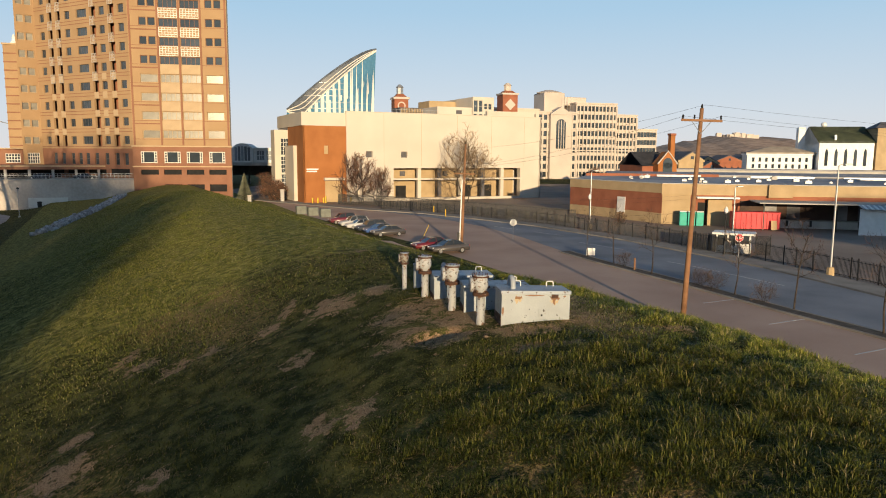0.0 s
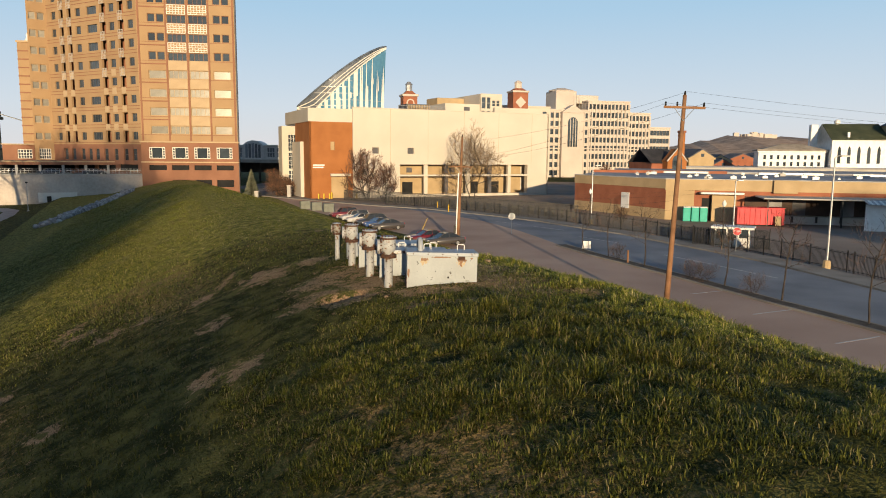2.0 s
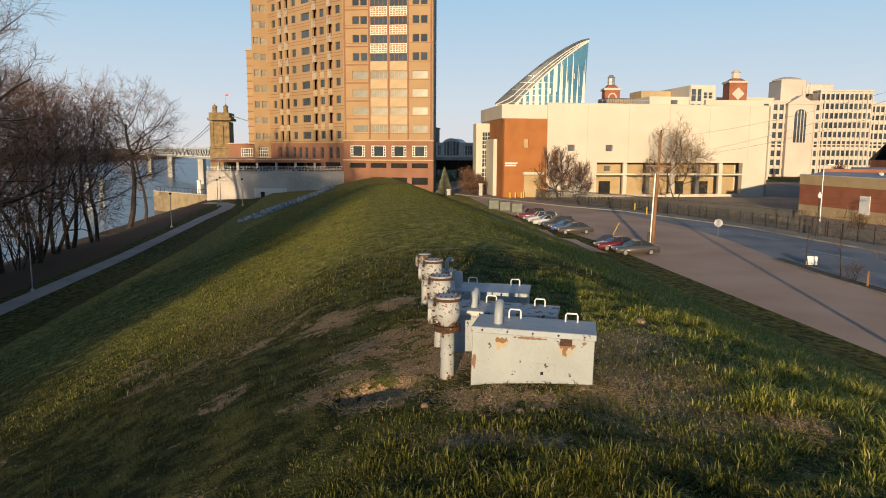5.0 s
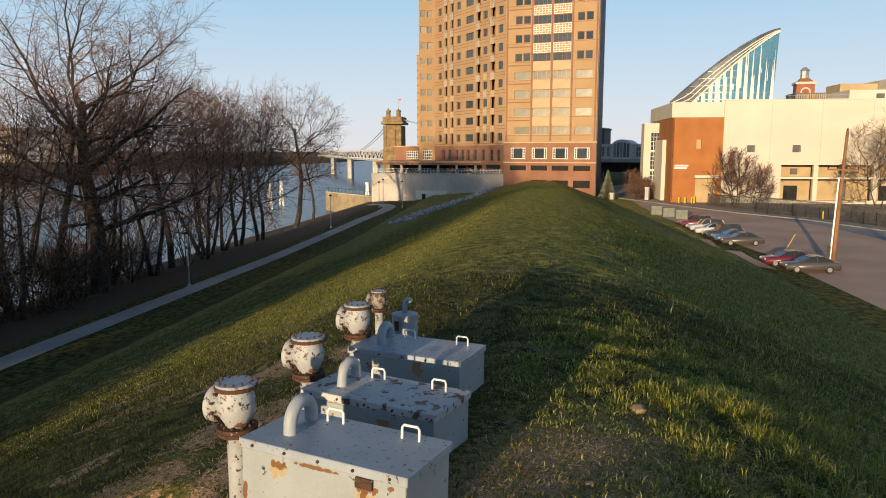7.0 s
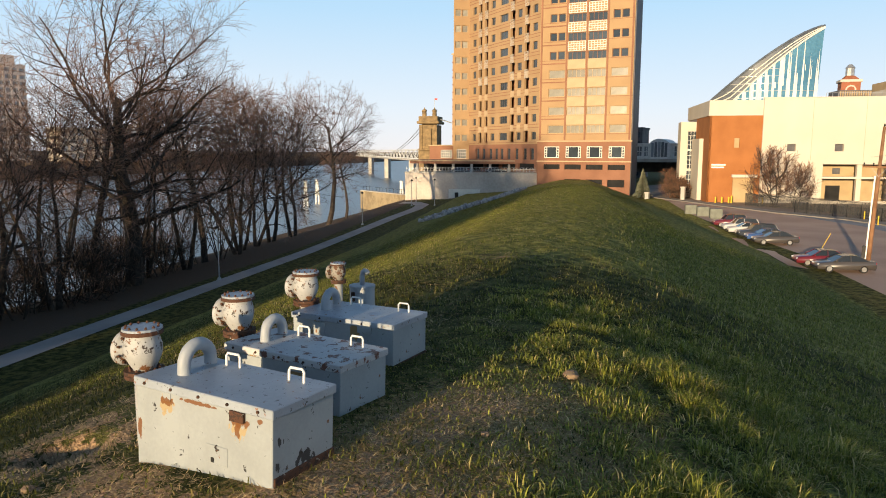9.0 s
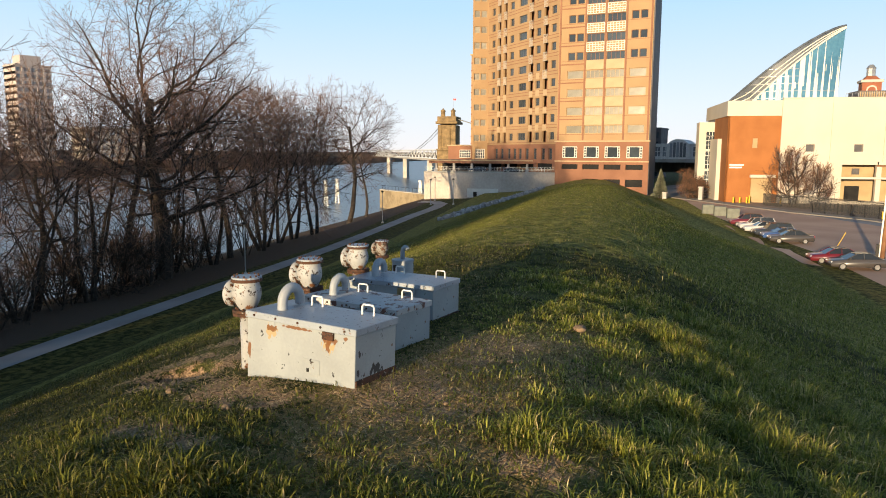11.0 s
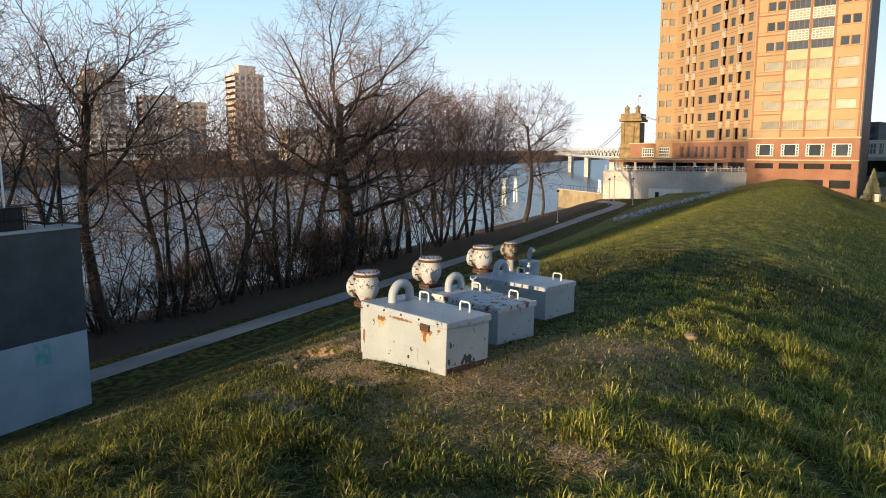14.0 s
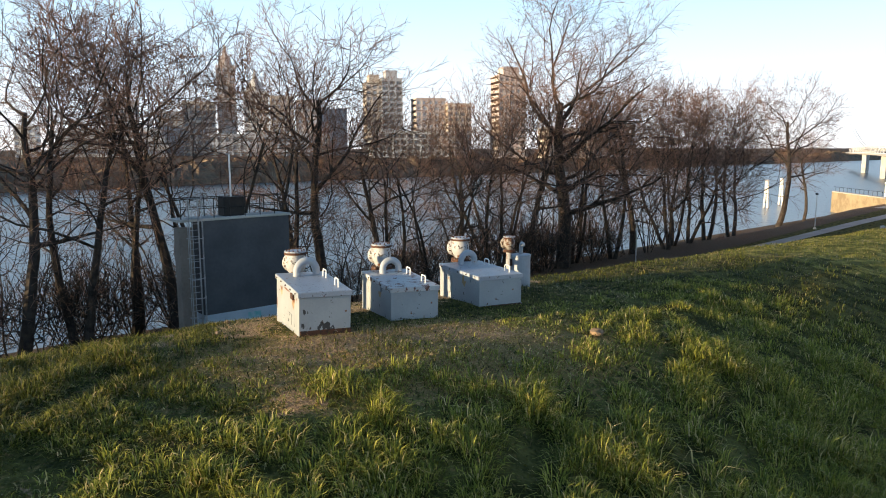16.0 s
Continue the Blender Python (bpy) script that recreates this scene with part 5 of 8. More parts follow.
def gooseneck(r, pr):
    """A vent pipe that rises from the lid and bends over in a half circle."""
    pts = [(0, 0, 0), (0, 0, 0.06)] + [(r - r * math.cos(a), 0, 0.08 + r * math.sin(a)) for a in (math.pi * k / 12 for k in range(13))] + [(2 * r, 0, 0.03)]
    bm = tube(bmesh.new(), pts, pr, 16, cap=False)
    tube(bm, list(reversed(pts)), pr * 0.86, 16, cap=False)
    return mesh_of("vent_pipe", bm, M_PIPE)


def utility_box(m, w, d, h, lid_mat, body_mat, label, neck, handles, patches, group="utility boxes on the levee"):
    """A steel cabinet with a lipped lid; x runs to its front right corner at 0, y to its back."""
    e = thing("utility_box", m, label, "box", group)
    body = boxm(-w, 0, 0, d, -0.25, h - 0.05, bevel=0.006)
    part("body", body, body_mat, e)
    lid = part("lid", boxm(-w - 0.018, 0.018, -0.018, d + 0.018, h - 0.075, h, bevel=0.007), lid_mat, e)
    part("base_plinth", boxm(-w - 0.012, 0.012, 0.012, d + 0.012, -0.3, 0.045, bevel=0.006), M_RUST, e, "rusty base edge")
    ob = part("vent_pipe", gooseneck(neck[2], neck[3]), None, e, "bent grey vent pipe", True)
    ob.matrix_local = pose(neck[0], neck[1], h - 0.005, 0, 0, neck[4])
    for x, y, rz in handles:
        part("handle", HANDLE, None, lid, "white bar handle").matrix_local = pose(x, y, h - 0.004, 0, 0, rz)
    for name, x0, x1, z0, z1, t, mt in patches:
        part(name, boxm(x0, x1, -t, 0.0 if t > 0.018 else 0.001, z0, z1, bevel=0.003), mt, e)
    for k in range(5):
        x = -w + 0.12 + k * (w - 0.24) / 4
        part("bolt", lathe(bmesh.new(), [(0.013, 0), (0.013, 0.012), (0.006, 0.018)], 6, pose(x, -0.018, h - 0.036, 90)), M_RUST, lid)
    return e


# ---- valves ----
def valve(m, pipe_h, s, label, flange_turn=180.0, paint=None):
    """A check valve: an upright pipe, a bolted flange, a bulging body with a round side cover, and a bolted top plate."""
    e = thing("check_valve", m, label, "valve", "valves on the levee")
    part("pipe", lathe(bmesh.new(), [(0.125 * s, -0.3), (0.125 * s, pipe_h)], 20), M_VALVE, e, "", True)
    part("lower_flange", lathe(bmesh.new(), [(0.235 * s, pipe_h - 0.05 * s), (0.235 * s, pipe_h - 0.008 * s), (0.222 * s, pipe_h - 0.004 * s), (0.235 * s, pipe_h), (0.235 * s, pipe_h + 0.045 * s)], 20), M_RUST, e)
    prof = [(0.13, 0.03), (0.14, 0.07), (0.175, 0.13), (0.208, 0.2), (0.224, 0.28), (0.22, 0.36), (0.20, 0.43), (0.19, 0.46), (0.19, 0.5)]
    part("valve_body", lathe(bmesh.new(), [(r * s, pipe_h + z * s) for r, z in prof], 24), paint or M_VALVE, e, "", True)
    zt = pipe_h + 0.5 * s
    part("top_flange", lathe(bmesh.new(), [(0.245 * s, zt - 0.012 * s), (0.245 * s, zt + 0.035 * s)], 20), M_RUST, e)
    part("top_plate", lathe(bmesh.new(), [(0.235 * s, zt + 0.036 * s), (0.235 * s, zt + 0.064 * s), (0.09 * s, zt + 0.07 * s)], 20), M_LID, e)
    turn = pose(0, 0, pipe_h + 0.27 * s, 0, 90, flange_turn)
    cover = bmesh.new()
    lathe(cover, [(0.15 * s, 0.1 * s), (0.15 * s, 0.24 * s), (0.215 * s, 0.245 * s), (0.215 * s, 0.275 * s), (0.209 * s, 0.282 * s), (0.215 * s, 0.289 * s), (0.215 * s, 0.315 * s), (0.1 * s, 0.33 * s)], 24, turn)
    part("side_cover", cover, paint or M_VALVE, e, "round bolted cover plate", True)
    bolt = mesh_of("bolt", lathe(bmesh.new(), [(0.016 * s, 0), (0.016 * s, 0.03 * s), (0.008 * s, 0.045 * s)], 6), M_RUST)
    for k in range(12):
        a = 2 * math.pi * k / 12
        part("bolt", bolt, None, e).matrix_local = pose(0.19 * s * math.cos(a), 0.19 * s * math.sin(a), zt + 0.05 * s)
    for k in range(10):
        a = 2 * math.pi * k / 10
        part("bolt", bolt, None, e).matrix_local = pose(0.175 * s * math.cos(a), 0.175 * s * math.sin(a), pipe_h + 0.03 * s)
    for k in range(10):
        a = 2 * math.pi * k / 10
        part("bolt", bolt, None, e).matrix_local = turn @ pose(0.185 * s * math.cos(a), 0.185 * s * math.sin(a), 0.2 * s)
    return e


def turf_z(x, y):
    return float(surface(np.array(x), np.array(y)))


utility_box(pose(0, 0, -0.01, -1.5, 1.2, 8.5), 1.45, 0.72, 0.575, M_LID, M_BOX1, "grey painted steel utility box, chipped and rust-streaked, on worn turf", (-1.17, 0.24, 0.15, 0.055, 93), ((-0.285, 0.60, 2), (-1.0, 0.62, 2)), (("latch", -0.40, -0.26, 0.42, 0.50, 0.03, M_RUST), ("hinge_plate", -1.15, -1.05, 0.43, 0.50, 0.008, M_BOX1), ("hatch", -0.67, -0.44, 0.03, 0.18, 0.006, M_BOX1), ("drain_hole", -0.615, -0.58, 0.04, 0.08, 0.009, M_DARK)))
utility_box(pose(-0.73, 1.41, -0.14, -1.0, 0.8, 7), 1.50, 0.76, 0.55, M_LIDR, M_BOX2, "grey steel utility box with a flaking rusted lid", (-1.2, 0.26, 0.14, 0.055, 93), ((-0.27, 0.62, 2), (-1.0, 0.64, 2)), (("bracket", -1.22, -1.0, -0.02, 0.46, 0.012, M_BOX), ("latch", -0.62, -0.46, 0.40, 0.50, 0.02, M_BOX)))
utility_box(pose(-1.50, 3.065, -0.19, -0.5, 0.3, 10), 1.50, 0.82, 0.55, M_LID, M_BOX2, "blue-grey steel utility box with a patched lid", (-1.2, 0.28, 0.14, 0.055, 93), ((-0.25, 0.68, 2), (-1.0, 0.70, 2)), (("bracket", -1.18, -1.0, 0.1, 0.46, 0.012, M_BOX), ("latch", -0.5, -0.3, 0.40, 0.52, 0.025, M_BOX)))
for x, y, top, s, label in ((-1.86, 0.12, 0.87, 0.73, "weathered white check valve with rusted flanges on an upright pipe"), (-2.5, 1.62, 0.84, 0.75, "white check valve with peeling paint and rust streaks"), (-3.24, 3.28, 0.80, 0.75, "pale check valve with rusted bolted flanges"), (-3.88, 4.52, 0.70, 0.52, "small rust-spotted check valve on a thin pipe")):
    zg = turf_z(x, y)
    valve(pose(x, y, zg, 0, 0, 12), top - zg - 0.56 * s, s, label, paint=M_SPOTTED if s < 0.6 else None)
zb = turf_z(-3.45, 4.6)
b = thing("vent_drum", pose(-3.45, 4.6, zb), "blue-grey metal drum with a bent vent pipe on top", "drum")
part("drum", lathe(bmesh.new(), [(0.19, -0.2), (0.19, 0.60), (0.2, 0.605), (0.2, 0.64), (0.16, 0.65)], 24), M_PIPE, b)
part("clamp", boxm(-0.03, 0.03, -0.225, -0.19, 0.42, 0.56, bevel=0.005), M_RUST, b)
part("vent_pipe", tubem([(0, 0, 0.62), (0, 0, 0.78), (0.02, 0, 0.84), (0.05, 0, 0.865), (0.09, 0, 0.86), (0.12, 0, 0.83)], 0.04, 12), M_PIPE, b, "short elbow pipe", True)


# ---- bare trees ----
def raw_mesh(name, verts, faces, material):
    me = bpy.data.meshes.new(name)
    me.from_pydata(verts, [], faces)
    me.materials.append(material)
    return me


class Branches:
    def __init__(self):
        self.v, self.f = [], []

    def add(self, pts, r0, r1, seg):
        base = len(self.v)
        n = len(pts)
        side = None
        for i, p in enumerate(pts):
            d = (pts[min(i + 1, n - 1)] - pts[max(i - 1, 0)]).normalized()
            side = d.orthogonal().normalized() if side is None else (side - d * side.dot(d)).normalized()
            up = d.cross(side)
            r = r0 + (r1 - r0) * i / (n - 1)
            for k in range(seg):
                a = 2 * math.pi * k / seg
                q = p + (side * math.cos(a) + up * math.sin(a)) * r
                self.v.append((q.x, q.y, q.z))
        for i in range(n - 1):
            for k in range(seg):
                a, b = base + i * seg + k, base + i * seg + (k + 1) % seg
                self.f.append((a, b, b + seg, a + seg))
        if seg > 4:
            self.f.append(tuple(base + (n - 1) * seg + k for k in range(seg)))


def tree_meshes(seed, tall, stems, kids, crown=(0.62, 0.34, 0.38), first=0.35, bole=0.6, girth=0.026, lift=0.16, lean=0.0, fine=0.010, twig=None, tilt=(0.1, 0.38)):
    """Wood and twigs of one bare tree. kids: how many shoots each level bears. crown: its middle's height, half width and half height, as shares of the tree's height."""
    rng = random.Random(seed)
    wood, twigs = Branches(), Branches()
    cz, cw, ch = (v * tall for v in crown)
    bulge = [rng.uniform(-0.12, 0.12) for _ in range(6)]

    def outside(q):
        a = math.atan2(q.y, q.x)
        k = 1 + bulge[0] * math.sin(a + 1) + bulge[1] * math.sin(2 * a) + bulge[2] * math.sin(3 * a + 2) + bulge[3] * math.sin(0.9 * q.z + 2 * a)
        up = (q.z - cz) / (ch if q.z > cz else ch * 1.5)
        return (q.x * q.x + q.y * q.y) / (cw * cw) + up * up > k * k

    def grow(p, d, length, r, level):
        seg = (8, 6, 3, 3, 3)[level]
        n = (11, 9, 5, 2, 1)[level]
        w = (0.07, 0.19, 0.17, 0.13, 0.12)[level]
        pts, dd, q = [p.copy()], d.copy(), p.copy()
        for i in range(n):
            rise = lift * (0.25, 0.8, 0.9, 0.8, 0.5)[level] * (i / n if level == 1 else 1)
            dd = (dd + Vector((rng.gauss(0, w), rng.gauss(0, w), rng.gauss(0, w) + rise))).normalized()
            q = q + dd * (length / n)
            pts.append(q.copy())
            if level > 0 and i > 0 and outside(q):
                break
        m = len(pts) - 1
        end = r * (0.36, 0.2, 0.3, 0.5, 0.55)[level]
        (wood if level < 3 else twigs).add(pts, r, end, seg)
        if level >= len(kids):
            return
        count = kids[level] if level == 0 else max(2, round(kids[level] * (0.45 + 0.55 * m / n)))
        for k in range(count):
            lo = first if level == 0 else 0.2 if level == 1 else 0.12
            f = lo + (1 - lo) * ((k + rng.uniform(0.15, 0.9)) / count) ** (0.75 if level == 0 else 1.0)
            x = f * m
            i = min(int(x), m - 1)
            at = pts[i].lerp(pts[i + 1], x - i)
            along = (pts[i + 1] - pts[i]).normalized()
            o = Matrix.Rotation(rng.uniform(-0.6, 0.6) + k * 2.4, 3, along) @ along.orthogonal().normalized()
            if level == 0:
                s = (1.4 - 0.75 * (f - lo) / (1 - lo)) * rng.uniform(0.8, 1.12)
                nl, nr = tall * 0.62 * rng.uniform(0.7, 1.1) * (1.05 - 0.35 * f), rng.uniform(0.34, 0.6)
            else:
                s = rng.uniform(0.55, 1.1) if level < 3 else rng.uniform(0.45, 0.9)
                nl, nr = length * rng.uniform(0.42, 0.72) * (1.05 - 0.45 * f), rng.uniform(0.46, 0.68)
            nd = (along * math.cos(s) + o * math.sin(s)).normalized()
            grow(at, nd, nl, max((r + (end - r) * f) * nr, fine * (1.0, 3.0, 1.9, 1.25, 1.0)[level + 1] if level < 4 else fine), level + 1)

    for k in range(stems):
        a = 2 * math.pi * k / stems + rng.uniform(0, 1)
        t = lean + (0.0 if stems == 1 else rng.uniform(*tilt))
        d = Vector((math.cos(a) * t, math.sin(a) * t, 1)).normalized()
        grow(Vector((0.2 * math.cos(a), 0.2 * math.sin(a), -0.6)) * (1 if stems > 1 else 0.3), d, tall * bole * rng.uniform(0.85, 1.0), tall * girth * (1 if stems == 1 else 0.66) * rng.uniform(0.85, 1.1), 0)
    return raw_mesh("trunk", wood.v, wood.f, M_BARK), raw_mesh("crown", twigs.v, twigs.f, twig or M_TWIG)


M_TWIGR = mat("reddish_twig", (0.10, 0.05, 0.03), (0.22, 0.11, 0.065), 0.3, 0.9, 0.0, 5.0)
TREES = {
    "big": tree_meshes(19, 30.0, 1, (15, 10, 8, 6), (0.62, 0.35, 0.36), 0.32, 0.68, 0.031, 0.05, fine=0.014),
    "fork": tree_meshes(23, 21.0, 2, (7, 7, 6, 5), (0.66, 0.29, 0.34), 0.45, 0.7, 0.020, 0.08, 0.04, 0.013),
    "slim": tree_meshes(37, 20.0, 1, (10, 8, 6, 5), (0.66, 0.27, 0.35), 0.45, 0.72, 0.018, 0.08, 0.2, 0.013),
    "clump": tree_meshes(41, 17.0, 4, (4, 5, 5, 4), (0.63, 0.33, 0.38), 0.42, 0.7, 0.014, 0.1, 0.15, 0.013),
    "round": tree_meshes(47, 20.0, 2, (10, 8, 6, 5), (0.58, 0.38, 0.42), 0.25, 0.62, 0.021, 0.09, 0.02, 0.013),
    "sapling": tree_meshes(57, 11.0, 4, (5, 4, 2), (0.55, 0.42, 0.47), 0.3, 0.85, 0.013, 0.14, 0.2, 0.014, M_TWIG, (0.1, 0.45)),
    "brush": tree_meshes(53, 6.5, 8, (6, 4, 2), (0.5, 0.6, 0.55), 0.12, 0.75, 0.012, 0.2, 0.2, 0.014, M_TWIG, (0.1, 0.6)),
    # kind used only for the unseen row that shades the levee
    "screen": tree_meshes(59, 23.0, 3, (8, 5, 3), (0.52, 0.22, 0.48), 0.08, 0.75, 0.022, 0.2, 0.08, 0.05),
    "street": tree_meshes(61, 5.4, 1, (9, 5, 3), (0.66, 0.24, 0.36), 0.36, 0.95, 0.011, 0.22, 0.03, 0.007, M_TWIG),
    "lawn": tree_meshes(71, 11.5, 2, (8, 7, 6, 4), (0.56, 0.45, 0.46), 0.2, 0.7, 0.014, 0.22, 0.05, 0.020, M_TWIGT),
    "shrub": tree_meshes(83, 9.0, 4, (7, 6, 5), (0.5, 0.40, 0.52), 0.15, 0.75, 0.012, 0.25, 0.1, 0.026, M_TWIGR),
    "hedge": tree_meshes(89, 6.5, 7, (8, 6, 5), (0.45, 0.65, 0.58), 0.08, 0.8, 0.011, 0.2, 0.2, 0.03, M_TWIGR, (0.1, 0.7)),
}


def tree(kind, x, y, z, turn, scale, label, group, category="tree", name="tree"):
    e = thing(name, pose(x, y, z, 0, 0, turn) @ Matrix.Diagonal((scale, scale, scale, 1)), label, category, group)
    part("trunk", TREES[kind][0], None, e)
    part("crown", TREES[kind][1], None, e)
    return e


BANK = "bare trees on the river bank"
L_BIG, L_FORK = "large bare tree with a broad crown on the river bank", "bare forked tree on the river bank"
L_ROUND = "bare tree with a rounded dense crown on the river bank"
L_SLIM, L_CLUMP = "slender leaning bare tree on the river bank", "clump of thin bare stems on the river bank"
for kind, s, n, turn, scale in (("big", 58.3, -41, 20, 1.06), ("fork", 7.8, -39, 200, 1.02), ("slim", 4.0, -38, 40, 1.05), ("fork", 12.5, -44, 130, 0.98), ("slim", 14.2, -41, 160, 1.1), ("clump", 17.5, -40, 10, 1.15), ("fork", 25.2, -43, 310, 0.95), ("slim", 27.4, -40, 220, 1.15), ("slim", 31.5, -38.5, 95, 0.82), ("fork", 35.0, -42, 60, 0.76), ("clump", 39.0, -40, 30, 0.9), ("slim", 43.0, -43, 15, 0.8), ("fork", 46.8, -39, 240, 0.82), ("clump", 50.5, -44, 200, 1.15), ("slim", 54.5, -42.5, 300, 1.0), ("clump", 63.0, -43, 100, 1.1), ("fork", 68.0, -41, 350, 0.9), ("slim", 74.0, -42, 120, 1.05), ("round", 80.4, -41, 170, 1.0), ("clump", 85.0, -43, 270, 1.2), ("round", 89.0, -42.5, 330, 0.95), ("fork", 94.0, -42.5, 40, 1.0), ("round", 98.8, -41, 80, 1.1), ("slim", 119.5, -43, 10, 1.2), ("slim", 136.0, -45, 70, 0.8)):
    x, y = sn(s, min(n, -40.5) - 0.8)
    tree(kind, x, y, ground_at(x, y) - 0.1, turn, scale * (1.0 if kind == "big" else 1.2), {"big": L_BIG, "fork": L_FORK, "slim": L_SLIM, "clump": L_CLUMP, "round": L_ROUND}[kind], BANK)
rng = random.Random(77)
for k in range(48):
    s, n = -6 + 1.7 * k + rng.uniform(-1.5, 1.5), rng.uniform(-48.5, -41)
    x, y = sn(s, n)
    tree("brush", x, y, ground_at(x, y) - 0.1, rng.uniform(0, 360), rng.uniform(0.6, 1.15), "thicket of thin bare brown stems", "brush under the trees", "bush", "bush")
for k in range(30):
    s, n = -4 + 4.0 * k + rng.uniform(-1.3, 1.3), rng.uniform(-46.5, -41.5)
    if 94 < s:
        continue
    x, y = sn(s, n)
    tree("sapling", x, y, ground_at(x, y) - 0.1, rng.uniform(0, 360), rng.uniform(0.7, 1.15), "thin dark bare saplings crowding the river bank", "saplings under the trees")
# unseen wood carried on up the river behind the camera, to shade the slope
for k in range(56):
    s, n = -14 - 4.1 * k + rng.uniform(-1.0, 1.0), rng.uniform(-43, -39)
    # lower trees let a streak of sun through to the slope
    low = -117 < s < -76 or k % 5 == 3
    x, y = sn(s, n)
    tree("screen", x, y, ground_at(x, y) - 0.1, rng.uniform(0, 360), rng.uniform(0.95, 1.05) * (0.87 if low else 1.16), L_CLUMP, BANK)
# unseen plain block added street side behind the camera, to shade the dock
for x0, x1, top in ((0, 29.9, 1.5), (30, 46.9, 2.5), (47, 130, 16.8)):
    solid("wall_back", boxm(x0, x1, -30, 0, LOT_Z - 0.3, top, m=pose(44, -67, 0, 0, 0, -14)), M_REDBR, "unseen plain brick block added to shade the yard", "wall", kind="structure")

# ---- turf blades ----
def blade_material(name, gain):
    m = bpy.data.materials.new(name)
    m.use_nodes = True
    N, K = m.node_tree.nodes, m.node_tree.links
    p = N["Principled BSDF"]
    p.inputs["Roughness"].default_value = 0.6
    p.inputs["Specular IOR Level"].default_value = 0.25
    geo = N.new("ShaderNodeNewGeometry")
    ramp = N.new("ShaderNodeValToRGB")
    cols = ((0.0, (0.040, 0.049, 0.008)), (0.45, (0.118, 0.131, 0.020)), (0.8, (0.238, 0.228, 0.040)), (0.92, (0.26, 0.21, 0.08)), (1.0, (0.42, 0.33, 0.16)))
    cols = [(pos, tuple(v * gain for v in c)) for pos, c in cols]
    el = ramp.color_ramp.elements
    el[0].color, el[1].color = (*cols[0][1], 1), (*cols[-1][1], 1)
    for pos, c in cols[1:-1]:
        e = el.new(pos)
        e.color = (*c, 1)
    K.new(geo.outputs["Random Per Island"], ramp.inputs["Fac"])
    K.new(ramp.outputs["Color"], p.inputs["Base Color"])
    tr = N.new("ShaderNodeBsdfTranslucent")
    K.new(ramp.outputs["Color"], tr.inputs["Color"])
    mix = N.new("ShaderNodeMixShader")
    mix.inputs[0].default_value = 0.35
    K.new(p.outputs[0], mix.inputs[1])
    K.new(tr.outputs[0], mix.inputs[2])
    K.new(mix.outputs[0], N["Material Output"].inputs["Surface"])
    return m


# one blade colour in several gains: sunlit and shaded turf put into the colour
M_BLADE, M_LUSH = blade_material("grass_blades", 0.9), blade_material("lit_lush_blades", 1.95)
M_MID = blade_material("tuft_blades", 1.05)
M_CREST = blade_material("lit_crest_blades", 1.15)
M_COMB = blade_material("brightened_comb_blades", 1.75)
M_SHORT, M_DRY = blade_material("shaded_short_blades", 0.52), blade_material("dry_and_sunlit_blades", 1.95)


def mounds(s, n):
    """How thickly tufts stand, 0 to 1, in clumps about half a metre wide."""
    a = np.sin(3.1 * s + 2.0 * np.sin(1.7 * n)) * np.sin(2.7 * n + 1.6 * np.sin(2.1 * s + 1))
    b = np.sin(7.3 * s + 1.3 * n) * np.sin(6.1 * n - 2.2 * s + 0.6)
    return np.clip(0.5 + 0.38 * a + 0.22 * b, 0, 1)


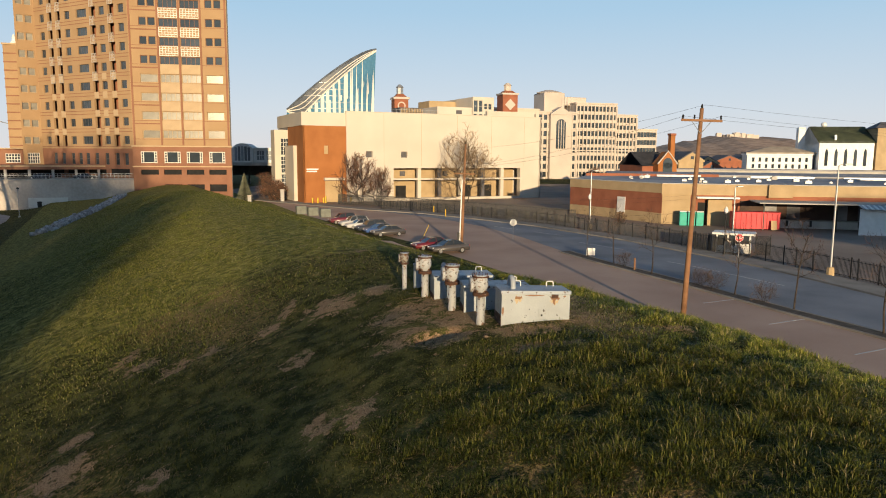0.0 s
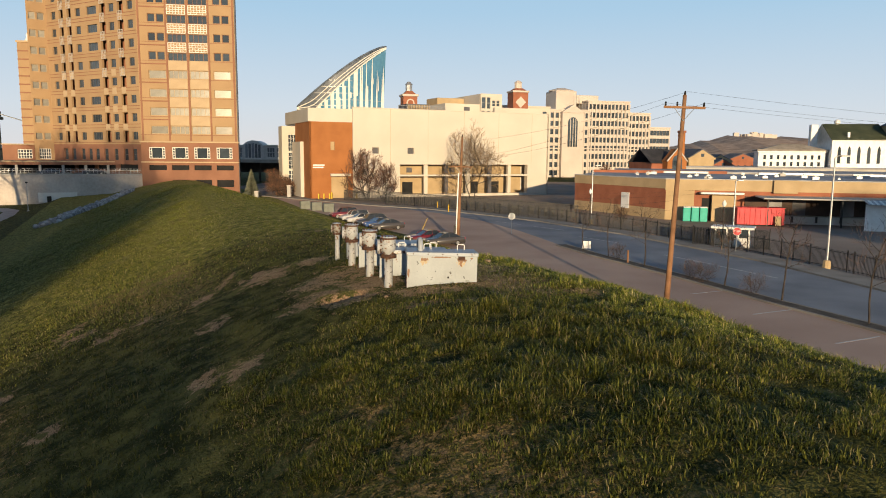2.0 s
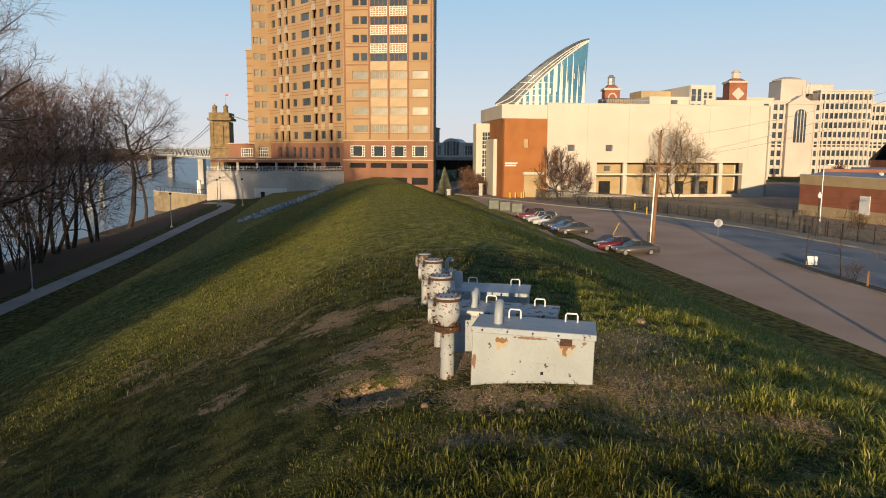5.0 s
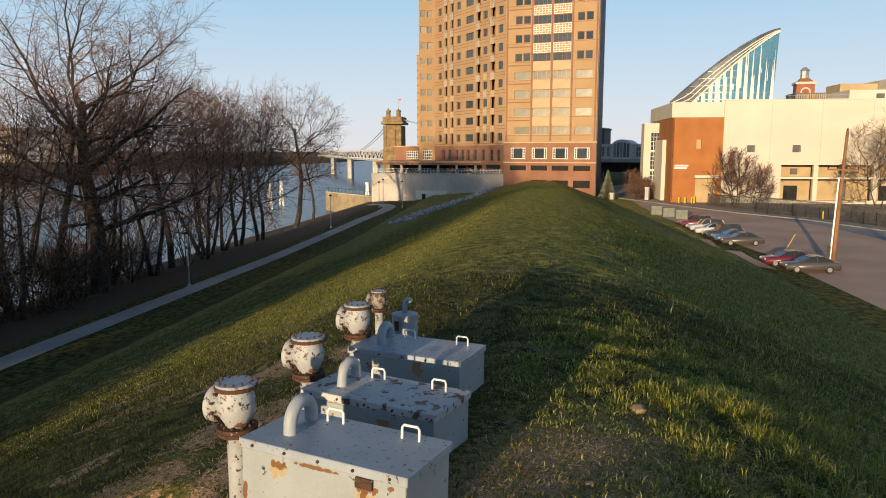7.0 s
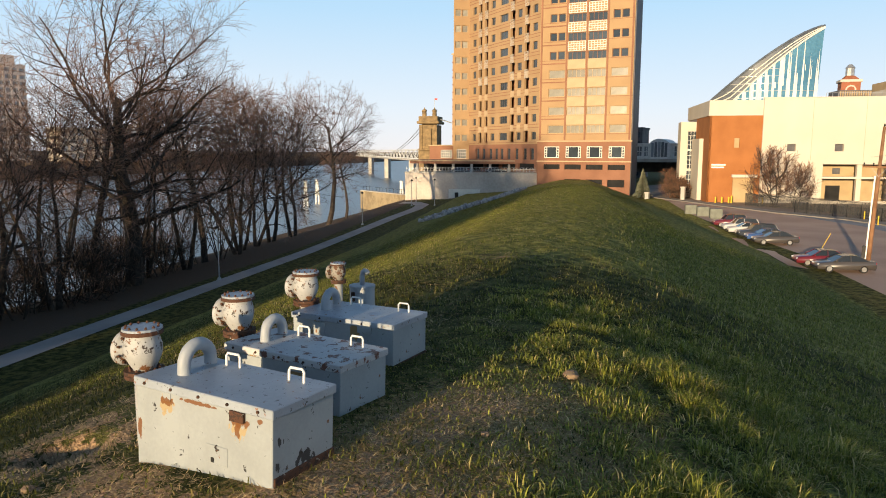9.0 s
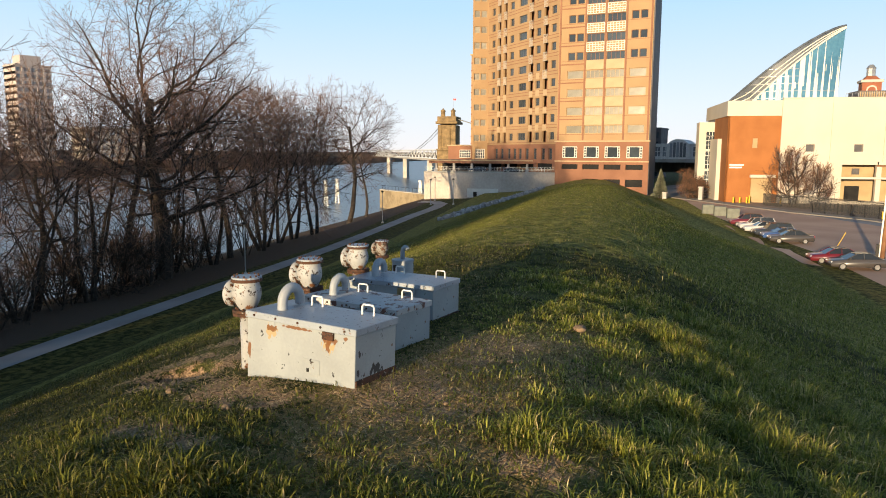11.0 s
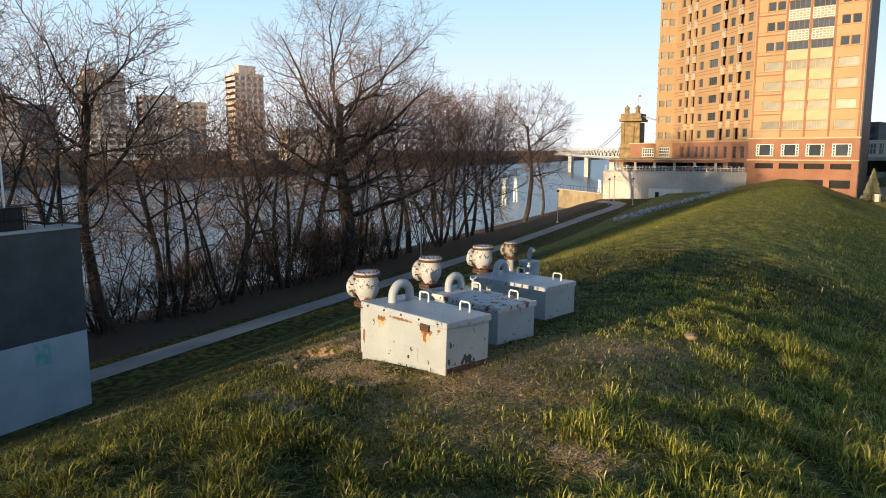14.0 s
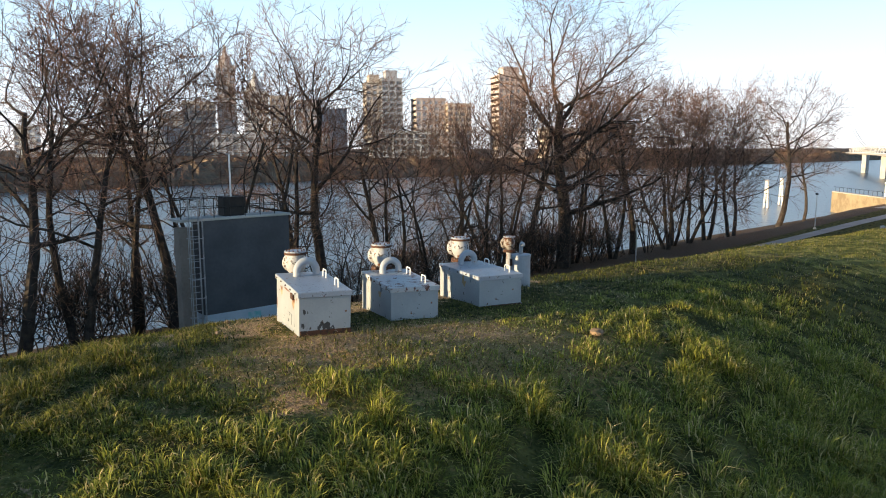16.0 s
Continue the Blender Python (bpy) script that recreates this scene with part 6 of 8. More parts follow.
def blades(name, count, s0, s1, n0, n1, h0, h1, width, seed, label, lush=False, material=None):
    """Many thin bent blades rooted in the turf, joined in one mesh."""
    g = np.random.default_rng(seed)
    s, n = g.uniform(s0, s1, count), g.uniform(n0, n1, count)
    if lush:
        many = count // 45
        cs, cn = g.uniform(s0, s1, many * 3), g.uniform(n0, n1, many * 3)
        mound = mounds(cs, cn)
        pick = np.argsort(g.uniform(0, 1, many * 3) - 1.1 * mound)[:many]
        cs, cn, size = cs[pick], cn[pick], 0.62 + 0.75 * mound[pick] * g.uniform(0.6, 1.15, many)
        c = g.integers(0, many, count)
        os_, on_ = g.normal(0, 0.085, count) * size[c], g.normal(0, 0.085, count) * size[c]
        s, n = cs[c] + os_, cn[c] + on_
    x, y = -0.438 * s + 0.899 * n, 0.899 * s + 0.438 * n
    keep = g.uniform(0, 1, count) > 1.15 * bare_at(x, y) - 0.02
    rim = np.minimum(np.minimum((s - s0) / 2, (s1 - s) / 2), np.minimum(n - n0, n1 - n)) / (2.0 if lush else 2.6)
    keep &= g.uniform(0, 1, count) < np.clip(rim, 0.0, 1.0) ** (0.7 if lush else 1.3)
    for bx, by, w, d, a in ((0, 0, 1.47, 0.74, 8.5), (-0.73, 1.41, 1.52, 0.78, 7), (-1.5, 3.065, 1.52, 0.84, 10)):
        ca, sa = math.cos(radians(a)), math.sin(radians(a))
        lx, ly = (x - bx) * ca + (y - by) * sa, -(x - bx) * sa + (y - by) * ca
        keep &= ~((lx > -w - 0.03) & (lx < 0.03) & (ly > -0.03) & (ly < d + 0.03))
    thick = np.clip(rim, 0.0, 1.0)
    if lush:
        worn = 0.78 * np.exp(-(((x - 0.7) / 1.1) ** 2 + ((y - 1.3) / 2.7) ** 2) ** 2)
        keep &= g.uniform(0, 1, count) > worn
        thick = thick * (1 - worn) * (1 - np.clip(1.6 * bare_at(x, y), 0, 1))
        keep &= np.sin(1.7 * x + 0.9 * np.sin(1.3 * y)) * np.sin(1.5 * y + 1.1 * np.sin(0.8 * x)) > -0.96
    s, n, x, y, thick = s[keep], n[keep], x[keep], y[keep], thick[keep]
    count = len(x)
    tall = size[c][keep] if lush else 1.0
    patch = 0.5 + 0.5 * np.sin(0.9 * x + 1.7 * np.sin(0.6 * y)) * np.sin(1.1 * y + 0.8)
    h = g.uniform(h0, h1, count) * (0.6 + 0.7 * patch) * (0.4 + 0.6 * thick if lush else 1.0)
    z = surface(x, y) - 0.015
    a, b = g.uniform(0, 2 * np.pi, count), g.uniform(0.5, 1.4, count)
    if lush:
        ox, oy = -0.438 * os_[keep] + 0.899 * on_[keep], 0.899 * os_[keep] + 0.438 * on_[keep]
        a = np.arctan2(oy, ox) + g.normal(0, 0.5, count)
        far = np.hypot(ox, oy) / tall
        b = np.clip(far / 0.10, 0.5, 1.6) * g.uniform(0.7, 1.3, count)
        h = h * tall * np.clip(1.25 - far / 0.3, 0.5, 1.2)
    dx, dy = np.cos(a), np.sin(a)
    w = width * g.uniform(0.6, 1.2, count)
    root = np.stack([x, y, z], -1)
    out, across = np.stack([dx, dy, 0 * dx], -1), np.stack([-dy, dx, 0 * dx], -1)
    up = np.array([0, 0, 1.0])
    mid = root + up * (h * 0.6)[:, None] + out * (h * b * 0.3)[:, None]
    tip = root + up * (h * (1 - 0.38 * np.minimum(b, 1.5)))[:, None] + out * (h * b)[:, None]
    wv = across * w[:, None] / 2
    verts = np.stack([root - wv, root + wv, mid + wv * 0.8, mid - wv * 0.8, tip], 1).reshape(-1, 3)
    i = np.arange(count)[:, None] * 5
    tris = np.concatenate([i + [0, 1, 2], i + [0, 2, 3], i + [3, 2, 4]], 1).reshape(-1, 3)
    me = bpy.data.meshes.new(name)
    me.vertices.add(len(verts))
    me.vertices.foreach_set("co", verts.ravel())
    me.loops.add(tris.size)
    me.loops.foreach_set("vertex_index", tris.ravel().astype(np.int32))
    me.polygons.add(len(tris))
    me.polygons.foreach_set("loop_start", np.arange(0, tris.size, 3, dtype=np.int32))
    me.update(calc_edges=True)
    me.materials.append(material or (M_LUSH if lush else M_BLADE))
    return tagged(new(name, me), label, "grass", kind="stuff")


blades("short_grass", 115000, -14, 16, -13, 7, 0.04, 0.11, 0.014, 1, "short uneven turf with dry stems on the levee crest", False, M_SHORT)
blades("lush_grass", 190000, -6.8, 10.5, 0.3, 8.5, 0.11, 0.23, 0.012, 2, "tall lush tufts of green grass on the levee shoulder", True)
blades("lush_grass", 160000, -9.5, 0.4, -5.5, 2.6, 0.10, 0.21, 0.012, 4, "tufts of green grass in front of the boxes", True, M_MID)
blades("lush_grass", 80000, -12, -4.2, 0.2, 8.5, 0.10, 0.21, 0.012, 9, "tufts of green grass on the levee shoulder", True, M_MID)
blades("short_grass", 45000, -5, 8, -4.5, 3.2, 0.025, 0.075, 0.010, 12, "short trampled turf round the boxes", False, M_BLADE)
blades("short_grass", 80000, -4, 9, -0.8, 4.2, 0.02, 0.055, 0.010, 13, "dry yellowish turf beside the boxes", False, M_DRY)
blades("slope_grass", 85000, 5, 52, -13, 9.5, 0.06, 0.16, 0.014, 3, "rough turf along the levee crest", False, M_CREST)
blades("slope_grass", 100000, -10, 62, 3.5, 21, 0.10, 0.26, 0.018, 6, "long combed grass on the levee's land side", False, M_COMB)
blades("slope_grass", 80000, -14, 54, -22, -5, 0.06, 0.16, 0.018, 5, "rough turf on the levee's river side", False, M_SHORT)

blades("slope_grass", 60000, 46, 120, -17, 12, 0.08, 0.22, 0.03, 17, "rough turf on the far levee crest", False, M_CREST)
# bright yellow blades put the sun streak on the shoulder into colour
blades("slope_grass", 100000, 6, 60, -13, -2, 0.05, 0.13, 0.014, 21, "dry yellow turf with a painted sun streak along the river shoulder", False, M_DRY)


def straw():
    """Dead stems lying on the worn ground."""
    g = np.random.default_rng(8)
    x, y = g.uniform(-6, 3, 90000), g.uniform(-3, 7, 90000)
    trodden = 0.62 * np.exp(-(((x - 0.75) / 1.3) ** 2 + ((y - 1.2) / 3.2) ** 2) ** 2)
    keep = g.uniform(0.15, 1, len(x)) < np.maximum(bare_at(x, y) * 1.1, trodden)
    x, y = x[keep], y[keep]
    # small dead tussocks along the crest
    cs, cn = g.uniform(5, 46, 190), g.normal(-2.5, 3.4, 190)
    k = g.integers(0, 190, 9000)
    s, n = cs[k] + g.normal(0, 0.28, 9000), cn[k] + g.normal(0, 0.16, 9000)
    x, y = np.append(x, -0.438 * s + 0.899 * n), np.append(y, 0.899 * s + 0.438 * n)
    a, l = g.uniform(0, 2 * np.pi, len(x)), g.uniform(0.03, 0.10, len(x))
    l[-9000:] *= 2.0
    z = surface(x, y)
    p = np.stack([x, y, z + 0.004], -1)
    d = np.stack([np.cos(a) * l, np.sin(a) * l, g.uniform(0.0, 0.45, len(x)) * np.minimum(l, 0.07)], -1)
    w = np.stack([-np.sin(a), np.cos(a), 0 * a], -1) * 0.0045
    verts = np.stack([p - w, p + w, p + d], 1).reshape(-1, 3)
    me = bpy.data.meshes.new("straw")
    me.from_pydata(verts.tolist(), [], np.arange(len(verts)).reshape(-1, 3).tolist())
    me.materials.append(mat("dead_straw", (0.31, 0.20, 0.09), (0.62, 0.45, 0.23), 3.0, 0.8, 0.0, island=0.4))
    tagged(new("straw", me), "dead tan stems scattered on worn ground", "straw", kind="stuff")


straw()


# ---- river side: gauge house, path lamps, bridge, city ----
def make_gauge_house():
    """Tall concrete block at the foot of the levee, dark above and pale below, with a caged ladder and a railed roof."""
    e = thing("gauge_house", pose(-29.4, -3.8, 0, 0, 0, 116), "dark grey over pale blue concrete block with caged ladder", "building")
    pale = mat("pale_blue_paint", (0.38, 0.45, 0.52), (0.46, 0.53, 0.60), 0.6, 0.7, 0.1, 8.0)
    dark = mat("dark_grey_paint", (0.055, 0.06, 0.07), (0.085, 0.09, 0.10), 0.5, 0.7, 0.15, 6.0)
    brown = mat("bare_concrete", (0.17, 0.14, 0.12), (0.24, 0.20, 0.17), 0.5, 0.9, 0.2, 8.0)
    part("lower_wall", boxm(1.15, 6.35, 0, 1.3, -11, -6.4), pale, e)
    part("upper_wall", boxm(1.15, 6.35, 0, 1.3, -6.397, -1.28), dark, e)
    part("corner_pier", boxm(0.0, 0.75, 0.15, 0.9, -11, -1.6, bevel=0.03), brown, e)
    part("roof_slab", boxm(-0.1, 6.45, -0.08, 1.4, -1.28, -1.14, bevel=0.02), M_CONC, e)
    part("painted_patch", boxm(3.6, 4.4, -0.006, 0.01, -7.6, -6.6), mat("faded_teal", (0.13, 0.42, 0.42), (0.36, 0.50, 0.55), 3.0, 0.7, 0.05), e, "faded teal paint square")
    part("roof_box", boxm(2.6, 3.8, 0.3, 1.1, -1.14, -0.1, bevel=0.03), M_IRON, e)
    part("antenna", tubem([(3.2, 0.7, -0.1), (3.2, 0.7, 2.2)], 0.05, 8), M_WHITE, e)
    for x, y in [(0.1 + 0.9 * k, 0.05) for k in range(8)] + [(0.1 + 0.9 * k, 1.3) for k in range(8)]:
        part("rail_post", tubem([(x, y, -1.14), (x, y, -0.1)], 0.025, 6), M_IRON, e)
    for y in (0.05, 1.3):
        for z in (-0.1, -0.62):
            part("rail", tubem([(0.1, y, z), (6.4, y, z)], 0.022, 6), M_IRON, e)
    ladder = part("ladder", tubem([(0.35, -0.35, -11), (0.35, -0.35, 0.0)], 0.03, 6), M_STEEL, e, "galvanised caged ladder")
    part("stile", tubem([(0.85, -0.35, -11), (0.85, -0.35, 0.0)], 0.03, 6), M_STEEL, ladder)
    for k in range(32):
        part("rung", tubem([(0.35, -0.35, -10.6 + 0.33 * k), (0.85, -0.35, -10.6 + 0.33 * k)], 0.016, 5), M_STEEL, ladder)
    for k in range(9):
        z = -8.4 + 1.05 * k
        part("cage_hoop", tubem([(0.6 + 0.42 * math.cos(a), -0.35 - 0.42 * math.sin(a) * 1.2, z) for a in (math.pi * i / 10 for i in range(11))], 0.022, 5), M_STEEL, ladder)
    for k in range(5):
        a = math.pi * (k + 0.5) / 5
        x, y = 0.6 + 0.42 * math.cos(a), -0.35 - 0.42 * math.sin(a) * 1.2
        part("cage_bar", tubem([(x, y, -8.4), (x, y, 0.0)], 0.016, 5), M_STEEL, ladder)


make_gauge_house()


def path_lamp(x, y, h=5.2):
    z = ground_at(x, y)
    e = thing("path_lamp", pose(x, y, z), "slim grey lamp post beside the footpath", "lamp", "path lamps")
    part("base", lathe(bmesh.new(), [(0.22, -0.1), (0.22, 0.12), (0.12, 0.3)], 12), M_CONC, e)
    part("post", lathe(bmesh.new(), [(0.07, 0.3), (0.05, h)], 10), M_STEEL, e)
    part("head", lathe(bmesh.new(), [(0.06, h), (0.22, h + 0.06), (0.24, h + 0.22), (0.05, h + 0.34)], 12), M_IRON, e)


for x, y in ((-56.2, 39.3), (-78.0, 83.2), (-38.0, 0.5), (-85.9, 113.3), (-91.0, 112.0), (-97.5, 121.5)):
    path_lamp(x, y)
b = thing("litter_bin", pose(-92.2, 129.8, ground_at(-92.2, 129.8)), "small black litter bin beside the wall", "bin")
part("bin", lathe(bmesh.new(), [(0.4, 0), (0.45, 1.1), (0.38, 1.2)], 12), M_IRON, b)

low = thing("wall_river", pose(-107.0, 131.0, 0, 0, 0, 160), "low sunlit tan retaining wall at the landing", "wall", kind="structure")
part("wall", boxm(0, 26, 0, 0.8, -14, -8.3), mat("landing_stone", (0.22, 0.17, 0.105), (0.34, 0.27, 0.17), 0.5, 0.9, 0.3, 3.0), low)
part("coping", boxm(-0.1, 26, -0.1, 0.9, -8.3, -8.05, bevel=0.03), M_CONC, low)
for k in range(14):
    part("rail_post", tubem([(0.3 + 1.9 * k, 0.4, -8.05), (0.3 + 1.9 * k, 0.4, -7.0)], 0.04, 6), M_IRON, low)
part("rail", tubem([(0.2, 0.4, -7.0), (26, 0.4, -7.0)], 0.04, 6), M_IRON, low)
for x, y in ((-112, 148), (-101, 164), (-133, 131), (-139, 141)):
    p = thing("mooring_pile", pose(x - 14, y + 2, RIVER_Z), "white twin-legged steel pile standing in the river", "pile", "mooring piles")
    part("leg", tubem([(-0.9, 0, -3), (-0.2, 0, 7.0)], 0.28, 8), M_WHITE, p)
    part("leg", tubem([(0.9, 0, -3), (0.2, 0, 7.0)], 0.28, 8), M_WHITE, p)
    part("cap", boxm(-0.5, 0.5, -0.35, 0.35, 7.0, 7.4, bevel=0.04), M_WHITE, p)


def make_bridge():
    """Suspension bridge: a sandstone tower, cables and a white truss deck that crosses the river."""
    b = thing("suspension_bridge", pose(-178.4, 222.4, 0, 0, 0, 26), "old suspension bridge with a sandstone tower and white truss", "bridge")
    shaft = bmesh.new()
    box(shaft, 0, 8.0, 0, 11, -16, 3.0, 0.2)
    box(shaft, 0.5, 7.5, 0.5, 10.5, 3.0, 13.2, 0.2)
    for x in (0.5, 6.5):
        box(shaft, x - 0.2, x + 1.2, 0.2, 1.4, 3.4, 13.2, 0.1)
    part("tower_shaft", shaft, M_BSTONE, b)
    part("tower_cornice", boxm(-0.5, 8.5, -0.5, 11.5, 13.6, 14.6, bevel=0.15), M_BSTONE, b)
    part("tower_attic", boxm(0.1, 7.9, 0.1, 10.9, 14.6, 16.6, bevel=0.1), M_BSTONE, b)
    part("string_course", boxm(-0.25, 8.25, -0.25, 11.25, 3.0, 3.5, bevel=0.1), M_BSTONE, b)
    for x in (1.9, 6.1):
        part("turret", lathe(bmesh.new(), [(1.0, 16.6), (0.85, 18.4), (1.05, 18.6), (0.95, 19.2), (0.3, 19.6), (0.1, 20.2)], 10, Matrix.Translation((x, 3, 0))), M_BSTONE, b)
    part("flagpole", tubem([(6.1, 3, 20.5), (6.1, 3, 24)], 0.08, 6), M_STEEL, b)
    part("flag", boxm(6.2, 7.3, 2.95, 3.0, 23.1, 23.8), M_RED, b)
    part("niche", boxm(2.6, 5.4, -0.05, 0.2, 4.5, 11.5), M_BSTONE, b)
    u = Vector((math.cos(radians(113)), math.sin(radians(113)), 0))
    for off in (2.5, 8.5):
        pts = [Vector((4, off, 16.8)) + u * t * 320 + Vector((0, 0, -16.5 * (1 - (2 * t - 1) ** 2))) for t in (k / 20 for k in range(21))]
        part("main_cable", tubem(pts, 0.16, 6), M_STEEL, b)
        part("main_cable", tubem([Vector((4, off, 16.8)), Vector((45, off, 4))], 0.16, 6), M_STEEL, b)
        for z in (-0.8, 3.2):
            part("truss_chord", tubem([Vector((4, off, z)), Vector((4, off, z)) + u * 330], 0.3, 6), M_WHITE, b)
        bm = bmesh.new()
        for k in range(55):
            a, c = Vector((4, off, 0)) + u * 6 * k, Vector((4, off, 0)) + u * 6 * (k + 1)
            tube(bm, [a + Vector((0, 0, -0.8)), c + Vector((0, 0, 3.2))] if k % 2 else [a + Vector((0, 0, 3.2)), c + Vector((0, 0, -0.8))], 0.16, 4)
        part("truss_web", bm, M_WHITE, b)
    deck = bmesh.new()
    box(deck, 0, 330, -6, 0, -1.6, -0.9, m=pose(7, 5.5, 0, 0, 0, 113) @ pose(0, 6, 0))
    part("deck", deck, M_CONC, b)
    for k in range(3):
        q = Vector((4, 5.5, 0)) + u * (45 + 90 * k)
        part("pier", boxm(q.x - 1.2, q.x + 1.2, q.y - 3, q.y + 3, -18, -1.6, bevel=0.1), M_CONC, b)


make_bridge()


# city glass paled for distance, with the haze put into its colour
M_GLASSC = glass_mat("hazed_city_glass", (0.34, 0.345, 0.36), 0.2)


def skyscraper(x, y, psi, w, d, top, mt, label, crown=0):
    """A far tower: a shaft with ribbon floors standing proud of its glass, and its own top."""
    z0 = -3.0
    e = thing("city_tower", pose(x, y, z0, 0, 0, psi), label, "building", "city towers across the river")
    h = top - z0
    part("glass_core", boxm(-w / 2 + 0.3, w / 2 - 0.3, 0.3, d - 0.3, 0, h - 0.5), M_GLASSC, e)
    n = max(3, int(h / 3.9))
    bm = bmesh.new()
    for k in range(n + 1):
        z = h * k / n
        box(bm, -w / 2, w / 2, 0, d, z - 1.0, z + 0.7)
    for k in range(int(w / 5) + 1):
        xx = -w / 2 + w * k / int(w / 5 + 0.999 if w > 5 else 1)
        box(bm, max(xx - 0.6, -w / 2), min(xx + 0.6, w / 2), -0.05, d + 0.05, 0, h)
    ob = part("ribbed_shell", bm, mt, e)
    ob["kind"] = "stuff"
    part("parapet", boxm(-w / 2 - 0.2, w / 2 + 0.2, -0.2, d + 0.2, h, h + 1.2), mt, e)
    if crown == 1:
        part("crown", boxm(-w * 0.3, w * 0.3, d * 0.2, d * 0.8, h + 1.2, h + 7, bevel=0.4), mt, e)
    if crown == 2:
        part("spire", lathe(bmesh.new(), [(w * 0.4, h + 1.2), (w * 0.3, h + 7), (w * 0.12, h + 10), (0.3, h + 17)], 8, Matrix.Translation((0, d / 2, 0))), mt, e)
    return e


# far walls hold the river haze in their pale, flat colours
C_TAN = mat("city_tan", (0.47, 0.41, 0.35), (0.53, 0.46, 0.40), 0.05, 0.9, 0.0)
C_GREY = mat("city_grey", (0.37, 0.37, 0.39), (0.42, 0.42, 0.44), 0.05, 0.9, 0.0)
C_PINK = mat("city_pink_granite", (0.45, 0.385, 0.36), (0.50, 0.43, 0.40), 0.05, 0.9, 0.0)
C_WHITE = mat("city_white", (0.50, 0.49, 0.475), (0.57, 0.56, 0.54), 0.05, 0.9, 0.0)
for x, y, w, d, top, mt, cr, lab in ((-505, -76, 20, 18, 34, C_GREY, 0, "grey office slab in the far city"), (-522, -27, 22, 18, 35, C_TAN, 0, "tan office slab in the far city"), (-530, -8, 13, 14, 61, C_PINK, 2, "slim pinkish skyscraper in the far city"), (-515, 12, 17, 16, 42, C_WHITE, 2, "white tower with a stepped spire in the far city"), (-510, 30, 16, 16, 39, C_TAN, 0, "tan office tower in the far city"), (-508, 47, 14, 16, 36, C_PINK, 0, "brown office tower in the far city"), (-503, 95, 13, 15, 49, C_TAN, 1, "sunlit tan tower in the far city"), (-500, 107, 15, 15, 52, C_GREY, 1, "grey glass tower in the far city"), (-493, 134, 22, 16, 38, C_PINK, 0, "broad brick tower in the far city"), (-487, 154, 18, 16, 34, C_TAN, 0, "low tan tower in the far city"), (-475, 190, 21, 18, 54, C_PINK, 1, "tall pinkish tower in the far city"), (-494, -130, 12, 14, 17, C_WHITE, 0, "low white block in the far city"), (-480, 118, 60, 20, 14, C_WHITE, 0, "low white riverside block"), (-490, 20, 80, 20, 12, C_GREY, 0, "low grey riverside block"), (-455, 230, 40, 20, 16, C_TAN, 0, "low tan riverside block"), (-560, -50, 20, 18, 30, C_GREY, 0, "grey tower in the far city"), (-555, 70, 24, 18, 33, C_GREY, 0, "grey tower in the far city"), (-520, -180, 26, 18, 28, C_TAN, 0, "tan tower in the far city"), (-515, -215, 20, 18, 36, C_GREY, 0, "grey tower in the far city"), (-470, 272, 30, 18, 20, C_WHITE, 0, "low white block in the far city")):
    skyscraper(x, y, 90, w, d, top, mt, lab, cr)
st = thing("stadium", pose(-500, -80, -3, 0, 0, 95), "long low white stadium across the river", "stadium")
for k in range(4):
    part("tier", prism(bmesh.new(), [(-36 + 2 * k, -2 * k), (36 - 2 * k, -2 * k), (33 - 2 * k, 18), (-33 + 2 * k, 18)], 5.6 * k, 5.6 * k + 3.0), C_WHITE, st)
part("core", boxm(-32, 32, 1, 17, 0, 20), C_GREY, st)
part("canopy", boxm(-34, 34, -6, 12, 22, 23.2, bevel=0.3), C_WHITE, st)


def far_bank():
    """The wooded far bank: a long low thicket with a ragged top."""
    rng = random.Random(9)
    bm = bmesh.new()
    rows = []
    for k in range(700):
        s = -500 + 2.2 * k
        h = 5.5 + 2.2 * math.sin(k * 0.11) + rng.uniform(-1.6, 1.8)
        rows.append([bm.verts.new((*sn(s + rng.uniform(-0.7, 0.7), n + rng.uniform(-1, 1)), z)) for n, z in ((-301, -14.5), (-304, -12 + 0.3 * h), (-309, -11 + 0.75 * h + rng.uniform(-0.8, 0.8)), (-315, -10 + h + rng.uniform(-0.8, 1.4)), (-328, -8))])
    for a, b in zip(rows, rows[1:]):
        for i in range(4):
            bm.faces.new((a[i], b[i], b[i + 1], a[i + 1]))
    solid("far_bank_wood", bm, mat("far_brush", (0.11, 0.08, 0.055), (0.21, 0.15, 0.10), 0.25, 0.95, 0.6, 1.5, dist=0.3), "brown leafless wood along the far bank", "wood", kind="stuff")


far_bank()

